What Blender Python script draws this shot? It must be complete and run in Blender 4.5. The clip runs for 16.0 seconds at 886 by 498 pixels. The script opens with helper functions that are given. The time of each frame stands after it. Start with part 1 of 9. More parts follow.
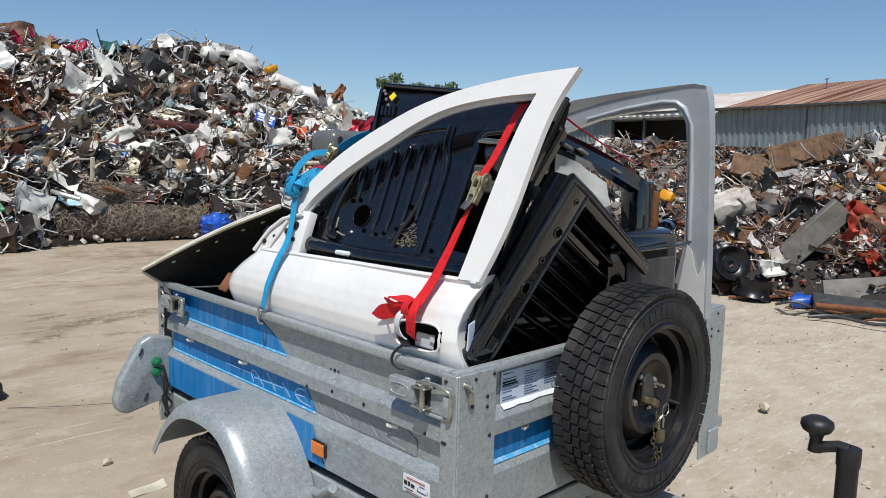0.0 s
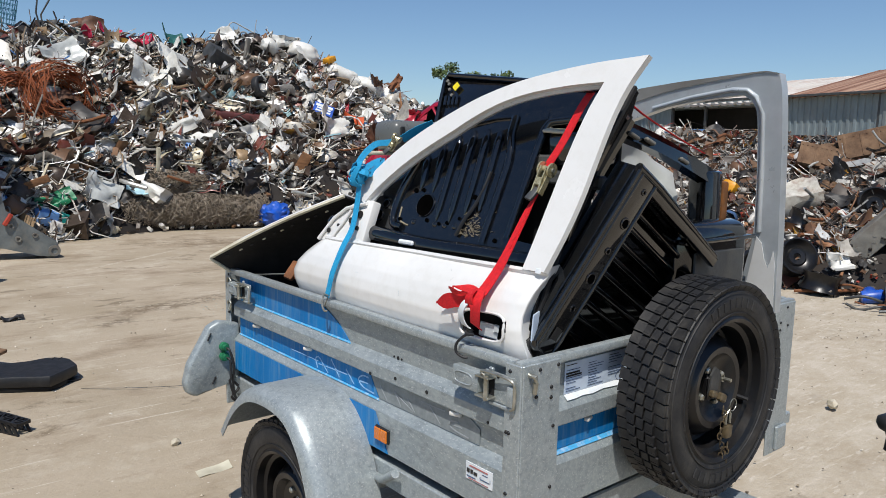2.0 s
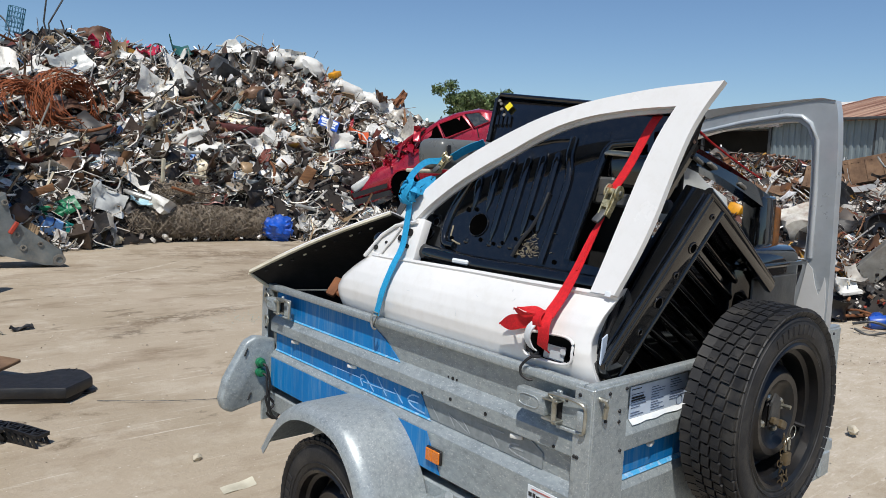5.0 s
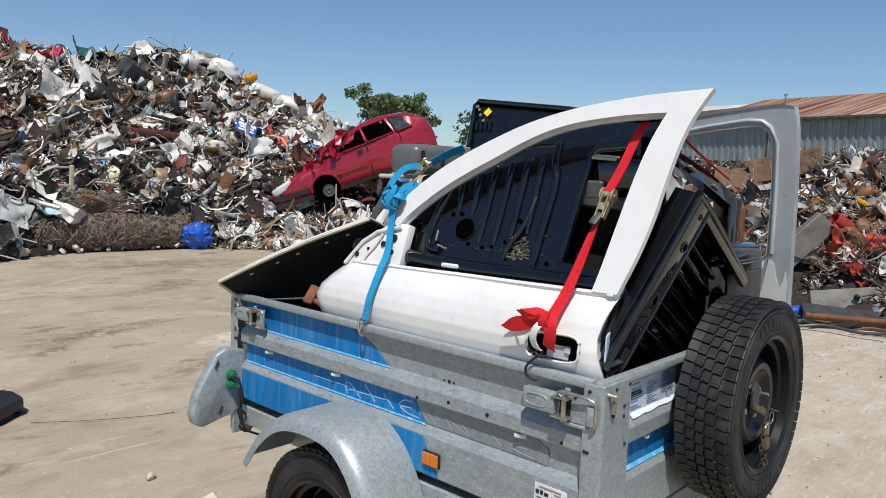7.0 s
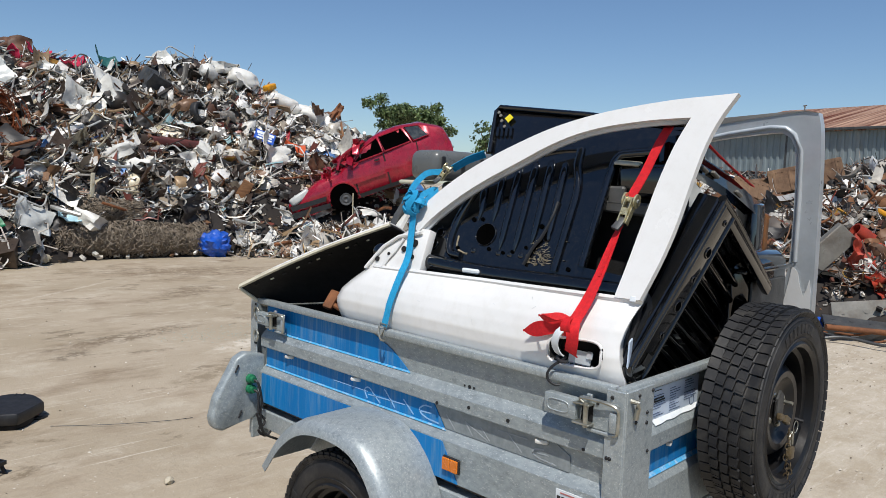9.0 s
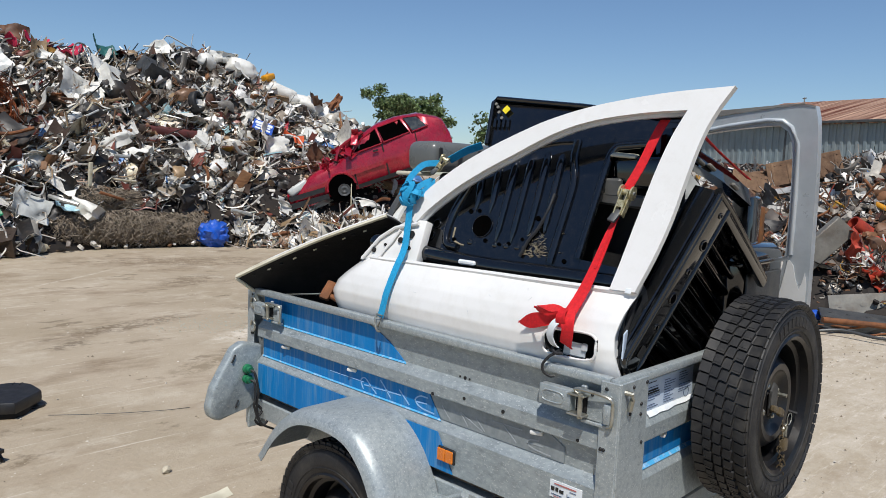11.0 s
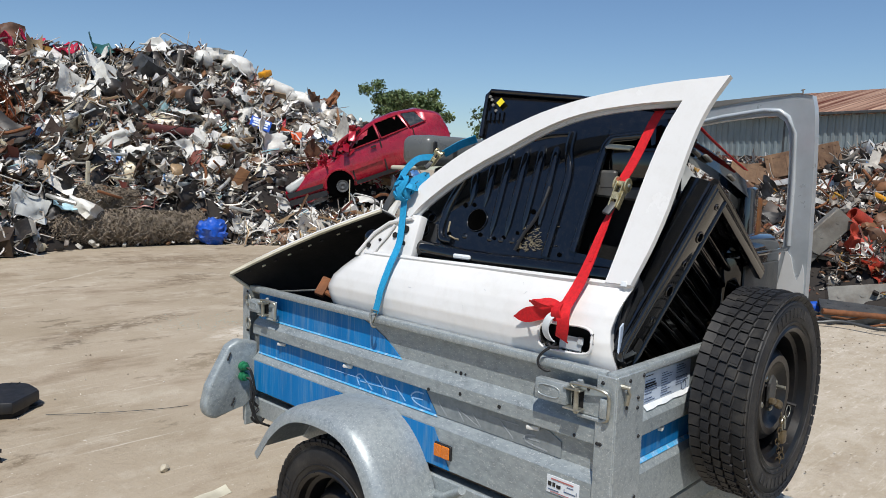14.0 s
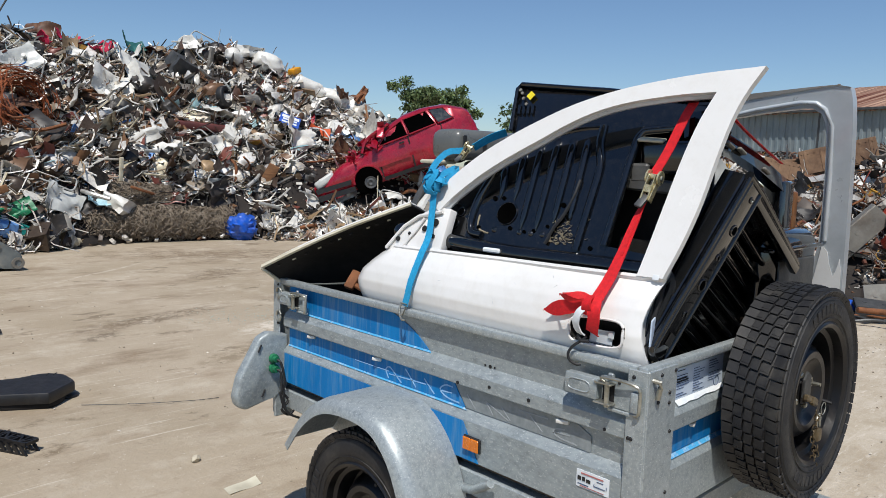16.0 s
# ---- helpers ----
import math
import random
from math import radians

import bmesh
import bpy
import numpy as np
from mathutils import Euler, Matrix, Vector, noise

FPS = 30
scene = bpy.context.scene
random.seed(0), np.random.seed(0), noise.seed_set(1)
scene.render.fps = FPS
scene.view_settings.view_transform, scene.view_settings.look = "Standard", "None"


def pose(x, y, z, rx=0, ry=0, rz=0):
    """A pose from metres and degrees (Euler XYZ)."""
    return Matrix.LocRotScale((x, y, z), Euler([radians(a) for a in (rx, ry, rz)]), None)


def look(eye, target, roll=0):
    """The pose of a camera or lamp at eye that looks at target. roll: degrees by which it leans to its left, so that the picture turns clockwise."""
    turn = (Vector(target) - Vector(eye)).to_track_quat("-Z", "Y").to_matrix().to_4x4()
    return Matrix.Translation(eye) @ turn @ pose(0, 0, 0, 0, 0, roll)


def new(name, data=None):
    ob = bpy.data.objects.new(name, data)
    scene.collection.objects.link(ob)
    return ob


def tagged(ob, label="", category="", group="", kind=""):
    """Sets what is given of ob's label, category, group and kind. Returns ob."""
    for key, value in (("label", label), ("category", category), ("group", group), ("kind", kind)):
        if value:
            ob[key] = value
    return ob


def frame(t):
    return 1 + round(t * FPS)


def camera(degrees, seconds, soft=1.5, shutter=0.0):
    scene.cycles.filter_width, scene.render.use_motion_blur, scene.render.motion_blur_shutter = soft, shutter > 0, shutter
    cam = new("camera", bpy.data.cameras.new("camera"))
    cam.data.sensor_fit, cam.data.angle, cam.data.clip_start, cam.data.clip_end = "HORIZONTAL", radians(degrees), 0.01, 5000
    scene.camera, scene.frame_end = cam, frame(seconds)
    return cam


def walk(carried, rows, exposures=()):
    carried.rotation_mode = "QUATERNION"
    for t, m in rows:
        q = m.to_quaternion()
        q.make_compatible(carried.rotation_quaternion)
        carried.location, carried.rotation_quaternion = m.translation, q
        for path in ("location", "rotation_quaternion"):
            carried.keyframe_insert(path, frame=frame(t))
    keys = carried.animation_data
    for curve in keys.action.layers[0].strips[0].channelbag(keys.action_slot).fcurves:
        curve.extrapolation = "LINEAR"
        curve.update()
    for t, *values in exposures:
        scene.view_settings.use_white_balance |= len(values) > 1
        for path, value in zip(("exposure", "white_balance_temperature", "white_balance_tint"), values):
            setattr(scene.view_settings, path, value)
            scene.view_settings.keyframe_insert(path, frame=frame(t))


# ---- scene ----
cam = camera(62.1, 16.0, soft=0.5)

PATH = [
    (0, (-1.095, -1.071, 1.458), (0.292, 0.35, 1.22), 1.5),
    (0.5, (-1.096, -1.072, 1.457), (0.285, 0.351, 1.201), 1.7),
    (1, (-1.101, -1.073, 1.458), (0.269, 0.36, 1.195), 1.9),
    (1.5, (-1.104, -1.069, 1.456), (0.254, 0.376, 1.195), 2.0),
    (2, (-1.117, -1.059, 1.458), (0.159, 0.457, 1.189), 1.4),
    (2.5, (-1.136, -1.049, 1.464), (0.056, 0.536, 1.208), 1.1),
    (3, (-1.143, -1.047, 1.468), (0.041, 0.547, 1.229), 1.2),
    (3.5, (-1.146, -1.044, 1.464), (0.017, 0.569, 1.245), 1.3),
    (4, (-1.149, -1.041, 1.461), (-0.005, 0.586, 1.247), 1.4),
    (4.5, (-1.156, -1.035, 1.456), (-0.038, 0.61, 1.251), 1.6),
    (5, (-1.24, -0.941, 1.46), (0.052, 0.569, 1.235), 2.6),
    (7.5, (-1.41, -0.806, 1.457), (0.055, 0.541, 1.253), 1.9),
    (8, (-1.414, -0.805, 1.45), (0.032, 0.565, 1.267), 1.9),
    (8.5, (-1.417, -0.8, 1.448), (0.02, 0.58, 1.268), 2.0),
    (9, (-1.418, -0.797, 1.444), (0.016, 0.584, 1.262), 2.2),
    (11.5, (-1.415, -0.807, 1.445), (0.021, 0.569, 1.237), 2.5),
    (12, (-1.417, -0.812, 1.442), (0.018, 0.565, 1.234), 2.5),
    (12.5, (-1.418, -0.816, 1.442), (0.02, 0.558, 1.233), 2.5),
    (13, (-1.409, -0.813, 1.439), (0.033, 0.557, 1.233), 2.4),
    (13.5, (-1.399, -0.805, 1.441), (0.044, 0.563, 1.224), 2.2),
    (14, (-1.393, -0.802, 1.441), (0.043, 0.573, 1.223), 1.9),
    (14.5, (-1.394, -0.793, 1.439), (0.014, 0.61, 1.219), 1.7),
    (15, (-1.394, -0.793, 1.437), (0.001, 0.624, 1.214), 1.6),
    (15.5, (-1.402, -0.798, 1.439), (-0.02, 0.63, 1.211), 1.6),
    (16, (-1.398, -0.798, 1.431), (-0.015, 0.628, 1.202), 1.9),
]
walk(cam, [(t, look(eye, target, roll)) for t, eye, target, roll in PATH])

# ---- light ----
SUN = Vector((-0.39, -0.33, 0.86)).normalized()
world = bpy.data.worlds.new("sky")
scene.world = world
world.use_nodes = True
wn = world.node_tree
sky = wn.nodes.new("ShaderNodeTexSky")
sky.sky_type = "NISHITA"
sky.sun_disc = False
sky.sun_elevation = math.asin(SUN.z)
sky.sun_rotation = math.atan2(SUN.x, SUN.y)
sky.altitude, sky.air_density, sky.dust_density, sky.ozone_density = 50, 1.0, 0.3, 3.0
wn.nodes["Background"].inputs["Strength"].default_value = 0.092
haze = wn.nodes.new("ShaderNodeMix")
haze.data_type, haze.blend_type = "RGBA", "MULTIPLY"
haze.inputs[0].default_value, haze.inputs[7].default_value = 1.0, (0.88, 0.985, 1.09, 1)
wn.links.new(sky.outputs[0], haze.inputs[6])
wn.links.new(haze.outputs[2], wn.nodes["Background"].inputs["Color"])
sun_data = bpy.data.lights.new("sun", "SUN")
sun_data.energy, sun_data.angle, sun_data.color = 4.6, radians(0.55), (1.0, 0.965, 0.91)
sun = new("sun", sun_data)
sun.matrix_basis = look(SUN * 30, (0, 0, 0))
scene.view_settings.exposure = 0.0


# ---- materials ----
def rgb(h):
    """Linear colour from an sRGB hex code."""
    v = [int(h[i:i + 2], 16) / 255 for i in (0, 2, 4)]
    return tuple(c / 12.92 if c <= 0.04045 else ((c + 0.055) / 1.055) ** 2.4 for c in v) + (1.0,)


def mat(name, c1, c2=None, scale=8.0, rough=0.6, metal=0.0, bump=0.0, bump_scale=60.0, dirt=None, dirt_amount=0.3, dirt_scale=3.0, coat=0.0, stretch=(1, 1, 1), islands=None, spread=0.15, speck=None, spec=0.5, fleck=None):
    """A node material: two tones by noise, a dirt layer of its own shape, bump and uneven gloss."""
    m = bpy.data.materials.new(name)
    m.use_nodes = True
    nt = m.node_tree
    b = nt.nodes["Principled BSDF"]
    co = nt.nodes.new("ShaderNodeTexCoord")
    mp = nt.nodes.new("ShaderNodeMapping")
    mp.inputs["Scale"].default_value = stretch
    nt.links.new(co.outputs["Object"], mp.inputs[0])

    def nz(s, detail=6, r=0.6):
        n = nt.nodes.new("ShaderNodeTexNoise")
        n.inputs["Scale"].default_value, n.inputs["Detail"].default_value, n.inputs["Roughness"].default_value = s, detail, r
        nt.links.new(mp.outputs[0], n.inputs["Vector"])
        return n.outputs["Fac"]

    def ramp(src, lo, hi):
        r = nt.nodes.new("ShaderNodeMapRange")
        r.inputs[1].default_value, r.inputs[2].default_value = lo, hi
        nt.links.new(src, r.inputs[0])
        return r.outputs[0]

    def mix(fac, a, c, mode="MIX"):
        x = nt.nodes.new("ShaderNodeMix")
        x.data_type, x.blend_type = "RGBA", mode
        for sock, v in ((x.inputs[0], fac), (x.inputs[6], a), (x.inputs[7], c)):
            if isinstance(v, (tuple, list, float, int)):
                sock.default_value = v
            else:
                nt.links.new(v, sock)
        return x.outputs[2]

    c2 = c2 or tuple(v * 0.75 for v in c1[:3]) + (1.0,)
    if islands:
        g = nt.nodes.new("ShaderNodeNewGeometry")
        cr = nt.nodes.new("ShaderNodeValToRGB")
        cr.color_ramp.interpolation = "CONSTANT"
        total, at = sum(w for w, _ in islands), 0.0
        for i, (w, c) in enumerate(islands):
            e = cr.color_ramp.elements[i] if i < 2 else cr.color_ramp.elements.new(min(0.999, at / total))
            e.position, e.color = at / total, c
            at += w
        nt.links.new(g.outputs["Random Per Island"], cr.inputs[0])
        mul = nt.nodes.new("ShaderNodeMath")
        mul.operation = "MULTIPLY"
        mul.inputs[1].default_value = 37.0
        fr = nt.nodes.new("ShaderNodeMath")
        fr.operation = "FRACT"
        nt.links.new(g.outputs["Random Per Island"], mul.inputs[0])
        nt.links.new(mul.outputs[0], fr.inputs[0])
        tone = nt.nodes.new("ShaderNodeMapRange")
        tone.inputs[3].default_value, tone.inputs[4].default_value = 0.7, 1.1
        nt.links.new(fr.outputs[0], tone.inputs[0])
        comb = nt.nodes.new("ShaderNodeCombineColor")
        for i in range(3):
            nt.links.new(tone.outputs[0], comb.inputs[i])
        col = mix(1.0, cr.outputs[0], comb.outputs[0], "MULTIPLY")
        col = mix(ramp(nz(scale), 0.48, 0.78), col, mix(0.5, col, (0.10, 0.075, 0.055, 1)))
    else:
        col = mix(ramp(nz(scale), 0.35, 0.68), c1, c2)
    if dirt:
        f = nt.nodes.new("ShaderNodeMath")
        f.operation = "MULTIPLY"
        f.inputs[1].default_value = dirt_amount
        nt.links.new(ramp(nz(dirt_scale, 8, 0.7), 0.48, 0.72), f.inputs[0])
        col = mix(f.outputs[0], col, dirt)
    if speck:
        f = nt.nodes.new("ShaderNodeMath")
        f.operation = "MULTIPLY"
        f.inputs[1].default_value = 0.4
        nt.links.new(ramp(nz(38.0, 9, 0.8), 0.54, 0.62), f.inputs[0])
        col = mix(f.outputs[0], col, speck)
    if fleck:
        f = nt.nodes.new("ShaderNodeMath")
        f.operation = "MULTIPLY"
        f.inputs[1].default_value = 0.55
        nt.links.new(ramp(nz(240.0, 2, 0.6), 0.60, 0.68), f.inputs[0])
        col = mix(f.outputs[0], col, fleck)
    nt.links.new(col, b.inputs["Base Color"])
    rr = nt.nodes.new("ShaderNodeMapRange")
    rr.inputs[3].default_value, rr.inputs[4].default_value = max(0.03, rough - spread), min(1, rough + spread)
    nt.links.new(nz(scale * 2.3), rr.inputs[0])
    nt.links.new(rr.outputs[0], b.inputs["Roughness"])
    b.inputs["Metallic"].default_value = metal
    b.inputs["Coat Weight"].default_value = coat
    b.inputs["Specular IOR Level"].default_value = spec
    if bump:
        bp = nt.nodes.new("ShaderNodeBump")
        bp.inputs["Strength"].default_value, bp.inputs["Distance"].default_value = min(1, bump), 0.01
        nt.links.new(nz(bump_scale, 5), bp.inputs["Height"])
        nt.links.new(bp.outputs[0], b.inputs["Normal"])
    return m


GALV = mat("galvanised_steel", rgb("a4abac"), rgb("8f9799"), 90, 0.42, 0.35, 0.06, 120, rgb("b4b9b9"), 0.45, 26, speck=rgb("6a7073"), fleck=rgb("d3d6d4"))
GALV2 = mat("galvanised_pressed", rgb("9ca4a5"), rgb("878f91"), 80, 0.45, 0.3, 0.05, 90, rgb("aeb3b3"), 0.4, 22, stretch=(1, 0.5, 1), speck=rgb("626a6d"), fleck=rgb("cbcecd"))
STEEL = mat("zinc_plated_steel", rgb("b9b9b0"), rgb("8d8a7c"), 30, 0.35, 0.8, 0.05, 80)
BRASSY = mat("yellow_passivated_steel", rgb("cfc6a4"), rgb("a79b70"), 60, 0.3, 0.55, 0.05, 80, rgb("5a4c30"), 0.55, 120)
BLUE = mat("blue_vinyl", rgb("0a78b8"), rgb("0568a6"), 5, 0.4, 0, 0.02, 40, rgb("7f9aa8"), 0.55, 60, stretch=(1, 1, 0.06), spec=0.2)
BLUEWORN = mat("worn_blue_vinyl", rgb("4fa3cf"), rgb("1f83bb"), 60, 0.5, 0, 0.02, 40, rgb("c4d6df"), 0.8, 60, stretch=(1, 1, 0.2), spec=0.2)
DULLSTRIP = mat("dull_print_backing", rgb("8a9091"), rgb("777e80"), 60, 0.55, 0.2, 0.03, 60, rgb("9aa0a0"), 0.4, 20)
STROKE = mat("pale_print", rgb("8fb9dd"), rgb("79a6cf"), 20, 0.5)
STROKE2 = mat("grey_print", rgb("9a9fa1"), rgb("8b9092"), 20, 0.6)
WHITE = mat("white_car_paint", rgb("dfdedb"), rgb("d8d7d3"), 4, 0.25, 0, 0.0, 10, rgb("b0a695"), 0.14, 26, coat=0.4, spread=0.06)
SILVER = mat("grey_primed_steel", rgb("c3c8cb"), rgb("adb3b7"), 7, 0.32, 0.25, 0.03, 40, rgb("8f7d70"), 0.4, 4, coat=0.3)
BLACKP = mat("black_car_paint", rgb("07080b"), rgb("040506"), 6, 0.10, 0, 0.05, 9, rgb("3a362f"), 0.16, 50, coat=0.8, spread=0.06, fleck=rgb("302e2a"))
BLACKM = mat("matt_black_plastic", rgb("1b1b1d"), rgb("131314"), 12, 0.5, 0, 0.1, 120, rgb("55504a"), 0.18, 24)
# near-black: dark gaps and seams, and shade put into undersides and openings
DARKIN = mat("dark_shaded_parts", rgb("121110"), rgb("0b0a0a"), 10, 0.85, 0, 0.2, 60, rgb("2c2722"), 0.3, 9)
VOID = mat("unlit_opening", rgb("050505"), rgb("030303"), 10, 0.95, spec=0.0)
RUBBER = mat("tyre_rubber", rgb("1d1d1f"), rgb("141416"), 18, 0.6, 0, 0.12, 160, rgb("56524b"), 0.45, 14)
RIM = mat("black_steel_rim", rgb("1b1b1d"), rgb("131314"), 12, 0.33, 0.2, 0.05, 80, rgb("433b33"), 0.35, 24)
AGED = mat("aged_brass", rgb("6d5f47"), rgb("4f4433"), 40, 0.45, 0.4, 0.1, 90, rgb("4a3824"), 0.5, 60)
AMBERDIRTY = mat("dirty_amber_lens", rgb("8a5420"), rgb("4e3318"), 14, 0.4, 0, 0.1, 90, rgb("3a2f24"), 0.6, 20)
BINGREEN = mat("dusty_green_plastic", rgb("17553f"), rgb("10402f"), 9, 0.5, 0, 0.1, 30, rgb("4a5448"), 0.45, 6)
RED = mat("red_webbing", rgb("d5111c"), rgb("b70d17"), 120, 0.75, 0, 0.25, 500)
CYAN = mat("blue_webbing", rgb("1a97c6"), rgb("1284b2"), 120, 0.75, 0, 0.25, 500)
AMBER = mat("amber_plastic", rgb("d4761a"), rgb("c06412"), 60, 0.25, 0, 0.1, 300, coat=0.4)
PAPER = mat("white_label", rgb("dcdfe0"), rgb("cdd3d6"), 20, 0.55, 0, 0, 10, rgb("a9b0b5"), 0.4, 20)
PALEBLUE = mat("pale_blue_label", rgb("c3d0de"), rgb("aebdd0"), 14, 0.45, 0, 0, 10, rgb("e3e5e6"), 0.3, 9)
INK = mat("print_ink", rgb("50607c"), rgb("435068"), 30, 0.6)
REDINK = mat("red_print", rgb("b06a64"), rgb("9a5a55"), 30, 0.6)
GREEN = mat("green_plastic", rgb("1c7d54"), rgb("14633f"), 12, 0.45, 0, 0.05, 40, rgb("2d3a30"), 0.4, 6)
CABLE = mat("cable_sheath", rgb("1d1d1f"), rgb("141415"), 20, 0.6)
YELLOW = mat("yellow_paint", rgb("dd9a14"), rgb("c4840e"), 8, 0.45, 0, 0.05, 40, rgb("4a3a24"), 0.45, 5)
YSTICK = mat("yellow_sticker", rgb("e3d22a"), rgb("d2bf1c"), 30, 0.5)
RUST = mat("rusty_steel", rgb("8a5734"), rgb("5b3a26"), 9, 0.85, 0.1, 0.4, 50, rgb("3d2a1e"), 0.6, 4)
RUSTWIRE = mat("rusty_wire", rgb("96502a"), rgb("6a381f"), 9, 0.85, 0.1, 0.2, 50)
GREYST = mat("weathered_steel", rgb("8b8880"), rgb("6d6a63"), 6, 0.6, 0.3, 0.15, 40, rgb("5d4a3a"), 0.5, 4)
DKSTEEL = mat("dark_machine_steel", rgb("4b4d4e"), rgb("3a3b3c"), 6, 0.5, 0.3, 0.2, 40, rgb("6d6a63"), 0.5, 5)
WOOD = mat("weathered_wood", rgb("8a6240"), rgb("6d4a30"), 6, 0.8, 0, 0.3, 40, rgb("54402e"), 0.5, 4, stretch=(1, 1, 6))
WHITEP = mat("dirty_white_enamel", rgb("d9d8d2"), rgb("c6c4bc"), 4, 0.45, 0, 0.05, 30, rgb("8d8373"), 0.5, 3)
CREAM = mat("cream_plastic", rgb("cfc9b4"), rgb("b8b19a"), 6, 0.5, 0, 0.05, 30, rgb("7d725c"), 0.45, 4)
DULLTAN = mat("dull_tan_dirt", rgb("94886f"), rgb("6f6552"), 40, 0.9, 0, 0.2, 80)
PLYWOOD = mat("grey_floor_board", rgb("5e4f40"), rgb("4b3f34"), 5, 0.8, 0, 0.2, 40, rgb("2f2923"), 0.5, 4)
CARRED = mat("faded_red_paint", rgb("a8122c"), rgb("8c0e23"), 5, 0.28, 0.25, 0.2, 7, rgb("5a3f38"), 0.35, 7, coat=0.6)
GLASS = mat("dark_window_glass", rgb("2a3238"), rgb("20272c"), 4, 0.12, 0, 0.0, 10, rgb("8c8a80"), 0.3, 5)
BLUEGLASS = mat("tinted_cab_glass", rgb("34608c"), rgb("264a70"), 3, 0.15, 0, 0.0, 10, rgb("5b7288"), 0.3, 3)
SACK = mat("woven_sack", rgb("d8d2c6"), rgb("c4bcae"), 6, 0.8, 0, 0.3, 60, rgb("94897a"), 0.4, 5)
BLUEPL = mat("blue_plastic", rgb("1552b8"), rgb("0f45a0"), 6, 0.4, 0, 0.05, 30, rgb("7d93b8"), 0.3, 8)
ORANGE = mat("orange_plastic", rgb("d65a26"), rgb("b8481b"), 6, 0.6, 0, 0.1, 30, rgb("7a4a33"), 0.4, 6)
SMOKED = mat("smoked_plastic", rgb("696b69"), rgb("4c4e4d"), 9, 0.3, 0, 0.05, 30, rgb("8a8a84"), 0.35, 9)
TANRUST = mat("weathered_rust", rgb("7c6149"), rgb("553e2d"), 6, 0.85, 0.1, 0.4, 40, rgb("3f2d20"), 0.5, 7)
CLEARPL = mat("cloudy_plastic", rgb("bdbfbb"), rgb("9fa19e"), 5, 0.35, 0, 0.05, 30, rgb("c4c4bd"), 0.4, 7)
MESHWIRE = mat("tangled_wire", rgb("908474"), rgb("695d50"), 8, 0.8, 0.2, 0.1, 60, rgb("8a7b66"), 0.4, 6)
LEAF = mat("leaves", rgb("5c7a3c"), rgb("3f5a2a"), 1.5, 0.6, 0, 0, 10, islands=[(3, rgb("566b3c")), (4, rgb("40542c")), (2, rgb("6a7d4a")), (1, rgb("7c8a58"))])
BARK = mat("bark", rgb("5a4a3a"), rgb("43372b"), 6, 0.9, 0, 0.4, 20)
STONE = mat("pale_stone", rgb("c2b9a6"), rgb("a2977f"), 20, 0.9, 0, 0.3, 80)
HUES_L = [(21, rgb("f2efe9")), (13, rgb("dcd8ce")), (11, rgb("c0b9ac")), (8, rgb("8a7e6e")), (17, rgb("191716")), (9, rgb("43362c")), (8, rgb("6e5038")), (6, rgb("9a8162")), (5, rgb("c8bda2")), (2, rgb("6f3a30")), (0.5, rgb("b02c3a")), (1.2, rgb("9ec3c8")), (0.5, rgb("3a6ea8")), (0.3, rgb("2f7d5c")), (0.5, rgb("b98a3c"))]
JUNK = mat("mixed_scrap", rgb("999999"), None, 16, 0.42, 0.12, 0.3, 22, rgb("3f342a"), 0.32, 9, islands=HUES_L)
HUES_R = [(10, rgb("d9d5cd")), (12, rgb("b0aaa0")), (12, rgb("857d73")), (11, rgb("544c46")), (17, rgb("1d1a19")), (12, rgb("6f4f38")), (9, rgb("845b3c")), (5, rgb("5e3427")), (2, rgb("a33a28")), (1.2, rgb("b98a2e")), (1, rgb("3b5d86"))]
JUNKR = mat("rusty_scrap", rgb("777777"), None, 7, 0.6, 0.15, 0.2, 40, rgb("3d2f25"), 0.5, 9, islands=HUES_R)
COREBROWN = mat("dark_brown_heap_core", rgb("2b2521"), rgb("191614"), 4, 0.9, 0, 0.8, 8, rgb("46392e"), 0.4, 2)
CLADDING = mat("galvanised_cladding", rgb("848f92"), rgb("6c797e"), 2, 0.55, 0.2, 0, 10, rgb("5e4f42"), 0.4, 0.9, stretch=(1, 1, 0.25))
ROOFRUST = mat("rusted_roof_sheet", rgb("542519"), rgb("b99a84"), 1.5, 0.85, 0.0, 0, 10, rgb("3c2017"), 0.8, 0.8, stretch=(0.08, 4.0, 0.08), spec=0.2)
slope_map = ROOFRUST.node_tree.nodes["Mapping"]
slope_map.vector_type = "TEXTURE"
slope_map.inputs["Rotation"].default_value = (0, 0, radians(-10.6))
slope_map.inputs["Scale"].default_value = (14.0, 0.22, 14.0)
ROOFPALE = mat("pale_roof_sheet", rgb("c9c5be"), rgb("b7aea4"), 0.8, 0.8, 0, 0, 10, rgb("9a6a58"), 0.5, 0.6)
# near-black for the shade inside the barn's open bay
BAYSHADE = mat("painted_bay_shade", rgb("1c1c1d"), rgb("131314"), 1, 0.9)

# the yard: dusty concrete, stained, scratched by machines
GROUND = bpy.data.materials.new("dusty_concrete_yard")
GROUND.use_nodes = True
gt = GROUND.node_tree
gco = gt.nodes.new("ShaderNodeTexCoord")


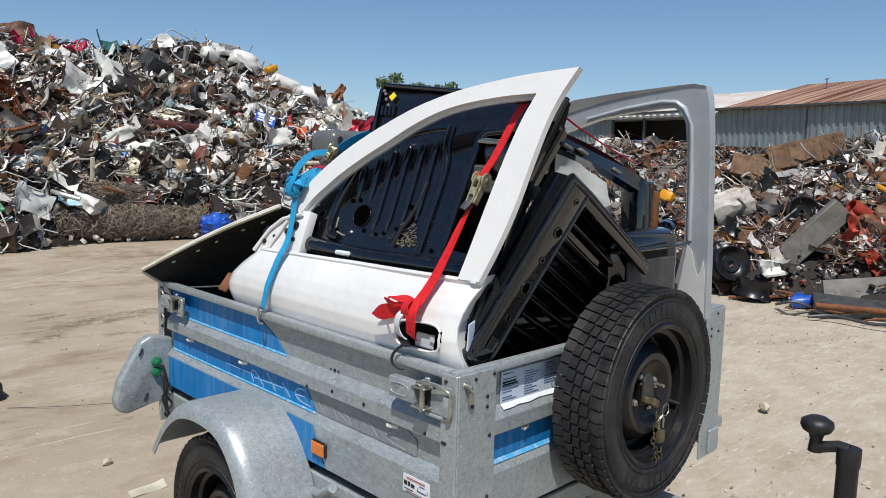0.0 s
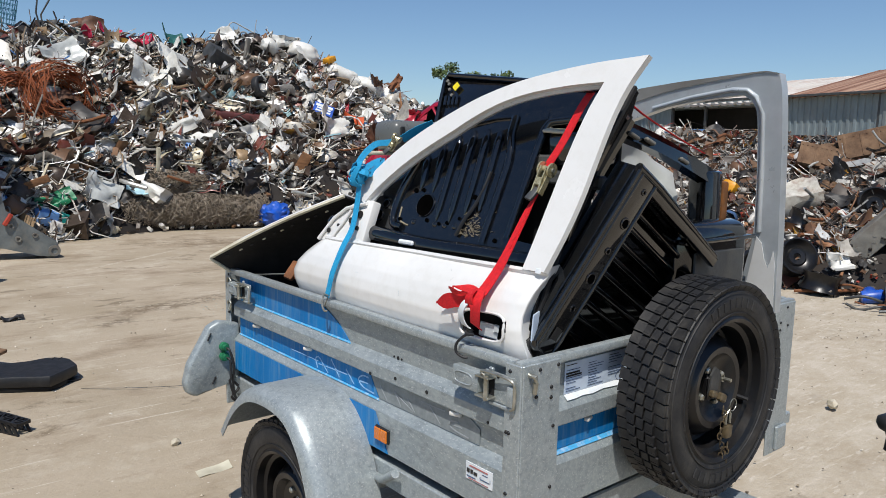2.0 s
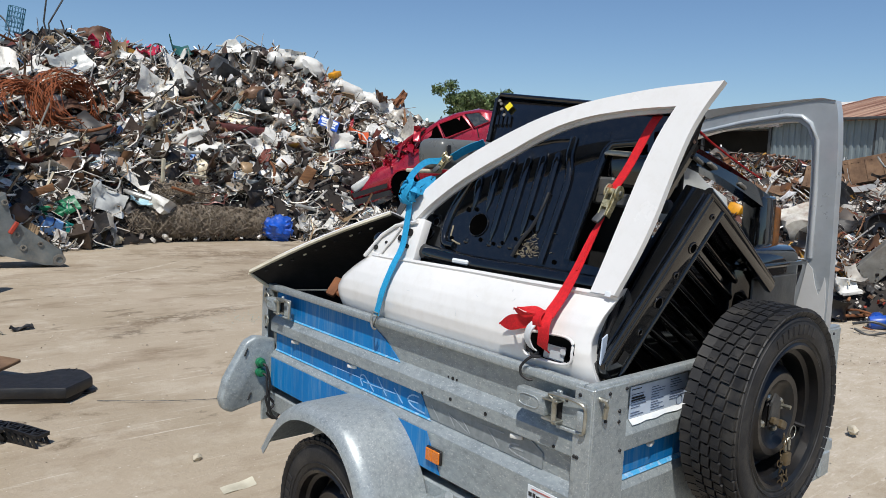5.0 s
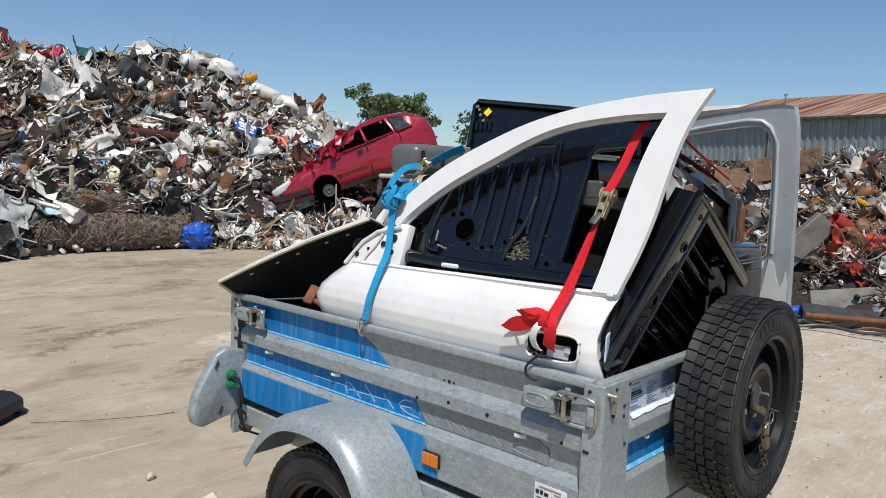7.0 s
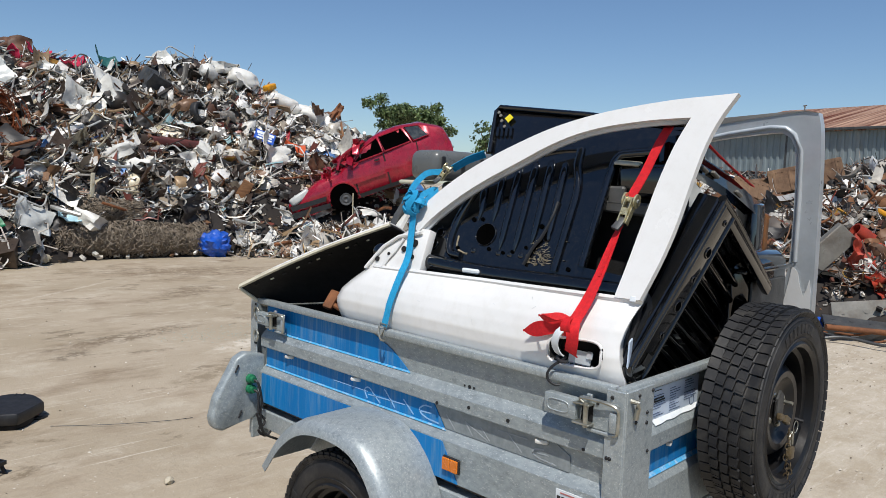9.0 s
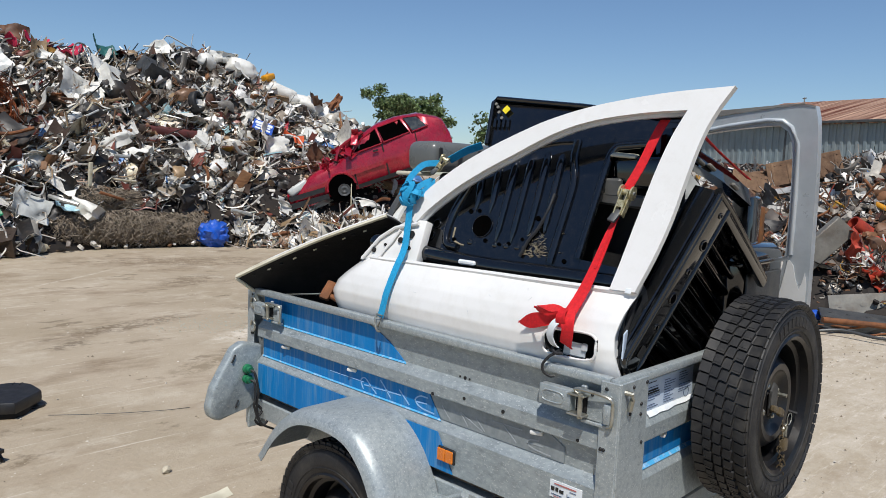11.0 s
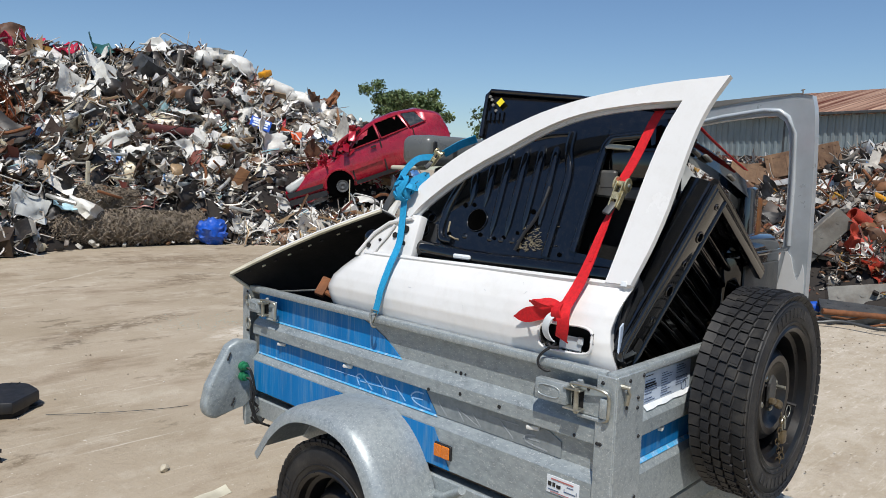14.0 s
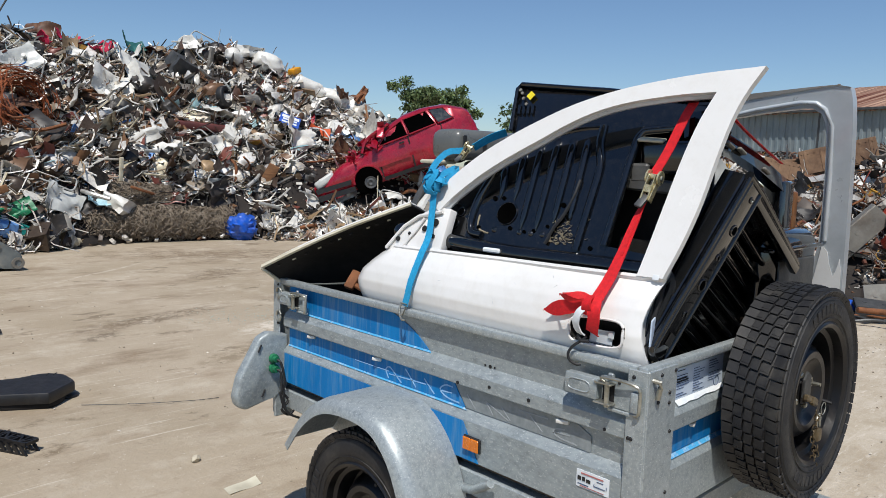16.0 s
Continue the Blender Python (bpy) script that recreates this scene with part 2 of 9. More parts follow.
def gnoise(s, detail=8, rough=0.62, stretch=None, turn=0):
    n = gt.nodes.new("ShaderNodeTexNoise")
    n.inputs["Scale"].default_value, n.inputs["Detail"].default_value, n.inputs["Roughness"].default_value = s, detail, rough
    src = gco.outputs["Object"]
    if stretch:
        q = gt.nodes.new("ShaderNodeMapping")
        q.inputs["Scale"].default_value = stretch
        q.inputs["Rotation"].default_value = (0, 0, radians(turn))
        gt.links.new(src, q.inputs[0])
        src = q.outputs[0]
    gt.links.new(src, n.inputs["Vector"])
    return n.outputs["Fac"]


def gmix(fac, lo, hi, amount, a, c):
    r = gt.nodes.new("ShaderNodeMapRange")
    r.inputs[1].default_value, r.inputs[2].default_value, r.inputs[4].default_value = lo, hi, amount
    gt.links.new(fac, r.inputs[0])
    x = gt.nodes.new("ShaderNodeMix")
    x.data_type = "RGBA"
    gt.links.new(r.outputs[0], x.inputs[0])
    for sock, v in ((x.inputs[6], a), (x.inputs[7], c)):
        if isinstance(v, tuple):
            sock.default_value = v
        else:
            gt.links.new(v, sock)
    return x.outputs[2]


gcol = gmix(gnoise(0.5), 0.35, 0.65, 1.0, rgb("aa9c88"), rgb("978973"))
gcol = gmix(gnoise(1.6, 9, 0.7), 0.52, 0.72, 0.55, gcol, rgb("c9bfae"))
gcol = gmix(gnoise(0.9, 9, 0.72, (1.0, 2.4, 1), 30), 0.52, 0.68, 0.8, gcol, rgb("7d6b55"))
gcol = gmix(gnoise(5.0, 8, 0.7), 0.62, 0.74, 0.5, gcol, rgb("85755f"))
gcol = gmix(gnoise(3.0, 6, 0.6, (0.35, 9.0, 1), -22), 0.62, 0.74, 0.75, gcol, rgb("d6cec0"))
gcol = gmix(gnoise(60.0, 4, 0.7), 0.62, 0.75, 0.5, gcol, rgb("7d6e5a"))
gcol = gmix(gnoise(45.0, 4, 0.7), 0.66, 0.74, 0.8, gcol, rgb("dcd5c8"))
gcol = gmix(gnoise(2.2, 9, 0.75, (0.5, 5.0, 1), 62), 0.58, 0.70, 0.55, gcol, rgb("cfc5b4"))
gcol = gmix(gnoise(14.0, 9, 0.8), 0.56, 0.70, 0.45, gcol, rgb("82735e"))
gcol = gmix(gnoise(1.3, 10, 0.7, (1.0, 1.8, 1), 20), 0.59, 0.64, 0.65, gcol, rgb("695a46"))
gcol = gmix(gnoise(0.55, 10, 0.75), 0.55, 0.68, 0.45, gcol, rgb("c4b9a6"))
gcol = gmix(gnoise(7.0, 4, 0.5, (0.05, 3.0, 1), 35), 0.70, 0.73, 0.3, gcol, rgb("cfc6b6"))
# a paler, freshly scraped patch beside the trailer
gmap = gt.nodes.new("ShaderNodeMapping")
gmap.inputs["Location"].default_value = (-5.8 / 6.5, -0.2 / 6.5, 0)
gmap.inputs["Scale"].default_value = (1 / 6.5, 1 / 6.5, 1)
gsph = gt.nodes.new("ShaderNodeTexGradient")
gsph.gradient_type = "SPHERICAL"
gt.links.new(gco.outputs["Object"], gmap.inputs[0])
gt.links.new(gmap.outputs[0], gsph.inputs[0])
gcol = gmix(gsph.outputs["Fac"], 0.0, 0.6, 0.55, gcol, gmix(gnoise(3.4, 10, 0.8, (0.8, 1.5, 1), -20), 0.42, 0.66, 1.0, rgb("ac9f8a"), rgb("cfc6b7")))
gcol = gmix(gsph.outputs["Fac"], 0.05, 0.35, 0.8, gcol, gmix(gnoise(9.0, 5, 0.6, (0.7, 3.2, 1), 48), 0.58, 0.68, 0.5, gcol, rgb("d8d0c2")))


def gspot(x, y, along, across, turn, tint, amount, grain=5.0):
    """One stain or scrape of its own on the concrete, ragged at the rim."""
    global gcol
    q = gt.nodes.new("ShaderNodeMapping")
    q.vector_type = "TEXTURE"
    q.inputs["Location"].default_value = (x, y, 0)
    q.inputs["Rotation"].default_value = (0, 0, radians(turn))
    q.inputs["Scale"].default_value = (along, across, 1)
    g = gt.nodes.new("ShaderNodeTexGradient")
    g.gradient_type = "SPHERICAL"
    gt.links.new(gco.outputs["Object"], q.inputs[0])
    gt.links.new(q.outputs[0], g.inputs[0])
    m = gt.nodes.new("ShaderNodeMath")
    m.operation = "MULTIPLY"
    gt.links.new(g.outputs["Fac"], m.inputs[0])
    k = gt.nodes.new("ShaderNodeMapRange")
    k.inputs[1].default_value, k.inputs[2].default_value = 0.40, 0.60
    gt.links.new(gnoise(grain, 10, 0.8), k.inputs[0])
    gt.links.new(k.outputs[0], m.inputs[1])
    gcol = gmix(m.outputs[0], 0.12, 0.50, amount * 0.85, gcol, tint)


gspot(1.25, 5.52, 1.2, 0.24, 14, rgb("63533f"), 0.85, 8)
gspot(0.62, 5.10, 0.30, 0.16, 40, rgb("5d4e3c"), 0.85, 9)
gspot(2.9, 7.6, 0.9, 0.5, 30, rgb("6a5944"), 0.8)
gspot(3.6, 9.3, 2.6, 1.0, -28, rgb("6e5c46"), 0.8, 2.5)
gspot(1.75, 8.35, 1.9, 0.06, 38, rgb("c8beae"), 0.6, 14)
gspot(2.05, 4.75, 0.75, 0.28, 20, rgb("d2c9ba"), 0.85)
gspot(-0.12, 3.30, 0.14, 0.045, -30, rgb("74654f"), 0.9, 12)
gspot(-0.36, 2.90, 0.16, 0.06, 30, rgb("6c5d48"), 0.85, 12)
gspot(1.2, 4.0, 0.6, 0.22, 25, rgb("75664f"), 0.75, 7)
gb = gt.nodes["Principled BSDF"]
gt.links.new(gcol, gb.inputs["Base Color"])
gb.inputs["Roughness"].default_value = 0.93
gbump = gt.nodes.new("ShaderNodeBump")
gbump.inputs["Strength"].default_value, gbump.inputs["Distance"].default_value = 0.6, 0.012
gt.links.new(gnoise(28, 8, 0.7), gbump.inputs["Height"])
gt.links.new(gbump.outputs[0], gb.inputs["Normal"])


# ---- mesh helpers ----
BASES = {}


def finish(bm, me, mt, angle=35):
    bmesh.ops.recalc_face_normals(bm, faces=bm.faces[:])
    bm.to_mesh(me)
    bm.free()
    me.materials.append(mt)
    me.polygons.foreach_set("use_smooth", [True] * len(me.polygons))
    me.set_sharp_from_angle(angle=radians(angle))


def thing(name, base, label, category, group="", kind=""):
    ob = new(name)
    ob.empty_display_size = 0.05
    ob.matrix_basis = Matrix.Translation(base)
    BASES[ob.name] = Vector(base)
    return tagged(ob, label, category, group, kind)


def part(name, bm, mt, parent, label="", angle=35):
    me = bpy.data.meshes.new(name)
    finish(bm, me, mt, angle)
    ob = new(name, me)
    ob.parent = parent
    if parent.name in BASES:
        ob.matrix_parent_inverse = Matrix.Translation(-BASES[parent.name])
    return tagged(ob, label)


def bulk(name, v, f, mt, label, category, kind="stuff", parent=None, soft=False):
    me = bpy.data.meshes.new(name)
    me.from_pydata(v, [], f)
    me.materials.append(mt)
    if soft:
        me.polygons.foreach_set("use_smooth", [True] * len(me.polygons))
        me.set_sharp_from_angle(angle=radians(55))
    ob = new(name, me)
    if parent is not None:
        ob.parent = parent
        if parent.name in BASES:
            ob.matrix_parent_inverse = Matrix.Translation(-BASES[parent.name])
    return tagged(ob, label, category, "", kind)


def slab(bm, m, sx, sy, sz, bev=0.0, seg=1):
    """A box of the given size, centred on the pose m, edges rounded by bev."""
    r = bmesh.ops.create_cube(bm, size=1.0, matrix=m @ Matrix.Diagonal((sx, sy, sz, 1)))
    if bev:
        es = list({e for v in r["verts"] for e in v.link_edges})
        bmesh.ops.bevel(bm, geom=es, offset=bev, segments=seg, affect="EDGES", profile=0.5)


def box(bm, x0, x1, y0, y1, z0, z1, bev=0.0, seg=1):
    slab(bm, Matrix.Translation(((x0 + x1) / 2, (y0 + y1) / 2, (z0 + z1) / 2)), abs(x1 - x0), abs(y1 - y0), abs(z1 - z0), bev, seg)


def tube(bm, pts, r, n=8, closed=False, radii=None):
    """A round bar along a line of points."""
    pts = [Vector(p) for p in pts]
    rings, up = [], Vector((0.13, 0.21, 0.97)).normalized()
    for i, p in enumerate(pts):
        a = pts[i - 1] if i or closed else p
        c = pts[(i + 1) % len(pts)] if i < len(pts) - 1 or closed else p
        d = (c - a).normalized()
        s = d.cross(up)
        s = s.normalized() if s.length > 0.05 else d.cross(Vector((1, 0, 0))).normalized()
        u = s.cross(d)
        q = radii[i] if radii else r
        rings.append([bm.verts.new(p + (s * math.cos(k * math.tau / n) + u * math.sin(k * math.tau / n)) * q) for k in range(n)])
    for a, c in zip(rings, rings[1:] + (rings[:1] if closed else [])):
        for k in range(n):
            bm.faces.new((a[k], a[(k + 1) % n], c[(k + 1) % n], c[k]))
    if not closed:
        bm.faces.new(rings[0][::-1])
        bm.faces.new(rings[-1])


def smooth_line(pts, n=5):
    """A Catmull-Rom line through the points."""
    p = [Vector(q) for q in pts]
    p = [p[0] * 2 - p[1]] + p + [p[-1] * 2 - p[-2]]
    out = []
    for i in range(1, len(p) - 2):
        for k in range(n):
            t = k / n
            a, b_, c, d = p[i - 1], p[i], p[i + 1], p[i + 2]
            out.append(0.5 * (2 * b_ + (c - a) * t + (2 * a - 5 * b_ + 4 * c - d) * t * t + (3 * b_ - a - 3 * c + d) * t ** 3))
    return out + [p[-2]]


def ribbon(bm, pts, side, w, th):
    """A strap of width w and thickness th along pts; side: the way across it, one or one for each point, as may w be."""
    pts = [Vector(p) for p in pts]
    rows = []
    for i, p in enumerate(pts):
        d = (pts[min(i + 1, len(pts) - 1)] - pts[max(i - 1, 0)]).normalized()
        s = Vector(side[i] if isinstance(side, list) else side)
        s = (s - d * s.dot(d)).normalized()
        nrm = d.cross(s)
        wide = w[i] if isinstance(w, list) else w
        rows.append([bm.verts.new(p + s * a * wide / 2 + nrm * c * th / 2) for a, c in ((-1, -1), (1, -1), (1, 1), (-1, 1))])
    for a, c in zip(rows, rows[1:]):
        for k in range(4):
            bm.faces.new((a[k], a[(k + 1) % 4], c[(k + 1) % 4], c[k]))
    bm.faces.new(rows[0][::-1])
    bm.faces.new(rows[-1])


def lathe(bm, profile, m, n=48, closed=True):
    """Turns a profile of (radius, along) round the z axis of m; closed: the profile is a closed loop."""
    rings = [[bm.verts.new(m @ Vector((r * math.cos(k * math.tau / n), r * math.sin(k * math.tau / n), a))) for k in range(n)] for r, a in profile]
    pairs = list(zip(rings, rings[1:])) + ([(rings[-1], rings[0])] if closed else [])
    for a, c in pairs:
        for k in range(n):
            bm.faces.new((a[k], a[(k + 1) % n], c[(k + 1) % n], c[k]))


def prism(bm, outline, depth):
    """A flat piece: the outline pushed by the vector depth."""
    a = [bm.verts.new(Vector(p)) for p in outline]
    c = [bm.verts.new(Vector(p) + Vector(depth)) for p in outline]
    bm.faces.new(a[::-1])
    bm.faces.new(c)
    n = len(a)
    for i in range(n):
        bm.faces.new((a[i], a[(i + 1) % n], c[(i + 1) % n], c[i]))


def band(bm, outer, inner, depth):
    """A frame piece between two lines of points of equal number, pushed by depth."""
    d = Vector(depth)
    o = [bm.verts.new(Vector(p)) for p in outer]
    i = [bm.verts.new(Vector(p)) for p in inner]
    o2 = [bm.verts.new(Vector(p) + d) for p in outer]
    i2 = [bm.verts.new(Vector(p) + d) for p in inner]
    for k in range(len(o) - 1):
        bm.faces.new((o[k], o[k + 1], i[k + 1], i[k]))
        bm.faces.new((i2[k], i2[k + 1], o2[k + 1], o2[k]))
        bm.faces.new((o2[k], o2[k + 1], o[k + 1], o[k]))
        bm.faces.new((i[k], i[k + 1], i2[k + 1], i2[k]))
    for k in (0, -1):
        bm.faces.new((o[k], i[k], i2[k], o2[k]))


def resample(pts, n):
    """n points at even steps along a line."""
    pts = [Vector(p) for p in pts]
    ln = [0.0]
    for a, c in zip(pts, pts[1:]):
        ln.append(ln[-1] + (c - a).length)
    out = []
    for k in range(n):
        s = ln[-1] * k / (n - 1)
        i = max(j for j in range(len(ln) - 1) if ln[j] <= s + 1e-9)
        f = (s - ln[i]) / max(1e-9, ln[i + 1] - ln[i])
        out.append(pts[i].lerp(pts[i + 1], f))
    return out


def sheet(bm, fn, nu, nv, th, nrm):
    """A curved plate: fn(u, v) gives its face, pushed by th along nrm for its thickness."""
    d = Vector(nrm).normalized() * th
    a = [[bm.verts.new(Vector(fn(i / nu, j / nv))) for j in range(nv + 1)] for i in range(nu + 1)]
    c = [[bm.verts.new(q.co + d) for q in row] for row in a]
    for i in range(nu):
        for j in range(nv):
            bm.faces.new((a[i][j], a[i + 1][j], a[i + 1][j + 1], a[i][j + 1]))
            bm.faces.new((c[i][j], c[i][j + 1], c[i + 1][j + 1], c[i + 1][j]))
    for i in range(nu):
        bm.faces.new((a[i][0], c[i][0], c[i + 1][0], a[i + 1][0]))
        bm.faces.new((a[i][nv], a[i + 1][nv], c[i + 1][nv], c[i][nv]))
    for j in range(nv):
        bm.faces.new((a[0][j], a[0][j + 1], c[0][j + 1], c[0][j]))
        bm.faces.new((a[nu][j], c[nu][j], c[nu][j + 1], a[nu][j + 1]))


def B():
    return bmesh.new()


# ---- ground ----
def ground_z(x, y):
    """The yard's height: level, with a low rise on which the trailer's wheels stand."""
    return 0.11 * math.exp(-(((x - 0.55) / 0.85) ** 4 + ((y - 0.75) / 0.62) ** 4))


lines = [s * v for v in (400, 150, 60, 30, 18) for s in (-1,)] + [i * 0.25 for i in range(-48, 60)] + [18, 30, 60, 150, 400]
lines = sorted(set(lines))
gv = [(x, y, ground_z(x, y) + (0.012 * noise.noise((x * 0.6, y * 0.6, 0)) if abs(x) < 14 and abs(y) < 14 else 0)) for x in lines for y in lines]
L = len(lines)
gf = [(i * L + j, (i + 1) * L + j, (i + 1) * L + j + 1, i * L + j + 1) for i in range(L - 1) for j in range(L - 1)]
gme = bpy.data.meshes.new("ground")
gme.from_pydata(gv, [], gf)
gme.materials.append(GROUND)
gme.polygons.foreach_set("use_smooth", [True] * len(gf))
tagged(new("ground", gme), "dusty tan concrete yard, stained and scratched by machines", "ground", "", "structure")

# ---- trailer ----
W, LEN, TOP = 1.215, 1.466, 1.006
SHIFT = Vector((0.030, 0.026, 0.0))  # where the trailer stands; its parts are given about its front corner
trailer = thing("box_trailer", (0.62, 0.75, 0.12), "galvanised single-axle box trailer with worn blue stickers, loaded with car parts", "trailer")
# pressed wall profile: outward offset, height
PROFILE = [(0.0, 0.990), (0.0, 0.895), (0.003, 0.892), (0.021, 0.873), (0.023, 0.869), (0.023, 0.836), (0.021, 0.833), (0.001, 0.827), (0.001, 0.765), (0.004, 0.762), (0.021, 0.744), (0.023, 0.740), (0.023, 0.632), (0.012, 0.628)]


def wall(name, a, c, out, label=""):
    """A pressed steel wall from a to c, its ribs turned towards out."""
    bm = B()
    a, c, o = Vector(a), Vector(c), Vector(out)
    ring = [(d, z) for d, z in PROFILE] + [(d - 0.004, z) for d, z in reversed(PROFILE)]
    rows = [[bm.verts.new(p + o * d + Vector((0, 0, z))) for d, z in ring] for p in (a, c)]
    n = len(ring)
    for k in range(n):
        bm.faces.new((rows[0][k], rows[0][(k + 1) % n], rows[1][(k + 1) % n], rows[1][k]))
    h = len(PROFILE)
    for r in rows:
        for k in range(h - 1):
            bm.faces.new((r[k], r[k + 1], r[n - 2 - k], r[n - 1 - k]))
    return part(name, bm, GALV2, trailer, label, 20)


wall("side_panel", (0, 0.015, 0), (0, LEN - 0.03, 0), (-1, 0, 0))
wall("side_panel", (W, 0.015, 0), (W, LEN - 0.03, 0), (1, 0, 0))
front = wall("front_panel", (0.085, 0, 0), (W - 0.085, 0, 0), (0, -1, 0))
wall("tailgate", (0.07, LEN, 0), (W - 0.07, LEN, 0), (0, 1, 0))
# folded rim
for x0, x1, y0, y1 in ((-0.027, -0.002, 0.0, LEN), (W + 0.002, W + 0.027, 0.0, LEN), (-0.027, W + 0.027, -0.027, -0.002), (-0.002, W + 0.002, LEN - 0.002, LEN + 0.024)):
    bm = B()
    box(bm, x0, x1, y0, y1, 0.985, TOP, 0.004, 2)
    part("rim", bm, GALV, trailer)
# corner posts, angle section
for px_, py_, sx, sy, wx, wy in ((0, 0, 1, 1, 0.098, 0.020), (W, 0, -1, 1, 0.098, 0.020), (0, LEN, 1, -1, 0.05, 0.012), (W, LEN, -1, -1, 0.05, 0.012)):
    bm = B()
    box(bm, px_ - sx * 0.030, px_ - sx * 0.024, py_ - sy * 0.029, py_ + sy * wy, 0.50, 0.999, 0.002)
    box(bm, px_ - sx * 0.024, px_ + sx * wx, py_ - sy * 0.030, py_ - sy * 0.024, 0.50, 0.999, 0.002)
    post = part("corner_post", bm, GALV, trailer)
    for a, z in ((0.028, 0.984), (0.088, 0.986), (0.018, 0.924), (0.067, 0.938), (0.067, 0.914), (0.078, 0.845), (0.076, 0.70)) if py_ == 0 else ():
        bm = B()
        lathe(bm, [(0.0001, 0.0), (0.0048, 0.0), (0.0035, 0.003), (0.0001, 0.0035)], Matrix.Translation((px_ + sx * a, -0.0300, z)) @ pose(0, 0, 0, 90), 10)
        part("rivet", bm, CABLE, post)
    for a, z in ((0.004, 0.982), (0.010, 0.842), (0.003, 0.842), (0.006, 0.70)):
        bm = B()
        lathe(bm, [(0.0001, 0.0), (0.0048, 0.0), (0.0035, 0.003), (0.0001, 0.003)], Matrix.Translation((px_ - sx * 0.0300, py_ + sy * a, z)) @ pose(0, 0, 0, 0, -90 * sx, 0), 10)
        part("rivet", bm, CABLE, post)
bm = B()
box(bm, 0.004, W - 0.004, 0.004, LEN - 0.004, 0.612, 0.63)
part("floor_board", bm, PLYWOOD, trailer)
# chassis
for x in (0.012, W - 0.012):
    bm = B()
    box(bm, x - 0.032, x + 0.032, 0.0, LEN, 0.535, 0.602, 0.004)
    part("chassis_rail", bm, GALV, trailer)
for y in (0.02, 0.75, LEN - 0.02):
    bm = B()
    box(bm, 0.046, W - 0.046, y - 0.025, y + 0.025, 0.55, 0.608, 0.004)
    part("cross_member", bm, GALV, trailer)
bm = B()
box(bm, 0.655, 0.735, -1.75, 0.72, 0.475, 0.545, 0.008, 2)
part("drawbar", bm, GALV, trailer)
bm = B()
tube(bm, [(-0.12, 0.768, 0.393), (W + 0.12, 0.768, 0.393)], 0.03, 12)
box(bm, 0.03, 0.09, 0.70, 0.83, 0.39, 0.55, 0.005)
box(bm, W - 0.09, W - 0.03, 0.70, 0.83, 0.39, 0.55, 0.005)
part("axle", bm, GALV, trailer)
bm = B()
box(bm, 1.25, 1.30, -0.02, 0.02, 0.57, 0.61, 0.004)
box(bm, 1.17, 1.235, -0.040, -0.028, 0.51, 0.59, 0.004)
part("lamp_bracket", bm, GALV, trailer)
bm = B()
tube(bm, [(-0.050, 0.390, 0.610), (-0.036, 0.465, 0.562), (-0.018, 0.53, 0.545)], 0.012, 12)
part("mudguard_stay", bm, GALV, trailer)
# coupling, behind the view
bm = B()
box(bm, 0.66, 0.73, -1.95, -1.70, 0.475, 0.56, 0.02, 2)
part("coupling_head", bm, DKSTEEL, trailer)


# running wheels
def tyre_profile(r, rim, w):
    h = w / 2
    return [(rim, -h * 0.78), (rim + 0.012, -h * 0.95), (rim + (r - rim) * 0.45, -h * 1.0), (r - 0.03, -h * 0.97), (r - 0.012, -h * 0.86), (r - 0.004, -h * 0.7), (r, -h * 0.4), (r, h * 0.4), (r - 0.004, h * 0.7), (r - 0.012, h * 0.86), (r - 0.03, h * 0.97), (rim + (r - rim) * 0.45, h), (rim + 0.012, h * 0.95), (rim, h * 0.78)]


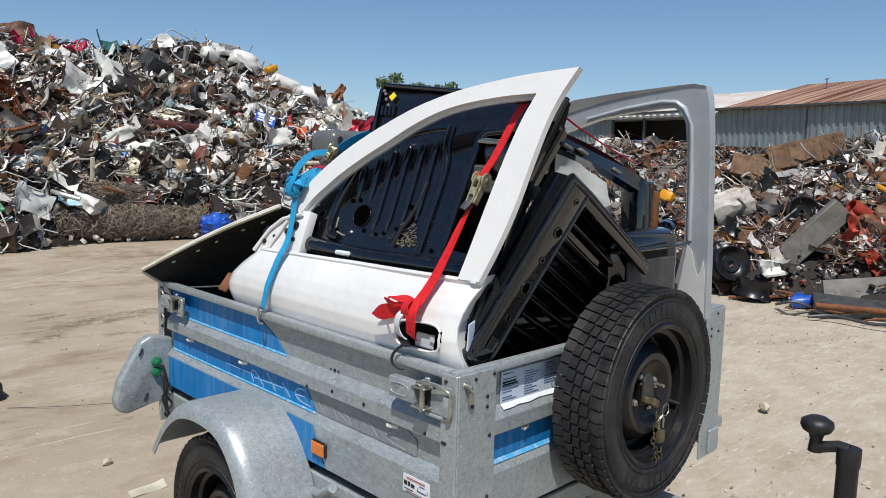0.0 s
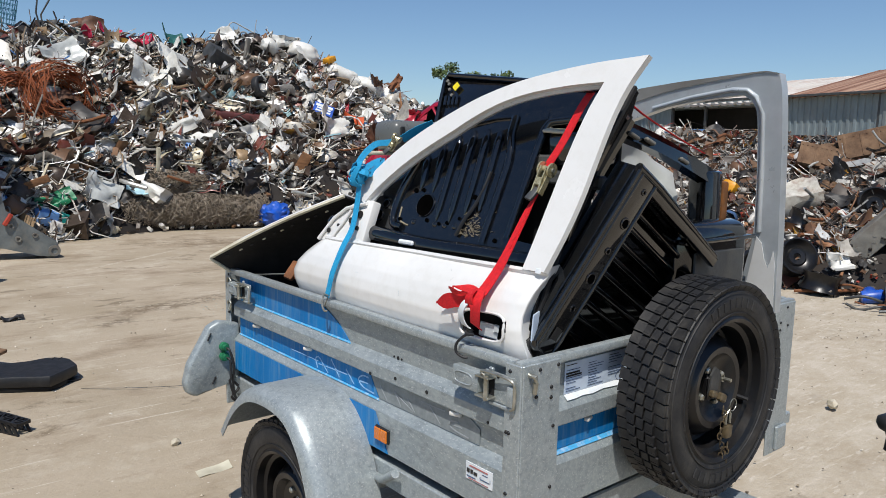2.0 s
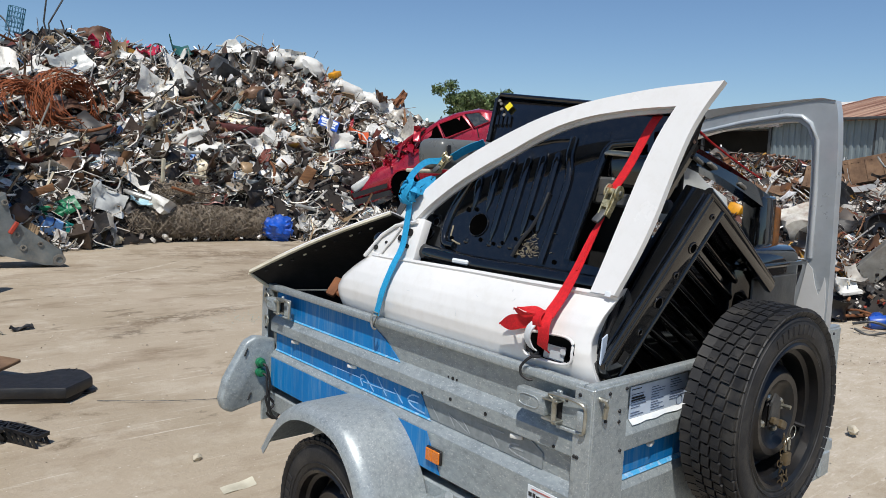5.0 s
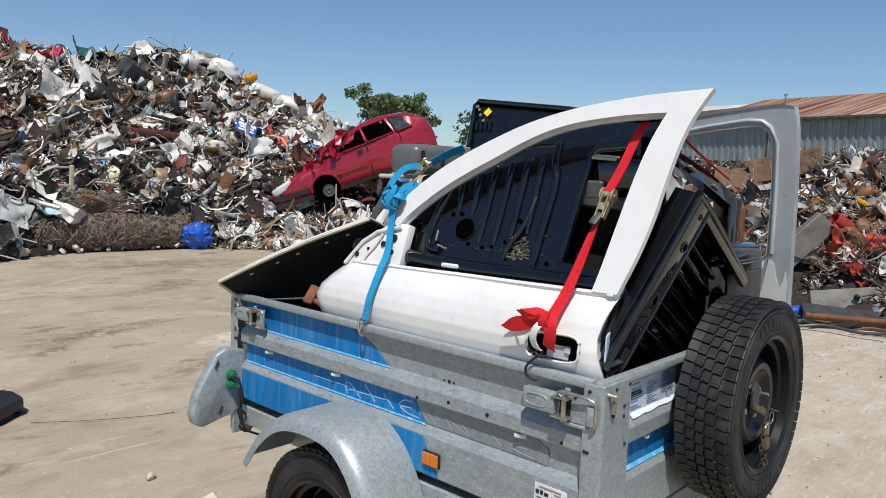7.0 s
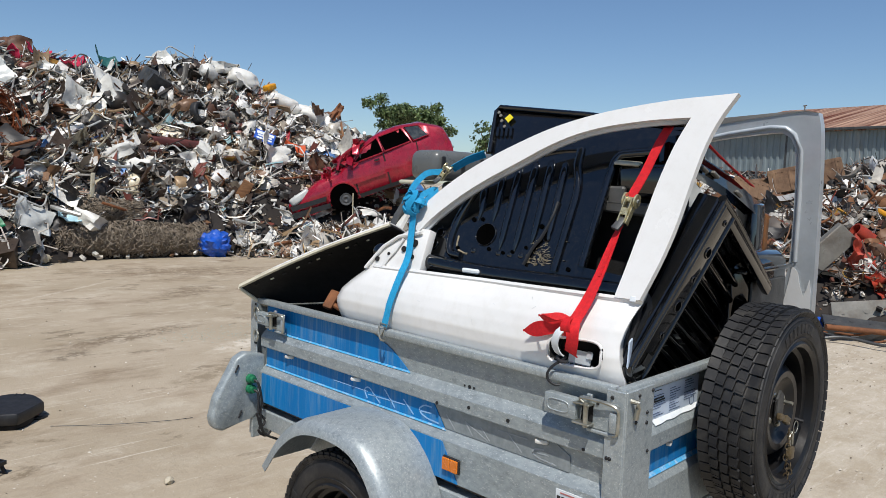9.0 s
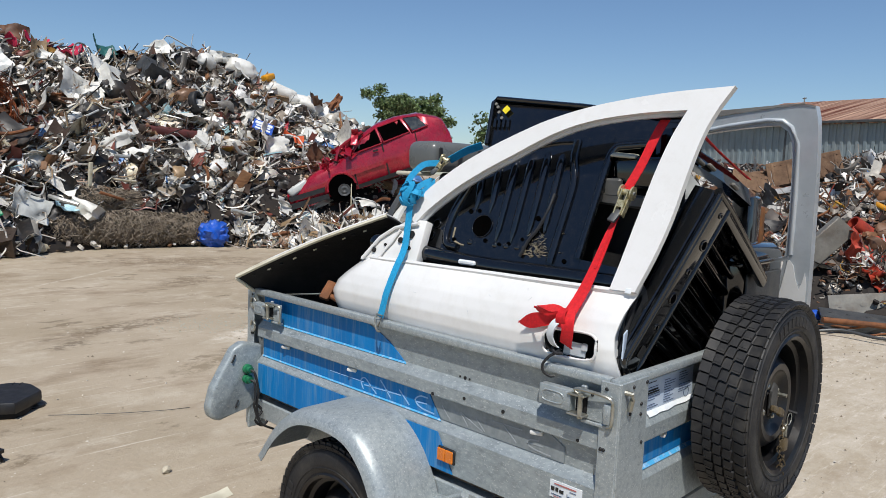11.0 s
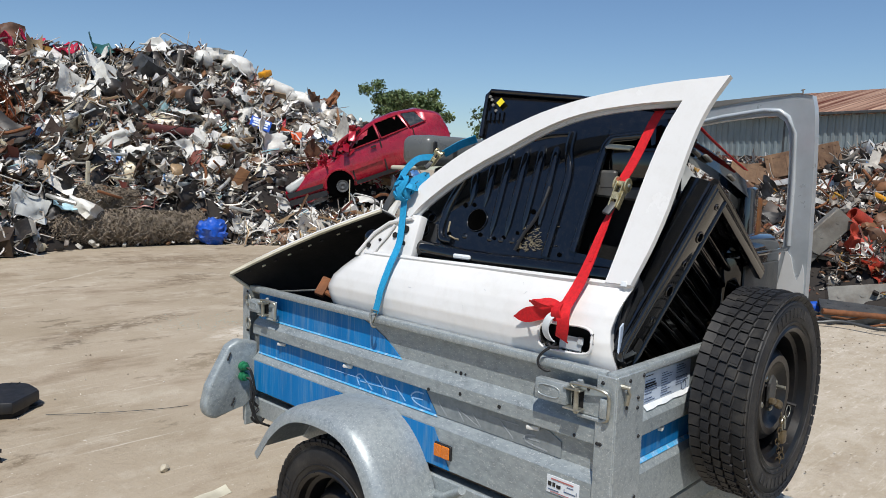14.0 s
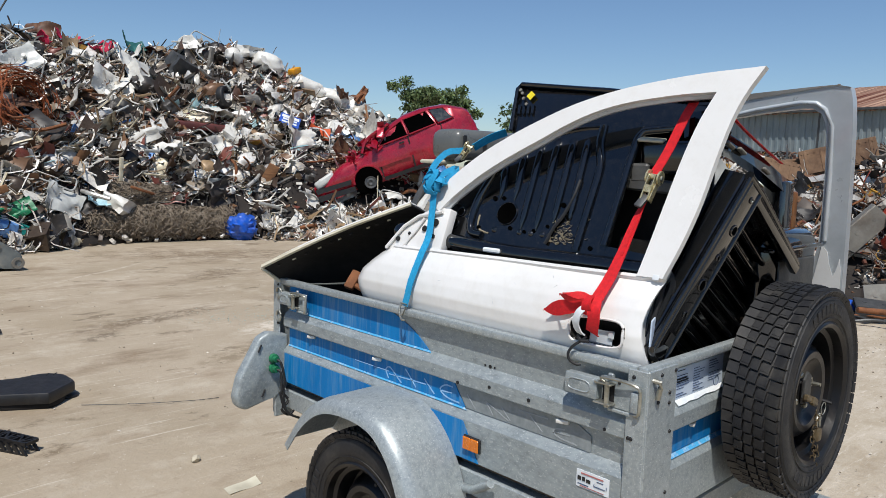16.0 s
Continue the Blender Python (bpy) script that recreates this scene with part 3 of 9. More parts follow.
def wheel(parent, m, r=0.28, rim=0.172, w=0.15):
    """A steel wheel with its tyre; its outer face looks along the z axis of m."""
    bm = B()
    lathe(bm, tyre_profile(r - 0.0075, rim, w), m, 72)
    tyre = part("tyre", bm, RUBBER, parent, "", 40)
    bm = B()
    n, h = 56, w / 2
    for k in range(n):
        for row, (z, bw, sk) in enumerate(((-0.378, 0.190, 0.0), (-0.178, 0.150, 0.25), (0.0, 0.135, 0.45), (0.178, 0.150, 0.65), (0.378, 0.190, 0.9))):
            a = (k + sk) * math.tau / n
            rr = r - (0.005 if row in (0, 4) else 0.001)
            q = m @ Matrix.Rotation(a, 4, "Z") @ pose(rr - 0.005, 0, z * w, 0, (10 if row == 4 else -10 if row == 0 else 0), 0) @ pose(0, 0, 0, (-6, -9, -9, -9, -6)[row])
            slab(bm, q, 0.011, math.tau * r / n * (0.84 if row in (0, 4) else 0.82), w * bw)
            if row in (1, 3):
                slab(bm, q @ pose(0.0015, math.tau * r / n * 0.20, 0), 0.010, 0.002, w * bw * 0.9)
        for sd in (-1, 1):
            a = (k + (0.9 if sd > 0 else 0.0)) * math.tau / n
            q = m @ Matrix.Rotation(a, 4, "Z") @ pose(r - 0.0195, 0, sd * w * 0.452, 0, sd * 62, 0)
            slab(bm, q, 0.0035, math.tau * r / n * 0.86, 0.022)
    part("tread", bm, RUBBER, tyre)
    for q in (0.196, 0.248):
        bm = B()
        lathe(bm, [(q, h * 0.985), (q + 0.0015, h * 1.012), (q + 0.003, h * 0.985)], m, 72)
        part("sidewall_ring", bm, RUBBER, tyre)
    for g in (1.15, 4.1):
        for k in range(8):
            bm = B()
            q = m @ Matrix.Rotation(g + 0.125 * k, 4, "Z") @ pose(0.222, 0, h * 1.0)
            slab(bm, q, 0.026, 0.017, 0.0026, 0.001)
            part("raised_mark", bm, RUBBER, tyre)
    bm = B()
    prof = [(rim + 0.004, h * 0.86), (rim + 0.010, h * 0.93), (rim + 0.004, h * 0.98), (rim - 0.006, h * 0.90), (rim - 0.009, h * 0.60), (rim - 0.021, h * 0.52), (rim - 0.025, -h * 0.15), (0.138, -h * 0.2), (0.131, 0.1 * h), (0.118, h * 0.38), (0.104, h * 0.58), (0.088, h * 0.56), (0.072, h * 0.30), (0.03, h * 0.20), (0.028, h * 0.1), (0.06, h * 0.1), (0.09, h * 0.3), (0.12, -h * 0.25), (rim - 0.02, -h * 0.3), (rim - 0.003, h * 0.4)]
    lathe(bm, prof, m, 64)
    lathe(bm, [(rim + 0.002, -h * 0.9), (rim - 0.02, -h * 0.5), (rim - 0.022, h * 0.1), (rim - 0.012, h * 0.1), (rim - 0.008, -h * 0.5), (rim + 0.004, -h * 0.8)], m, 48)
    rim_ob = part("rim", bm, RIM, parent, "", 40)
    for k in range(8):
        bm = B()
        q = m @ Matrix.Rotation((k + 0.5) * math.tau / 8, 4, "Z") @ pose(0.125, 0, h * 0.06)
        lathe(bm, [(0.0001, 0.003), (0.012, 0.003), (0.014, -0.004), (0.0001, -0.004)], q, 12)
        part("vent_hole", bm, DARKIN, rim_ob)
    for k in range(4):
        bm = B()
        lathe(bm, [(0.0001, 0), (0.0095, 0), (0.0095, 0.010), (0.006, 0.014), (0.0001, 0.014)], m @ Matrix.Rotation((k + 0.3) * math.tau / 4, 4, "Z") @ pose(0.049, 0, h * 0.2), 6)
        part("wheel_nut", bm, STEEL, rim_ob)
    bm = B()
    tube(bm, [m @ Vector((0.13, -0.05, h * 0.1)), m @ Vector((0.135, -0.055, h * 0.75))], 0.005, 8)
    part("valve", bm, CABLE, rim_ob)


for x, turn in ((-0.115, -90), (W + 0.115, 90)):
    hub = thing("road_wheel", (x, 0.768, 0.12), "worn black steel wheel and tyre on the trailer's axle", "wheel")
    hub.parent = trailer
    hub.matrix_parent_inverse = Matrix.Translation(-BASES[trailer.name])
    for key in ("label", "category"):
        del hub[key]
    wheel(hub, pose(x, 0.768, 0.393, 0, turn, 0), 0.273)

# mudguards
GUARD = smooth_line([Vector((0, a, c)) for a, c in ((1.125, 0.548), (1.04, 0.655), (0.94, 0.728), (0.82, 0.757), (0.68, 0.748), (0.59, 0.69), (0.53, 0.60), (0.485, 0.48), (0.46, 0.36))], 5)
MID = Vector((0, 0.78, 0.40))
for x0, s in ((-0.023, -1), (W + 0.023, 1)):
    bm = B()
    rows = []
    for p in GUARD:
        d = (p - MID).normalized()
        sec = [(0.0, 0.0), (0.155, 0.0), (0.182, -0.006), (0.198, -0.02), (0.203, -0.045), (0.200, -0.045), (0.195, -0.022), (0.180, -0.009), (0.155, -0.003), (0.0, -0.003)]
        rows.append([bm.verts.new(p + Vector((x0 + s * o, 0, 0)) + d * q) for o, q in sec])
    n = 10
    for a, c in zip(rows, rows[1:]):
        for k in range(n):
            bm.faces.new((a[k], a[(k + 1) % n], c[(k + 1) % n], c[k]))
    bm.faces.new(rows[0])
    bm.faces.new(rows[-1][::-1])
    part("mudguard", bm, GALV, trailer, "", 50)


# blue stickers on the wall that looks at the road wheel
def sticker(name, mt, pts, parent=trailer, depth=(-0.002, 0, 0)):
    bm = B()
    prism(bm, pts, depth)
    return part(name, bm, mt, parent)


top_end = [(-0.001, 0.690, 0.8965), (-0.001, 0.715, 0.915), (-0.001, 0.755, 0.940), (-0.001, 0.805, 0.963), (-0.001, 0.872, 0.984)]
sticker("sticker", BLUE, [(-0.001, 1.425, 0.984), (-0.001, 1.425, 0.8965)] + top_end)
mid_sticker = sticker("sticker", BLUE, [(-0.002, 1.425, 0.8265), (-0.002, 1.425, 0.766), (-0.002, 0.536, 0.766), (-0.002, 0.580, 0.8265)])
sticker("sticker", BLUE, [(-0.0235, 1.425, 0.737), (-0.0235, 1.425, 0.633), (-0.0235, 0.461, 0.633), (-0.0235, 0.476, 0.66), (-0.0235, 0.507, 0.712), (-0.0235, 0.523, 0.737)])
sticker("sticker", BLUE, [(0.10, -0.002, 0.826), (0.10, -0.002, 0.767), (1.115, -0.002, 0.767), (1.115, -0.002, 0.826)], trailer, (0, -0.002, 0))
# vinyl that laps over the folds of the ribs, pale where it is worn
for z0, z1, o0, o1, y0, y1 in ((0.8955, 0.8905, 0.000, 0.0047, 0.676, 1.425), (0.7655, 0.7610, 0.0025, 0.0062, 0.526, 1.425)):
    sticker("vinyl_lap", BLUEWORN, [(-o0 - 0.0015, y1, z0), (-o1 - 0.0015, y1, z1), (-o1 - 0.0015, y0, z1), (-o0 - 0.0015, y0 + 0.01, z0)], trailer, (-0.0008, 0, 0.0008))
sticker("vinyl_lap", BLUEWORN, [(0.10, -0.004, 0.7655), (1.115, -0.004, 0.7655), (1.115, -0.0115, 0.757), (0.10, -0.0115, 0.757)], trailer, (0, -0.0008, 0.0008))
# worn lettering: thin pale strokes on the blue, grey ones on a bare strip
sticker("print_strip", DULLSTRIP, [(-0.0018, 0.575, 0.8262), (-0.0018, 0.531, 0.7662), (-0.0018, 0.122, 0.7662), (-0.0018, 0.122, 0.806), (-0.0018, 0.165, 0.8262)])
LETTERS = [
    ([(1.035, 0.793), (0.864, 0.794)], STROKE, 0.0013),
    ([(0.866, 0.772), (0.879, 0.795), (0.870, 0.806), (0.855, 0.806), (0.830, 0.788), (0.805, 0.770)], STROKE, 0.0024),
    ([(0.862, 0.786), (0.696, 0.793)], STROKE, 0.0018),
    ([(0.788, 0.818), (0.764, 0.797), (0.740, 0.773)], STROKE, 0.0024),
    ([(0.704, 0.808), (0.660, 0.773)], STROKE, 0.0024),
    ([(0.586, 0.812), (0.615, 0.811), (0.636, 0.797), (0.627, 0.784), (0.601, 0.776), (0.558, 0.773)], STROKE, 0.0024),
    ([(0.631, 0.791), (0.588, 0.794)], STROKE, 0.0020),
    ([(0.530, 0.806), (0.496, 0.771)], STROKE2, 0.0020),
    ([(0.460, 0.804), (0.432, 0.772)], STROKE2, 0.0020),
    ([(0.460, 0.804), (0.378, 0.772)], STROKE2, 0.0018),
    ([(0.404, 0.803), (0.372, 0.774)], STROKE2, 0.0018),
    ([(0.345, 0.811), (0.250, 0.813)], STROKE2, 0.0018),
    ([(0.312, 0.811), (0.266, 0.774)], STROKE2, 0.0020),
    ([(0.198, 0.800), (0.224, 0.796), (0.232, 0.785), (0.214, 0.776), (0.160, 0.772)], STROKE2, 0.0020),
    ([(0.226, 0.787), (0.184, 0.789)], STROKE2, 0.0016),
]
for pts, mt, r in LETTERS:
    bm = B()
    line = [Vector((-0.0045, y, z)) for y, z in pts]
    ribbon(bm, smooth_line(line, 4) if len(line) > 2 else line, [(0, 0.55, 0.83)] * 40, r * 1.7, 0.0008)
    part("letter_stroke", bm, mt, mid_sticker)
# white clips in the recess
for y in (1.276, 0.916, 0.202):
    bm = B()
    slab(bm, pose(-0.010, y, 0.822, 0, 0, 20), 0.014, 0.034, 0.012, 0.004, 2)
    part("clip", bm, WHITEP, trailer)
for x in (0.37,):
    bm = B()
    slab(bm, pose(x - 0.14, -0.010, 0.822, 0, 0, 20), 0.03, 0.014, 0.010, 0.004, 2)
    part("clip", bm, WHITEP, trailer)
for x, y, z, r in ((-0.0005, 0.470, 0.9005, 0.0030), (-0.0005, 0.452, 0.9005, 0.0050), (-0.0005, 0.436, 0.9005, 0.0030), (-0.0235, 0.549, 0.838, 0.0050), (-0.0235, 0.432, 0.853, 0.0048), (-0.0235, 0.299, 0.852, 0.0052), (-0.0235, 0.075, 0.842, 0.004)):
    bm = B()
    lathe(bm, [(0.0001, 0), (r, 0), (r, 0.0015), (0.0001, 0.0015)], Matrix.Translation((x, y, z)) @ pose(0, 0, 0, 0, -90, 0), 10)
    part("hole", bm, CABLE, trailer)
# reflector, labels
bm = B()
box(bm, -0.031, -0.0225, 0.452, 0.515, 0.662, 0.703, 0.003)
refl = part("reflector", bm, CABLE, trailer, "amber side reflector in a black frame")
bm = B()
box(bm, -0.036, -0.031, 0.455, 0.4835, 0.665, 0.700, 0.002)
box(bm, -0.036, -0.031, 0.4845, 0.512, 0.665, 0.700, 0.002)
part("lens", bm, AMBER, refl, "amber lens")
lab = sticker("label", PAPER, [(-0.0235, 0.143, 0.728), (-0.0235, 0.143, 0.686), (-0.0235, 0.053, 0.686), (-0.0235, 0.053, 0.728)])
for y0, y1, z0, z1, mt in ((0.130, 0.068, 0.7195, 0.7225, REDINK), (0.139, 0.129, 0.703, 0.713, BLACKM), (0.126, 0.118, 0.703, 0.713, BLACKM), (0.115, 0.103, 0.702, 0.710, BLACKM), (0.138, 0.108, 0.6935, 0.6955, INK), (0.132, 0.066, 0.689, 0.6905, REDINK), (0.092, 0.062, 0.699, 0.701, INK), (0.060, 0.0585, 0.699, 0.708, INK), (0.0935, 0.092, 0.699, 0.706, INK), (0.086, 0.068, 0.7125, 0.714, INK)):
    sticker("print_bar", mt, [(-0.026, y0, z1), (-0.026, y0, z0), (-0.026, y1, z0), (-0.026, y1, z1)], lab, (-0.0008, 0, 0))
flab = sticker("label", PALEBLUE, [(0.143, -0.002, 0.972), (0.143, -0.002, 0.8965), (0.385, -0.002, 0.8965), (0.385, -0.002, 0.972)], trailer, (0, -0.0015, 0))
sticker("label_edge", PAPER, [(0.143, -0.0025, 0.895), (0.143, -0.0145, 0.8845), (0.175, -0.0145, 0.8845), (0.20, -0.0125, 0.8865), (0.235, -0.0145, 0.8845), (0.28, -0.0115, 0.8875), (0.33, -0.0135, 0.8855), (0.385, -0.0100, 0.889), (0.385, -0.0025, 0.895)], trailer, (0, -0.0008, 0.0008))
rl = random.Random(41)
for col, (xa, xb) in enumerate(((0.148, 0.212), (0.228, 0.290), (0.306, 0.378))):
    for r in range(11):
        z = 0.966 - 0.0062 * r
        if rl.random() < 0.2:
            continue
        x1 = xa + (xb - xa) * rl.uniform(0.45, 1.0)
        bold = col == 0 and r in (3, 4)
        sticker("print_bar", BLACKM if bold or r == 0 else INK, [(xa, -0.004, z), (xa, -0.004, z - (0.0042 if bold else 0.0016)), (x1, -0.004, z - (0.0042 if bold else 0.0016)), (x1, -0.004, z)], flab, (0, -0.0006, 0))
bm = B()
tube(bm, [(0.350 + 0.013 * math.cos(k * math.tau / 20), -0.0045, 0.908 + 0.013 * math.sin(k * math.tau / 20)) for k in range(20)], 0.0009, 4, True)
part("print_ring", bm, INK, flab)


# over-centre latches
def latch(y0, y1, z0, z1):
    """A draw latch: lever from y1 inwards, wire hoop round a keeper plate towards y0."""
    w, h = y1 - y0, z1 - z0
    ym = y0 + w * 0.54
    bm = B()
    box(bm, -0.031, -0.027, y0 + w * 0.04, ym - 0.002, z0 + h * 0.06, z1 - h * 0.03, 0.002)
    body = part("latch", bm, GALV2, trailer, "dull steel over-centre latch")
    bm = B()
    box(bm, -0.052, -0.027, ym, y1, z0 + h * 0.24, z1 - h * 0.12, 0.003, 2)
    part("lever", bm, GALV2, body)
    bm = B()
    ly, lz, lw, lh = ym + (y1 - ym) * 0.55, z0 + h * 0.56, (y1 - ym) * 0.34, h * 0.18
    tube(bm, [(-0.0524, ly + lw * math.copysign(abs(math.cos(k * math.tau / 24)) ** 0.6, math.cos(k * math.tau / 24)), lz + lh * math.copysign(abs(math.sin(k * math.tau / 24)) ** 0.6, math.sin(k * math.tau / 24))) for k in range(24)], 0.0017, 6, True)
    part("pressed_oval", bm, GALV, body)
    bm = B()
    for z in (z0 + h * 0.20, z1 - h * 0.20):
        box(bm, -0.056, -0.030, ym - w * 0.20, ym + 0.006, z - 0.0022, z + 0.0022, 0.001)
    tube(bm, [(-0.050, ym - w * 0.14, z0 + h * 0.12), (-0.050, ym - w * 0.14, z1 - h * 0.12)], 0.0060, 10)
    part("pivot_bracket", bm, STEEL, body)
    bm = B()
    box(bm, -0.0325, -0.0312, ym - w * 0.18, ym - 0.004, z0 + h * 0.24, z1 - h * 0.24)
    part("slot", bm, DARKIN, body)
    bm = B()
    hoop = [(-0.048, ym - w * 0.10, z1 - h * 0.16), (-0.050, ym - w * 0.06, z1 - h * 0.02), (-0.046, y0 + w * 0.22, z1 - h * 0.01), (-0.041, y0 + w * 0.05, z1 - h * 0.08), (-0.038, y0, z1 - h * 0.25), (-0.038, y0, z0 + h * 0.22), (-0.038, y0 + w * 0.02, z0 + h * 0.08), (-0.038, y0 + w * 0.06, z0 + h * 0.04)]
    tube(bm, smooth_line(hoop, 4), 0.0038, 8)
    part("hoop", bm, STEEL, body)
    bm = B()
    box(bm, -0.040, -0.029, y0 + w * 0.02, y0 + w * 0.12, z0 + h * 0.10, z1 - h * 0.30, 0.003, 2)
    part("keeper", bm, GALV, body)
    bm = B()
    box(bm, -0.034, -0.024, y0 + w * 0.02, ym - w * 0.1, z0 - h * 0.06, z0 + h * 0.05, 0.002)
    part("mounting_tab", bm, GALV, body)
    bm = B()
    box(bm, -0.036, -0.027, ym - w * 0.16, ym - w * 0.09, z1 - h * 0.06, z1 + h * 0.08, 0.002)
    part("mounting_tab", bm, GALV, body)
    for dy, dz in ((0.10, 0.5), (0.30, 0.85)):
        bm = B()
        lathe(bm, [(0.0001, 0), (0.004, 0), (0.003, 0.0025), (0.0001, 0.003)], Matrix.Translation((-0.0312, y0 + w * dy, z0 + h * dz)) @ pose(0, 0, 0, 0, -90, 0), 10)
        part("rivet", bm, CABLE, body)


latch(-0.018, 0.172, 0.896, 0.972)
latch(1.275, 1.420, 0.905, 0.972)
bm = B()
tube(bm, [(-0.006, -0.028, 0.978), (-0.003, -0.046, 0.976), (0.002, -0.043, 0.962), (0.006, -0.036, 0.935)], 0.006, 8)
part("locking_pin", bm, STEEL, trailer)
bm = B()
tube(bm, [(0.05 + 0.016 * math.cos(k * 0.5), -0.036, 0.645 + 0.016 * math.sin(k * 0.5)) for k in range(13)], 0.006, 8)
part("tie_ring", bm, STEEL, trailer)
for z in (0.955, 0.87):
    bm = B()
    tube(bm, [(-0.034, 1.452 + 0.014 * math.cos(k * 0.55), z + 0.02 * math.sin(k * 0.55)) for k in range(12)], 0.004, 8)
    part("tailgate_ring", bm, STEEL, trailer)

# rear lamp housing seen from its back, with plugs and cables
bm = B()
outl = [(0.03, 0.80), (-0.05, 0.818), (-0.088, 0.80), (-0.165, 0.67), (-0.182, 0.60), (-0.172, 0.565), (-0.14, 0.548), (-0.03, 0.575), (0.03, 0.60)]
prism(bm, [(x - 0.030, 1.436, z) for x, z in outl], (0, 0.045, 0))
bmesh.ops.bevel(bm, geom=bm.edges[:], offset=0.012, segments=3, affect="EDGES", profile=0.5)
lamp = part("lamp_housing", bm, GALV2, trailer, "flat galvanised rear lamp housing")
for z in (0.722, 0.686):
    bm = B()
    lathe(bm, [(0.0001, 0), (0.017, 0), (0.017, 0.014), (0.011, 0.016), (0.011, 0.03), (0.0001, 0.03)], Matrix.Translation((-0.067, 1.435, z)) @ pose(0, 0, 0, 90), 16)
    part("plug", bm, GREEN, lamp, "green cable plug")
for z, e in ((0.722, 0.0), (0.686, 0.012)):
    bm = B()
    tube(bm, smooth_line([(-0.067, 1.409, z), (-0.060, 1.392, z - 0.01), (-0.050 - e, 1.382, z - 0.07), (-0.054 - e, 1.384, 0.60), (-0.045, 1.374, 0.535), (0.01, 1.36, 0.50)], 5), 0.0045, 6)
    part("cable", bm, CABLE, lamp)
for x, z in ((-0.09, 0.765), (-0.075, 0.60)):
    bm = B()
    slab(bm, pose(x - 0.03, 1.433, z, 0, 25, 0), 0.006, 0.006, 0.03, 0.002)
    part("screw", bm, CABLE, lamp)

bm = B()
box(bm, -0.052, 0.02, 1.440, 1.452, 0.50, 0.60, 0.003)
part("lamp_bracket", bm, GALV2, trailer)
bm = B()
tube(bm, smooth_line([(-0.05, 1.40, 0.60), (-0.03, 1.39, 0.57), (-0.06, 1.385, 0.545), (-0.03, 1.38, 0.52), (0.0, 1.37, 0.56)], 4), 0.005, 6)
part("cable_tie_loop", bm, CABLE, trailer)
trailer.matrix_basis = Matrix.Translation(Vector((0.62, 0.75, 0.12)) + SHIFT)

# spare wheel on the front panel
SPX, SPZ = 0.572, 0.880
spare = thing("spare_wheel", (SPX, -0.10, SPZ), "block-tread spare tyre on black rim, chained to trailer front", "wheel")
SM = pose(SPX, -0.10, SPZ, 90, 0, 0)
wheel(spare, SM, 0.276, 0.178, 0.14)
bm = B()
box(bm, SPX - 0.03, SPX + 0.03, -0.13, 0.006, SPZ - 0.03, SPZ + 0.03, 0.006)
box(bm, SPX - 0.035, SPX + 0.025, -0.135, -0.128, SPZ - 0.03, SPZ + 0.03, 0.003)
part("bracket", bm, RIM, spare)
bm = B()
prism(bm, [(SPX - 0.035, -0.138, SPZ - 0.01), (SPX + 0.005, -0.138, SPZ - 0.005), (SPX + 0.01, -0.138, SPZ + 0.04), (SPX - 0.012, -0.138, SPZ + 0.055), (SPX - 0.03, -0.138, SPZ + 0.035)], (0, 0.006, 0))
part("clamp_plate", bm, DKSTEEL, spare)
bm = B()
tube(bm, [(SPX + 0.045, -0.112, SPZ + 0.012), (SPX + 0.045, -0.128, SPZ + 0.012)], 0.010, 6)
tube(bm, [(SPX + 0.045, -0.125, SPZ + 0.012), (SPX + 0.045, -0.150, SPZ + 0.012)], 0.005, 8)
part("clamp_bolt", bm, STEEL, spare)
bm = B()
slab(bm, pose(SPX - 0.035, -0.148, SPZ - 0.008, 0, 15, 0), 0.026, 0.016, 0.018, 0.004)
slab(bm, pose(SPX + 0.004, -0.150, SPZ - 0.024, 0, 25, 0), 0.028, 0.016, 0.022, 0.004)
part("security_clamp", bm, AGED, spare, "brass-coloured security clamp")
bm = B()
for k in range(12):
    c = Vector((SPX - 0.006 + 0.008 * math.sin(k), -0.162, SPZ - 0.05 - k * 0.0135))
    q = Matrix.Translation(c) @ pose(0, 0, 0, 0, 0, 90 * (k % 2) + 20)
    tube(bm, [q @ Vector((0.0055 * math.cos(a * math.tau / 8), 0, 0.0095 * math.sin(a * math.tau / 8))) for a in range(8)], 0.0017, 5, True)
for k in range(5):
    c = Vector((SPX + 0.012 + 0.004 * k, -0.162, SPZ - 0.20 + 0.012 * k))
    q = Matrix.Translation(c) @ pose(0, 0, 0, 0, 20, 90 * (k % 2) + 20)
    tube(bm, [q @ Vector((0.0055 * math.cos(a * math.tau / 8), 0, 0.0095 * math.sin(a * math.tau / 8))) for a in range(8)], 0.0017, 5, True)
part("chain", bm, AGED, spare, "short rusty steel chain")
bm = B()
slab(bm, pose(SPX + 0.028, -0.158, SPZ - 0.115, 0, 4, 0), 0.028, 0.016, 0.034, 0.004, 2)
padlock = part("padlock", bm, AGED, spare, "brass padlock")
bm = B()
tube(bm, [(SPX + 0.018, -0.158, SPZ - 0.095), (SPX + 0.018, -0.158, SPZ - 0.07), (SPX + 0.028, -0.158, SPZ - 0.06), (SPX + 0.038, -0.158, SPZ - 0.07), (SPX + 0.038, -0.158, SPZ - 0.095)], 0.0035, 8)
tube(bm, [(SPX + 0.035 + 0.016 * math.cos(a * math.tau / 14), -0.165, SPZ - 0.045 + 0.016 * math.sin(a * math.tau / 14)) for a in range(14)], 0.0012, 5, True)
part("shackle", bm, STEEL, padlock)

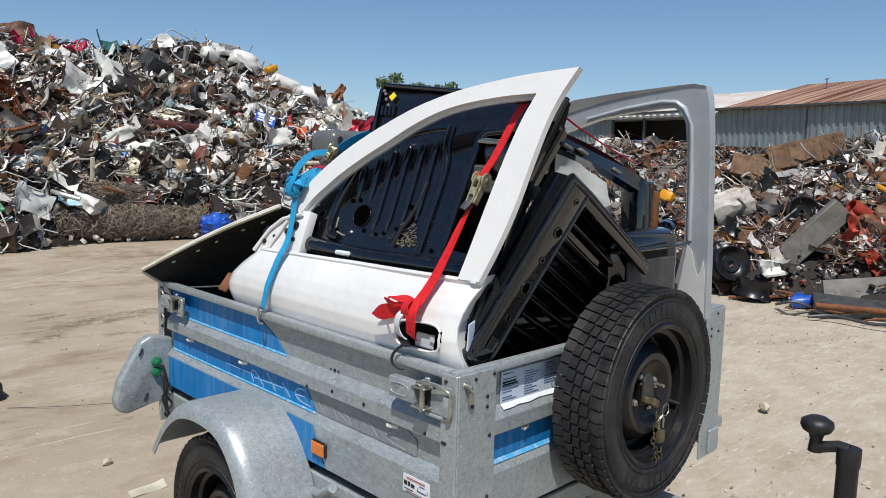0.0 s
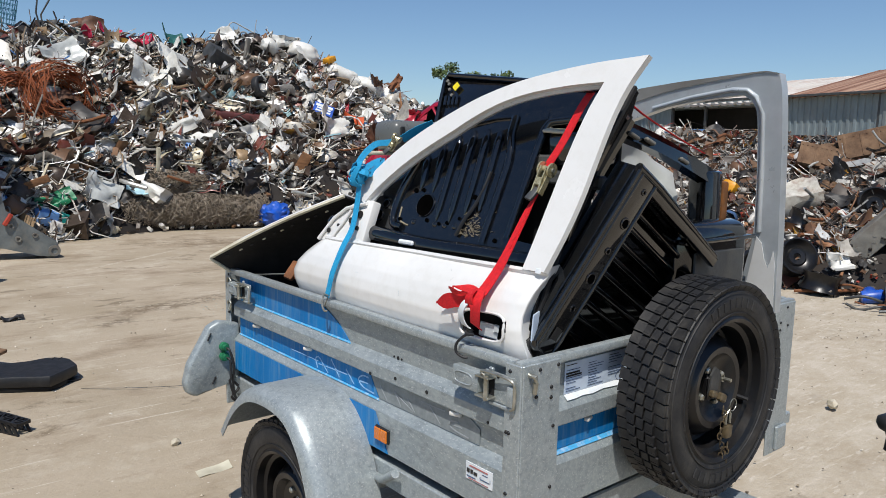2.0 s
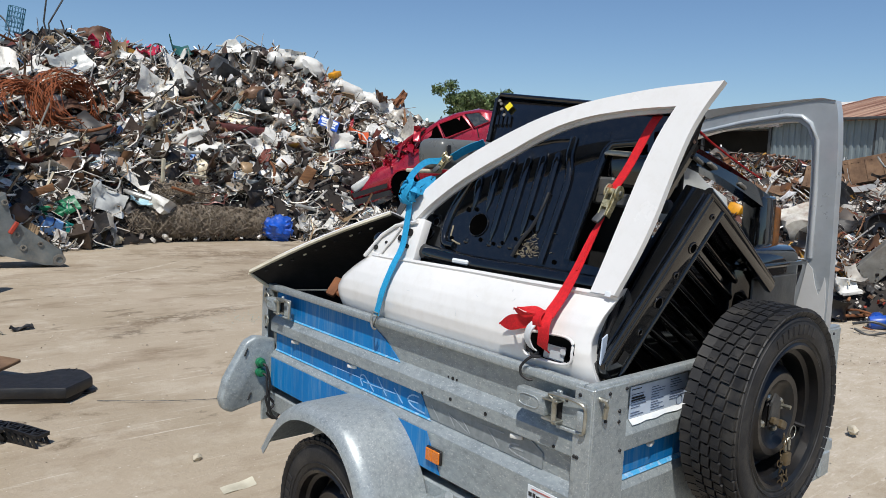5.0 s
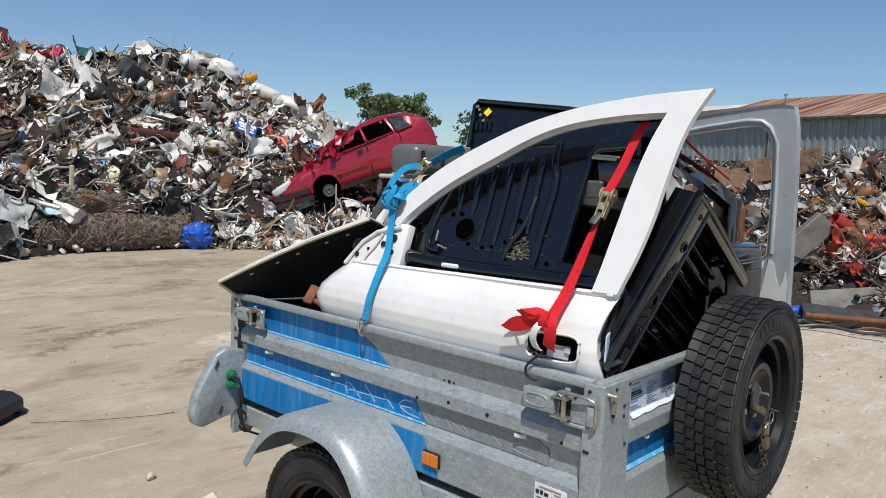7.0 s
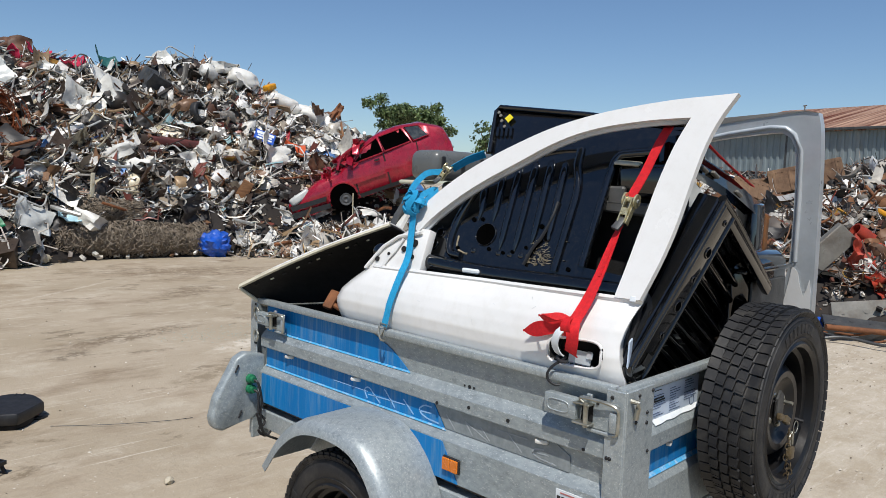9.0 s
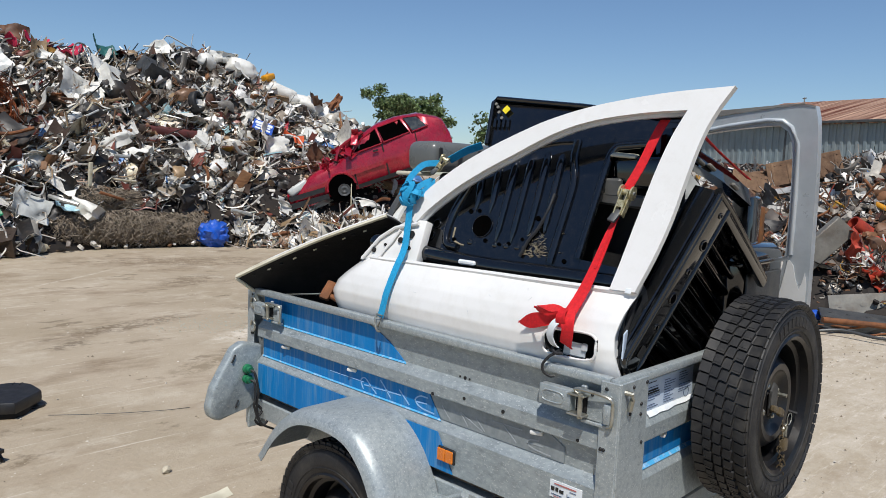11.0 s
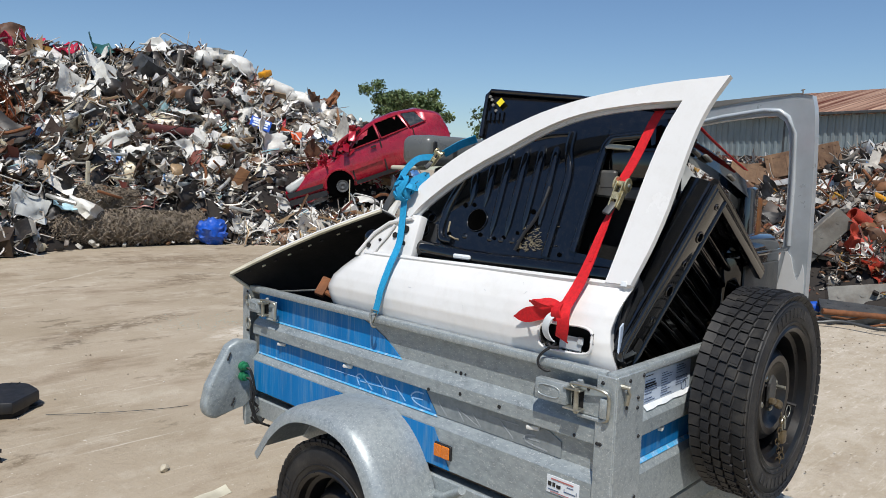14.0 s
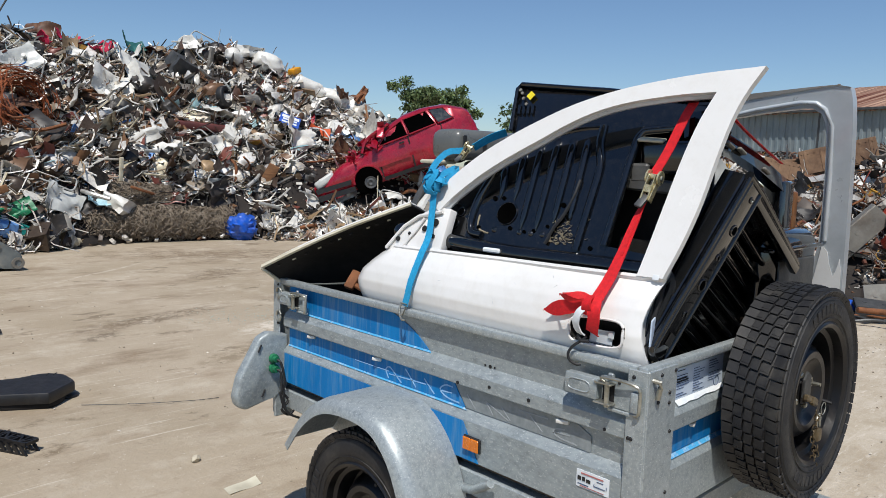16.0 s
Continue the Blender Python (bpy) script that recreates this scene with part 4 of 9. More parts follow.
# jockey wheel stand beside the drawbar
jockey = thing("jockey_stand", (0.778, -0.54, 0.0), "black crank handle and tube of the trailer's jockey wheel", "jockey wheel")
bm = B()
lathe(bm, [(0.0001, 0), (0.024, 0), (0.024, 0.40), (0.0265, 0.405), (0.0265, 0.42), (0.0001, 0.42)], Matrix.Translation((0.773, -0.552, 0.36)), 20)
part("tube", bm, BLACKM, jockey)
bm = B()
tube(bm, [(0.773, -0.552, 0.12), (0.773, -0.552, 0.37)], 0.018, 14)
part("inner_tube", bm, STEEL, jockey)
bm = B()
lathe(bm, [(0.02, -0.03), (0.08, -0.03), (0.09, -0.015), (0.09, 0.015), (0.08, 0.03), (0.02, 0.03)], Matrix.Translation((0.773, -0.552, 0.09)) @ pose(0, 0, 0, 0, 90, 0), 28)
part("caster", bm, RUBBER, jockey)
bm = B()
arm_a, arm_b = Vector((0.773, -0.552, 0.795)), Vector((0.768, -0.4785, 0.798))
tube(bm, [arm_a + Vector((0, 0, 0.008)), arm_a.lerp(arm_b, 0.3) + Vector((0, 0, 0.01)), arm_b - Vector((0, 0, 0.008))], 0.014, 10)
lathe(bm, [(0.0001, 0), (0.027, 0), (0.027, 0.03), (0.0001, 0.03)], Matrix.Translation((0.773, -0.552, 0.778)), 20)
part("crank_arm", bm, BLACKM, jockey)
bm = B()
lathe(bm, [(0.0001, -0.02), (0.017, -0.018), (0.014, 0.012), (0.018, 0.026), (0.032, 0.034), (0.038, 0.046), (0.036, 0.058), (0.022, 0.067), (0.0001, 0.069)], Matrix.Translation(arm_b), 24)
part("knob", bm, BLACKM, jockey, "", 60)
bm = B()
box(bm, 0.735, 0.78, -0.585, -0.54, 0.48, 0.54, 0.006)
part("clamp", bm, GALV, jockey)

# ---- the load ----
def dp(y, z, off=0.0):
    """A point of the leaning white door's plane."""
    return Vector((0.025 + 0.36 * (z - 1.0) + off, y, z))


DN = Vector((1, 0, -0.36)).normalized()
door = thing("white_car_door", (0.1, 0.5, 0.93), "white car door without glass, dented and scratched, leaning in the trailer", "car door")
outer = smooth_line([dp(y, z) for y, z in ((0.862, 1.318), (0.783, 1.397), (0.692, 1.466), (0.601, 1.518), (0.511, 1.560), (0.425, 1.595), (0.341, 1.620), (0.259, 1.638), (0.180, 1.650), (0.105, 1.659), (0.034, 1.665), (-0.035, 1.668), (-0.090, 1.671))], 4)
inner = smooth_line([dp(y, z) for y, z in ((0.800, 1.290), (0.756, 1.338), (0.669, 1.406), (0.580, 1.460), (0.492, 1.505), (0.410, 1.548), (0.329, 1.580), (0.248, 1.599), (0.170, 1.609), (0.094, 1.615), (0.011, 1.617))], 4)
bm = B()
band(bm, resample(outer, 30), resample(inner, 30), DN * 0.016)
bmesh.ops.bevel(bm, geom=[e for e in bm.edges if len(e.link_faces) == 2 and e.calc_face_angle(0) > 0.9], offset=0.004, segments=2, affect="EDGES", profile=0.5)
part("pillar", bm, WHITE, door, "curved white roof pillar of the door", 40)
bo = smooth_line([dp(y, z) for y, z in ((-0.090, 1.671), (-0.059, 1.611), (-0.039, 1.547), (-0.025, 1.456), (-0.014, 1.366), (0.005, 1.277), (0.031, 1.192))], 4)
bi = smooth_line([dp(y, z) for y, z in ((0.011, 1.617), (0.035, 1.554), (0.055, 1.468), (0.071, 1.361), (0.086, 1.256), (0.097, 1.190))], 4)
bm = B()
band(bm, resample(bo, 20), resample(bi, 20), DN * 0.016)
bmesh.ops.bevel(bm, geom=[e for e in bm.edges if len(e.link_faces) == 2 and e.calc_face_angle(0) > 0.9], offset=0.004, segments=2, affect="EDGES", profile=0.5)
part("rear_pillar", bm, WHITE, door, "", 40)
bm = B()
tube(bm, [p + DN * 0.020 for p in resample(inner, 26)] + [p + DN * 0.020 for p in resample(bi, 14)[1:]], 0.008, 6)
part("window_seal", bm, SILVER, door)


def lerp_rows(rows, s):
    for (a, va), (c, vc) in zip(rows, rows[1:]):
        if s <= c:
            return va + (vc - va) * (s - a) / (c - a)
    return rows[-1][1]


SKINX = [(0.9, 0.066), (0.99, 0.046), (1.03, 0.033), (1.06, 0.030), (1.09, 0.036), (1.12, 0.047), (1.145, 0.063), (1.165, 0.082), (1.18, 0.101), (1.21, 0.112)]
FRONT = [(0.9, 1.06), (1.014, 1.096), (1.049, 1.101), (1.088, 1.081), (1.149, 1.012), (1.21, 0.955)]
REAR = [(0.9, 0.03), (1.009, 0.033), (1.05, 0.042), (1.091, 0.048), (1.141, 0.041), (1.21, 0.03)]


def skin(u, v):
    sill = 1.187 - 0.017 * u ** 1.2
    z = 0.96 + (sill - 0.96) * v
    y = lerp_rows(REAR, z) * (1 - u) + lerp_rows(FRONT, z) * u
    bow = -0.012 * math.sin(math.pi * u) * (1 - v * 0.5)
    edge = 0.03 * max(0, (u - 0.93) / 0.07) ** 2 + 0.012 * max(0, (0.04 - u) / 0.04) ** 2
    return (lerp_rows(SKINX, z) + bow + edge + 0.003 * noise.noise((y * 5, z * 5, 2)), y, z)


HY, HZ = 0.154, 1.056
bm = B()
sheet(bm, skin, 120, 44, 0.004, (1, 0, -0.2))


def in_hole(c, grow=0.0):
    a, q = abs(c.y - HY) / (0.072 + grow), abs(c.z - HZ - 0.06 * (HY - c.y)) / (0.031 + grow)
    return a ** 4 + q ** 4 < 1 and c.x < 0.06


bmesh.ops.delete(bm, geom=[f for f in bm.faces if in_hole(f.calc_center_median())], context="FACES")
part("door_skin", bm, WHITE, door, "", 50)


def hole_line(grow, off):
    out = []
    for k in range(40):
        a = k * math.tau / 40
        c, s = math.cos(a), math.sin(a)
        y = HY + math.copysign(abs(c) ** 0.5, c) * (0.072 + grow)
        z = HZ + math.copysign(abs(s) ** 0.5, s) * (0.031 + grow) + 0.06 * (HY - y)
        out.append(Vector((lerp_rows(SKINX, z) - 0.0065 + off, y, z)))
    return out


bm = B()
tube(bm, hole_line(0.002, -0.001), 0.0034, 6, True)
lip = part("handle_lip", bm, WHITE, door)
bm = B()
rim_o = [bm.verts.new(p) for p in hole_line(0.004, 0.006)]
rim_i = [bm.verts.new(p) for p in hole_line(-0.002, 0.055)]
for k in range(40):
    bm.faces.new((rim_o[k], rim_o[(k + 1) % 40], rim_i[(k + 1) % 40], rim_i[k]))
bm.faces.new(rim_i)
part("handle_pocket", bm, DARKIN, door, "dark open pocket where the handle was")
bm = B()
slab(bm, pose(0.046, 0.150, 1.042, 0, 10, 0), 0.005, 0.062, 0.034, 0.003)
slab(bm, pose(0.042, 0.121, 1.052, 0, 10, 0), 0.005, 0.016, 0.020, 0.003)
part("handle_plate", bm, SILVER, lip)
# front corner where the mirror was
bm = B()
tri = [dp(y, z, 0.004) for y, z in ((1.005, 1.160), (0.967, 1.206), (0.896, 1.264), (0.830, 1.302), (0.755, 1.300), (0.752, 1.180))]
prism(bm, tri, DN * 0.03)
bmesh.ops.bevel(bm, geom=bm.edges[:], offset=0.004, segments=2, affect="EDGES", profile=0.5)
corner = part("mirror_corner", bm, WHITE, door, "scuffed white front corner with bolt holes")
for y, z, r in ((0.945, 1.195, 0.008), (0.83, 1.27, 0.007), (0.84, 1.235, 0.009), (0.80, 1.255, 0.012), (0.795, 1.215, 0.007), (0.90, 1.215, 0.005)):
    bm = B()
    q = dp(y, z, 0.002)
    lathe(bm, [(0.0001, 0), (r, 0), (r, 0.004), (0.0001, 0.004)], Matrix.Translation(q) @ (-DN).to_track_quat("Z", "Y").to_matrix().to_4x4(), 16)
    part("bolt_hole", bm, DARKIN, corner)
bm = B()
tube(bm, [dp(y, z, -0.002) for y, z in ((0.985, 1.165), (0.93, 1.235), (0.875, 1.27), (0.78, 1.29))], 0.006, 8)
tube(bm, [dp(y, z, -0.002) for y, z in ((0.91, 1.175), (0.895, 1.2), (0.87, 1.23), (0.85, 1.265))], 0.005, 8)
part("pressed_bead", bm, WHITE, corner)
# rear edge of the door
bm = B()
sheet(bm, lambda u, v: (lerp_rows(SKINX, 0.92 + 0.28 * v) + 0.012 + 0.075 * u, lerp_rows(REAR, 0.92 + 0.28 * v) + 0.004 + 0.022 * u, 0.92 + 0.28 * v), 6, 16, 0.004, (0, 1, 0))
edge = part("door_edge", bm, WHITE, door)
bm = B()
prism(bm, [(0.070, 0.040, 1.035), (0.098, 0.049, 1.04), (0.104, 0.050, 1.10), (0.077, 0.042, 1.095)], (0, -0.004, 0))
part("label", bm, PALEBLUE, edge)
bm = B()
tube(bm, [skin(u, 1.0) for u in [k / 20 for k in range(21)]], 0.008, 6)
part("sill_lip", bm, WHITE, door)
bm = B()
slab(bm, Matrix.Translation(dp(0.048, 1.192, 0.001)) @ pose(0, 0, 0, 0, 20, 0), 0.004, 0.016, 0.014, 0.0015)
part("grommet", bm, PAPER, door)
# light scuffs on the skin
rs = random.Random(8)
for k in range(8):
    u, v = rs.uniform(0.1, 0.92), rs.uniform(0.45, 0.9)
    p, q = Vector(skin(u, v)), Vector(skin(u + rs.uniform(0.003, 0.02), v + rs.uniform(-0.06, 0.06)))
    bm = B()
    tube(bm, [p - Vector((0.0001, 0, 0)), q - Vector((0.0001, 0, 0))], 0.0005, 4)
    part("scratch", bm, SILVER, door)


def lp(y, z, off=0.0):
    """A point of the black liner's plane."""
    return Vector((0.205 - 0.1 * (y - 0.6) + 0.41 * (z - 1.294) + off, y, z))


LN = Vector((-1, -0.1, 0.41)).normalized()
liner = thing("black_body_panel", (0.2, 0.5, 0.95), "glossy black ribbed body panel with holes, standing behind the white door", "car part")
bm = B()
prism(bm, [lp(y, z) for y, z in ((0.80, 1.10), (0.845, 1.30), (0.78, 1.42), (0.66, 1.53), (0.262, 1.570), (0.262, 1.10))], LN * -0.012)
part("panel", bm, BLACKP, liner)
bm = B()
prism(bm, [lp(y, z, 0.001) for y, z in ((0.262, 1.530), (0.262, 1.568), (0.03, 1.595), (0.03, 1.545))], LN * -0.014)
part("opening_frame", bm, BLACKP, liner)
bm = B()
prism(bm, [lp(y, z, 0.001) for y, z in ((0.262, 1.11), (0.262, 1.235), (0.03, 1.215), (0.03, 1.11))], LN * -0.014)
part("opening_frame", bm, BLACKP, liner)
for y, top, foot in ((0.648, 1.440, 1.345), (0.597, 1.474, 1.345), (0.547, 1.498, 1.268), (0.497, 1.512, 1.268), (0.448, 1.516, 1.290), (0.402, 1.512, 1.300)):
    bm = B()
    tube(bm, [lp(y - 0.012, foot - 0.012), lp(y - 0.011, foot + 0.02), lp(y - 0.002, top - 0.03), lp(y, top - 0.008), lp(y, top)], 0.011, 8, radii=[0.002, 0.010, 0.013, 0.010, 0.003])
    part("rib", bm, BLACKP, liner, "", 60)
bm = B()
tube(bm, smooth_line([lp(0.83, 1.225, -0.005), lp(0.79, 1.205, -0.008), lp(0.55, 1.190, -0.015), lp(0.30, 1.188, -0.012), lp(0.04, 1.185, -0.01)], 6), 0.026, 12)
part("lower_edge", bm, BLACKP, liner, "", 60)
bm = B()
tube(bm, smooth_line([lp(0.66, 1.228), lp(0.70, 1.235), lp(0.715, 1.27), lp(0.708, 1.34), lp(0.665, 1.45), lp(0.60, 1.505), lp(0.45, 1.540, 0.006), lp(0.38, 1.545, 0.010)], 6), 0.013, 10)
part("raised_border", bm, BLACKP, liner, "", 60)
bm = B()
tube(bm, smooth_line([lp(0.268, 1.235), lp(0.264, 1.35), lp(0.262, 1.47), lp(0.252, 1.525), lp(0.21, 1.537), lp(0.03, 1.55)], 6), 0.012, 10)
part("opening_border", bm, BLACKP, liner, "", 60)
bm = B()
tube(bm, smooth_line([lp(0.345, 1.215), lp(0.342, 1.36), lp(0.344, 1.44), lp(0.364, 1.50), lp(0.368, 1.55)], 6), 0.013, 8)
part("seam", bm, BLACKP, liner, "", 60)
# two near-black sheets added so that the opening looks shaded inside
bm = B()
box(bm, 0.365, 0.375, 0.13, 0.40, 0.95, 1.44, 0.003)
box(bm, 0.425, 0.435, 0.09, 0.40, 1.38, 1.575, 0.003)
part("backing", bm, DARKIN, liner, "dark sheets added behind the opening for its shade")
bm = B()
box(bm, 0.318, 0.42, 0.085, 0.250, 1.42, 1.512, 0.022, 3)
inner_box = part("inner_box", bm, BLACKP, liner, "", 60)
bm = B()
slab(bm, pose(0.325, 0.215, 1.511, 4, -14, 10), 0.03, 0.07, 0.008, 0.003)
part("pale_residue", bm, CREAM, inner_box)
for y, z, r in ((0.595, 1.296, 0.032), (0.570, 1.256, 0.006), (0.52, 1.25, 0.005), (0.652, 1.335, 0.007), (0.622, 1.338, 0.006), (0.49, 1.255, 0.005), (0.42, 1.33, 0.007), (0.395, 1.30, 0.009), (0.45, 1.27, 0.005), (0.68, 1.25, 0.006), (0.39, 1.402, 0.005), (0.305, 1.225, 0.006), (0.48, 1.205, 0.006), (0.76, 1.29, 0.012), (0.775, 1.255, 0.016)):
    bm = B()
    lathe(bm, [(0.0001, 0.0035), (r, 0.0035), (r * 1.02, 0.002), (0.0001, -0.002)], Matrix.Translation(lp(y, z)) @ LN.to_track_quat("Z", "Y").to_matrix().to_4x4(), 20)
    hole_ob = part("hole", bm, VOID, liner)
    if r > 0.008:
        bm = B()
        q = Matrix.Translation(lp(y, z, -0.002)) @ LN.to_track_quat("Z", "Y").to_matrix().to_4x4()
        tube(bm, [q @ Vector((r * 1.05 * math.cos(k * math.tau / 24), r * 1.05 * math.sin(k * math.tau / 24), 0)) for k in range(24)], 0.0022, 6, True)
        part("hole_lip", bm, BLACKP, hole_ob, "", 60)
for y in (0.622, 0.535, 0.497, 0.460):
    bm = B()
    lathe(bm, [(0.0001, 0.004), (0.005, 0.004), (0.009, 0.0), (0.0001, -0.002)], Matrix.Translation(lp(y, 1.248, -0.001)) @ LN.to_track_quat("Z", "Y").to_matrix().to_4x4(), 12)
    part("dimple", bm, BLACKP, liner, "", 60)
rg = random.Random(17)
bm = B()
for k in range(150):
    p = lp(rg.gauss(0.40, 0.022), 1.228 + abs(rg.gauss(0, 0.032)), -0.003)
    tube(bm, [p, p + Vector((0, rg.uniform(-0.012, 0.012), rg.uniform(-0.006, 0.006)))], 0.0009, 3)
tagged(part("chaff", bm, DULLTAN, liner, "dry chaff and dirt caught in the panel"), kind="stuff")
bm = B()
tube(bm, smooth_line([lp(0.438, 1.225, -0.008), lp(0.425, 1.27, -0.008), lp(0.408, 1.30, -0.008), lp(0.392, 1.35, -0.008), lp(0.388, 1.40, -0.006)], 5), 0.005, 6)
part("cable", bm, CABLE, liner)
bm = B()
slab(bm, Matrix.Translation(lp(0.575, 1.196, -0.045)) @ pose(0, 0, 0, 0, 0, 4), 0.012, 0.06, 0.014, 0.004)
part("paper_strip", bm, PAPER, liner, "white paper strip")
bm = B()
slab(bm, Matrix.Translation(lp(0.785, 1.318, -0.02)), 0.016, 0.03, 0.010, 0.004)
part("white_clip", bm, PAPER, liner)
bm = B()
tube(bm, smooth_line([lp(0.690, 1.285, 0.001), lp(0.684, 1.25, 0.001), lp(0.655, 1.238, 0.001), lp(0.64, 1.236, 0.001)], 4), 0.0035, 6)
part("sealant", bm, DULLTAN, liner, "smear of pale dried sealant")
bm = B()
slab(bm, Matrix.Translation((0.318, 0.175, 1.392)) @ pose(0, 0, 0, 3, 0, 0), 0.03, 0.25, 0.034, 0.006)
slab(bm, Matrix.Translation((0.312, 0.235, 1.425)), 0.02, 0.05, 0.05, 0.006)
part("cross_bar", bm, DKSTEEL, liner, "dull grey cross bar")
# lid with a yellow sticker
lid = thing("boot_liner_board", (0.3, 0.45, 0.95), "thin black plastic lid with a yellow sticker, standing upright", "car part")
bm = B()
prism(bm, [lp(y, z, 0.03) for y, z in ((0.715, 1.694), (0.728, 1.680), (0.695, 1.535), (0.64, 1.48), (0.64, 0.95), (0.36, 0.95), (0.36, 1.49), (0.05, 1.55), (0.05, 1.605), (0.10, 1.622), (0.40, 1.660))], LN * -0.02)
bmesh.ops.bevel(bm, geom=bm.edges[:], offset=0.006, segments=2, affect="EDGES", profile=0.5)
part("panel", bm, BLACKP, lid)
bm = B()
tube(bm, [lp(y, z, 0.024) for y, z in ((0.695, 1.54), (0.717, 1.670), (0.706, 1.684), (0.40, 1.652), (0.10, 1.613))], 0.007, 8)
part("raised_edge", bm, BLACKP, lid)
for k in range(4):
    bm = B()
    tube(bm, [lp(0.686 - 0.016 * k, 1.590, 0.026), lp(0.692 - 0.016 * k, 1.618, 0.026)], 0.0045, 6)
    part("rib", bm, BLACKP, lid)
bm = B()
prism(bm, [lp(y, z, 0.024) for y, z in ((0.675, 1.645), (0.662, 1.660), (0.645, 1.648), (0.658, 1.632))], LN * 0.002)
part("sticker", bm, YSTICK, lid, "yellow diamond sticker")
for y, z in ((0.705, 1.665), (0.695, 1.655), (0.685, 1.638), (0.668, 1.62)):
    bm = B()
    lathe(bm, [(0.0001, 0), (0.005, 0), (0.005, 0.004), (0.0001, 0.004)], Matrix.Translation(lp(y, z, 0.026)) @ LN.to_track_quat("Z", "Y").to_matrix().to_4x4(), 10)
    part("stud", bm, GREYST, lid)

# black ribbed tray leaning over the trailer's front
TA, TB, TV = Vector((0.301, -0.060, 1.424)), Vector((0.088, 0.034, 1.052)), Vector((0.695, -0.045, 1.180))
T1 = (TB - TA).normalized()
T2 = (TV - TA).normalized()
T3 = T1.cross(T2).normalized()
if T3.y < 0:
    T3 = -T3


def tp(a, c, d=0.0):
    return TA + T1 * a + T2 * c + T3 * d


tray = thing("black_ribbed_tray", tuple(tp(0.45, 0.2)), "black pressed steel tray with drilled edge, tilted in trailer", "car part")
bm = B()
prism(bm, [tp(-0.005, 0.0), tp(-0.005, 0.085), tp(0.47, 0.085), tp(0.47, 0.0)], T3 * 0.012)
prism(bm, [tp(-0.005, 0.0, 0.012), tp(0.47, 0.0, 0.012), tp(0.47, 0.012, 0.012), tp(-0.005, 0.012, 0.012)], T3 * 0.06)
bmesh.ops.bevel(bm, geom=[e for e in bm.edges if e.calc_length() > 0.2], offset=0.005, segments=2, affect="EDGES", profile=0.5)
tedge = part("drilled_edge", bm, BLACKP, tray)
for c, br in ((0.004, 0.006), (0.020, 0.005), (0.082, 0.006)):
    bm = B()
    tube(bm, [tp(0.0, c, 0.002), tp(0.465, c, 0.002)], br, 8)
    part("bead", bm, BLACKP, tedge, "", 60)
for a, r in ((0.115, 0.011), (0.265, 0.012), (0.03, 0.005), (0.19, 0.006), (0.345, 0.006)):
    bm = B()
    lathe(bm, [(0.0001, 0), (r, 0), (r, -0.004), (0.0001, -0.004)], Matrix.Translation(tp(a, 0.055, -0.002)) @ (-T3).to_track_quat("Z", "Y").to_matrix().to_4x4(), 20)
    part("hole", bm, VOID, tedge)
    bm = B()
    q = Matrix.Translation(tp(a, 0.055, -0.001)) @ (-T3).to_track_quat("Z", "Y").to_matrix().to_4x4()
    tube(bm, [q @ Vector((r * 1.12 * math.cos(k * math.tau / 20), r * 1.12 * math.sin(k * math.tau / 20), 0)) for k in range(20)], 0.0025, 6, True)
    part("hole_lip", bm, BLACKP, tedge, "", 60)
bm = B()
tube(bm, smooth_line([tp(0.455, 0.0, 0.01), tp(0.474, 0.02, 0.008), tp(0.476, 0.07, 0.012), tp(0.462, 0.11, 0.03)], 5), 0.016, 10)
part("corner_roll", bm, BLACKP, tedge, "", 60)
bm = B()
tube(bm, [tp(-0.004, 0.0, 0.006), tp(-0.008, 0.10, 0.006), tp(-0.004, 0.45, 0.01)], 0.011, 8)
part("top_roll", bm, BLACKP, tedge, "", 60)
bm = B()
prism(bm, [tp(0.40, 0.04, -0.002), tp(0.40, 0.062, -0.002), tp(0.43, 0.062, -0.002), tp(0.43, 0.04, -0.002)], T3 * -0.002)
part("slot", bm, DARKIN, tedge)
bm = B()
prism(bm, [tp(-0.005, 0.085), tp(-0.005, 0.46), tp(0.022, 0.46), tp(0.022, 0.085)], T3 * 0.02)
prism(bm, [tp(-0.005, 0.085, 0.02), tp(-0.005, 0.46, 0.02), tp(0.005, 0.46, 0.02), tp(0.005, 0.085, 0.02)], T3 * 0.06)
bmesh.ops.bevel(bm, geom=[e for e in bm.edges if e.calc_length() > 0.2], offset=0.004, segments=2, affect="EDGES", profile=0.5)
part("top_edge", bm, BLACKP, tray)
bm = B()
prism(bm, [tp(0.005, 0.085, 0.075), tp(0.005, 0.46, 0.075), tp(0.47, 0.46, 0.075), tp(0.47, 0.085, 0.075)], T3 * 0.006)
part("base", bm, BLACKP, tray)
for k in range(9):
    bm = B()
    tube(bm, [tp(0.05 + k * 0.042, 0.10, 0.07), tp(0.05 + k * 0.042, 0.13, 0.062), tp(0.05 + k * 0.042, 0.43, 0.062), tp(0.05 + k * 0.042, 0.45, 0.07)], 0.009, 8)
    part("rib", bm, BLACKP, tray, "", 60)

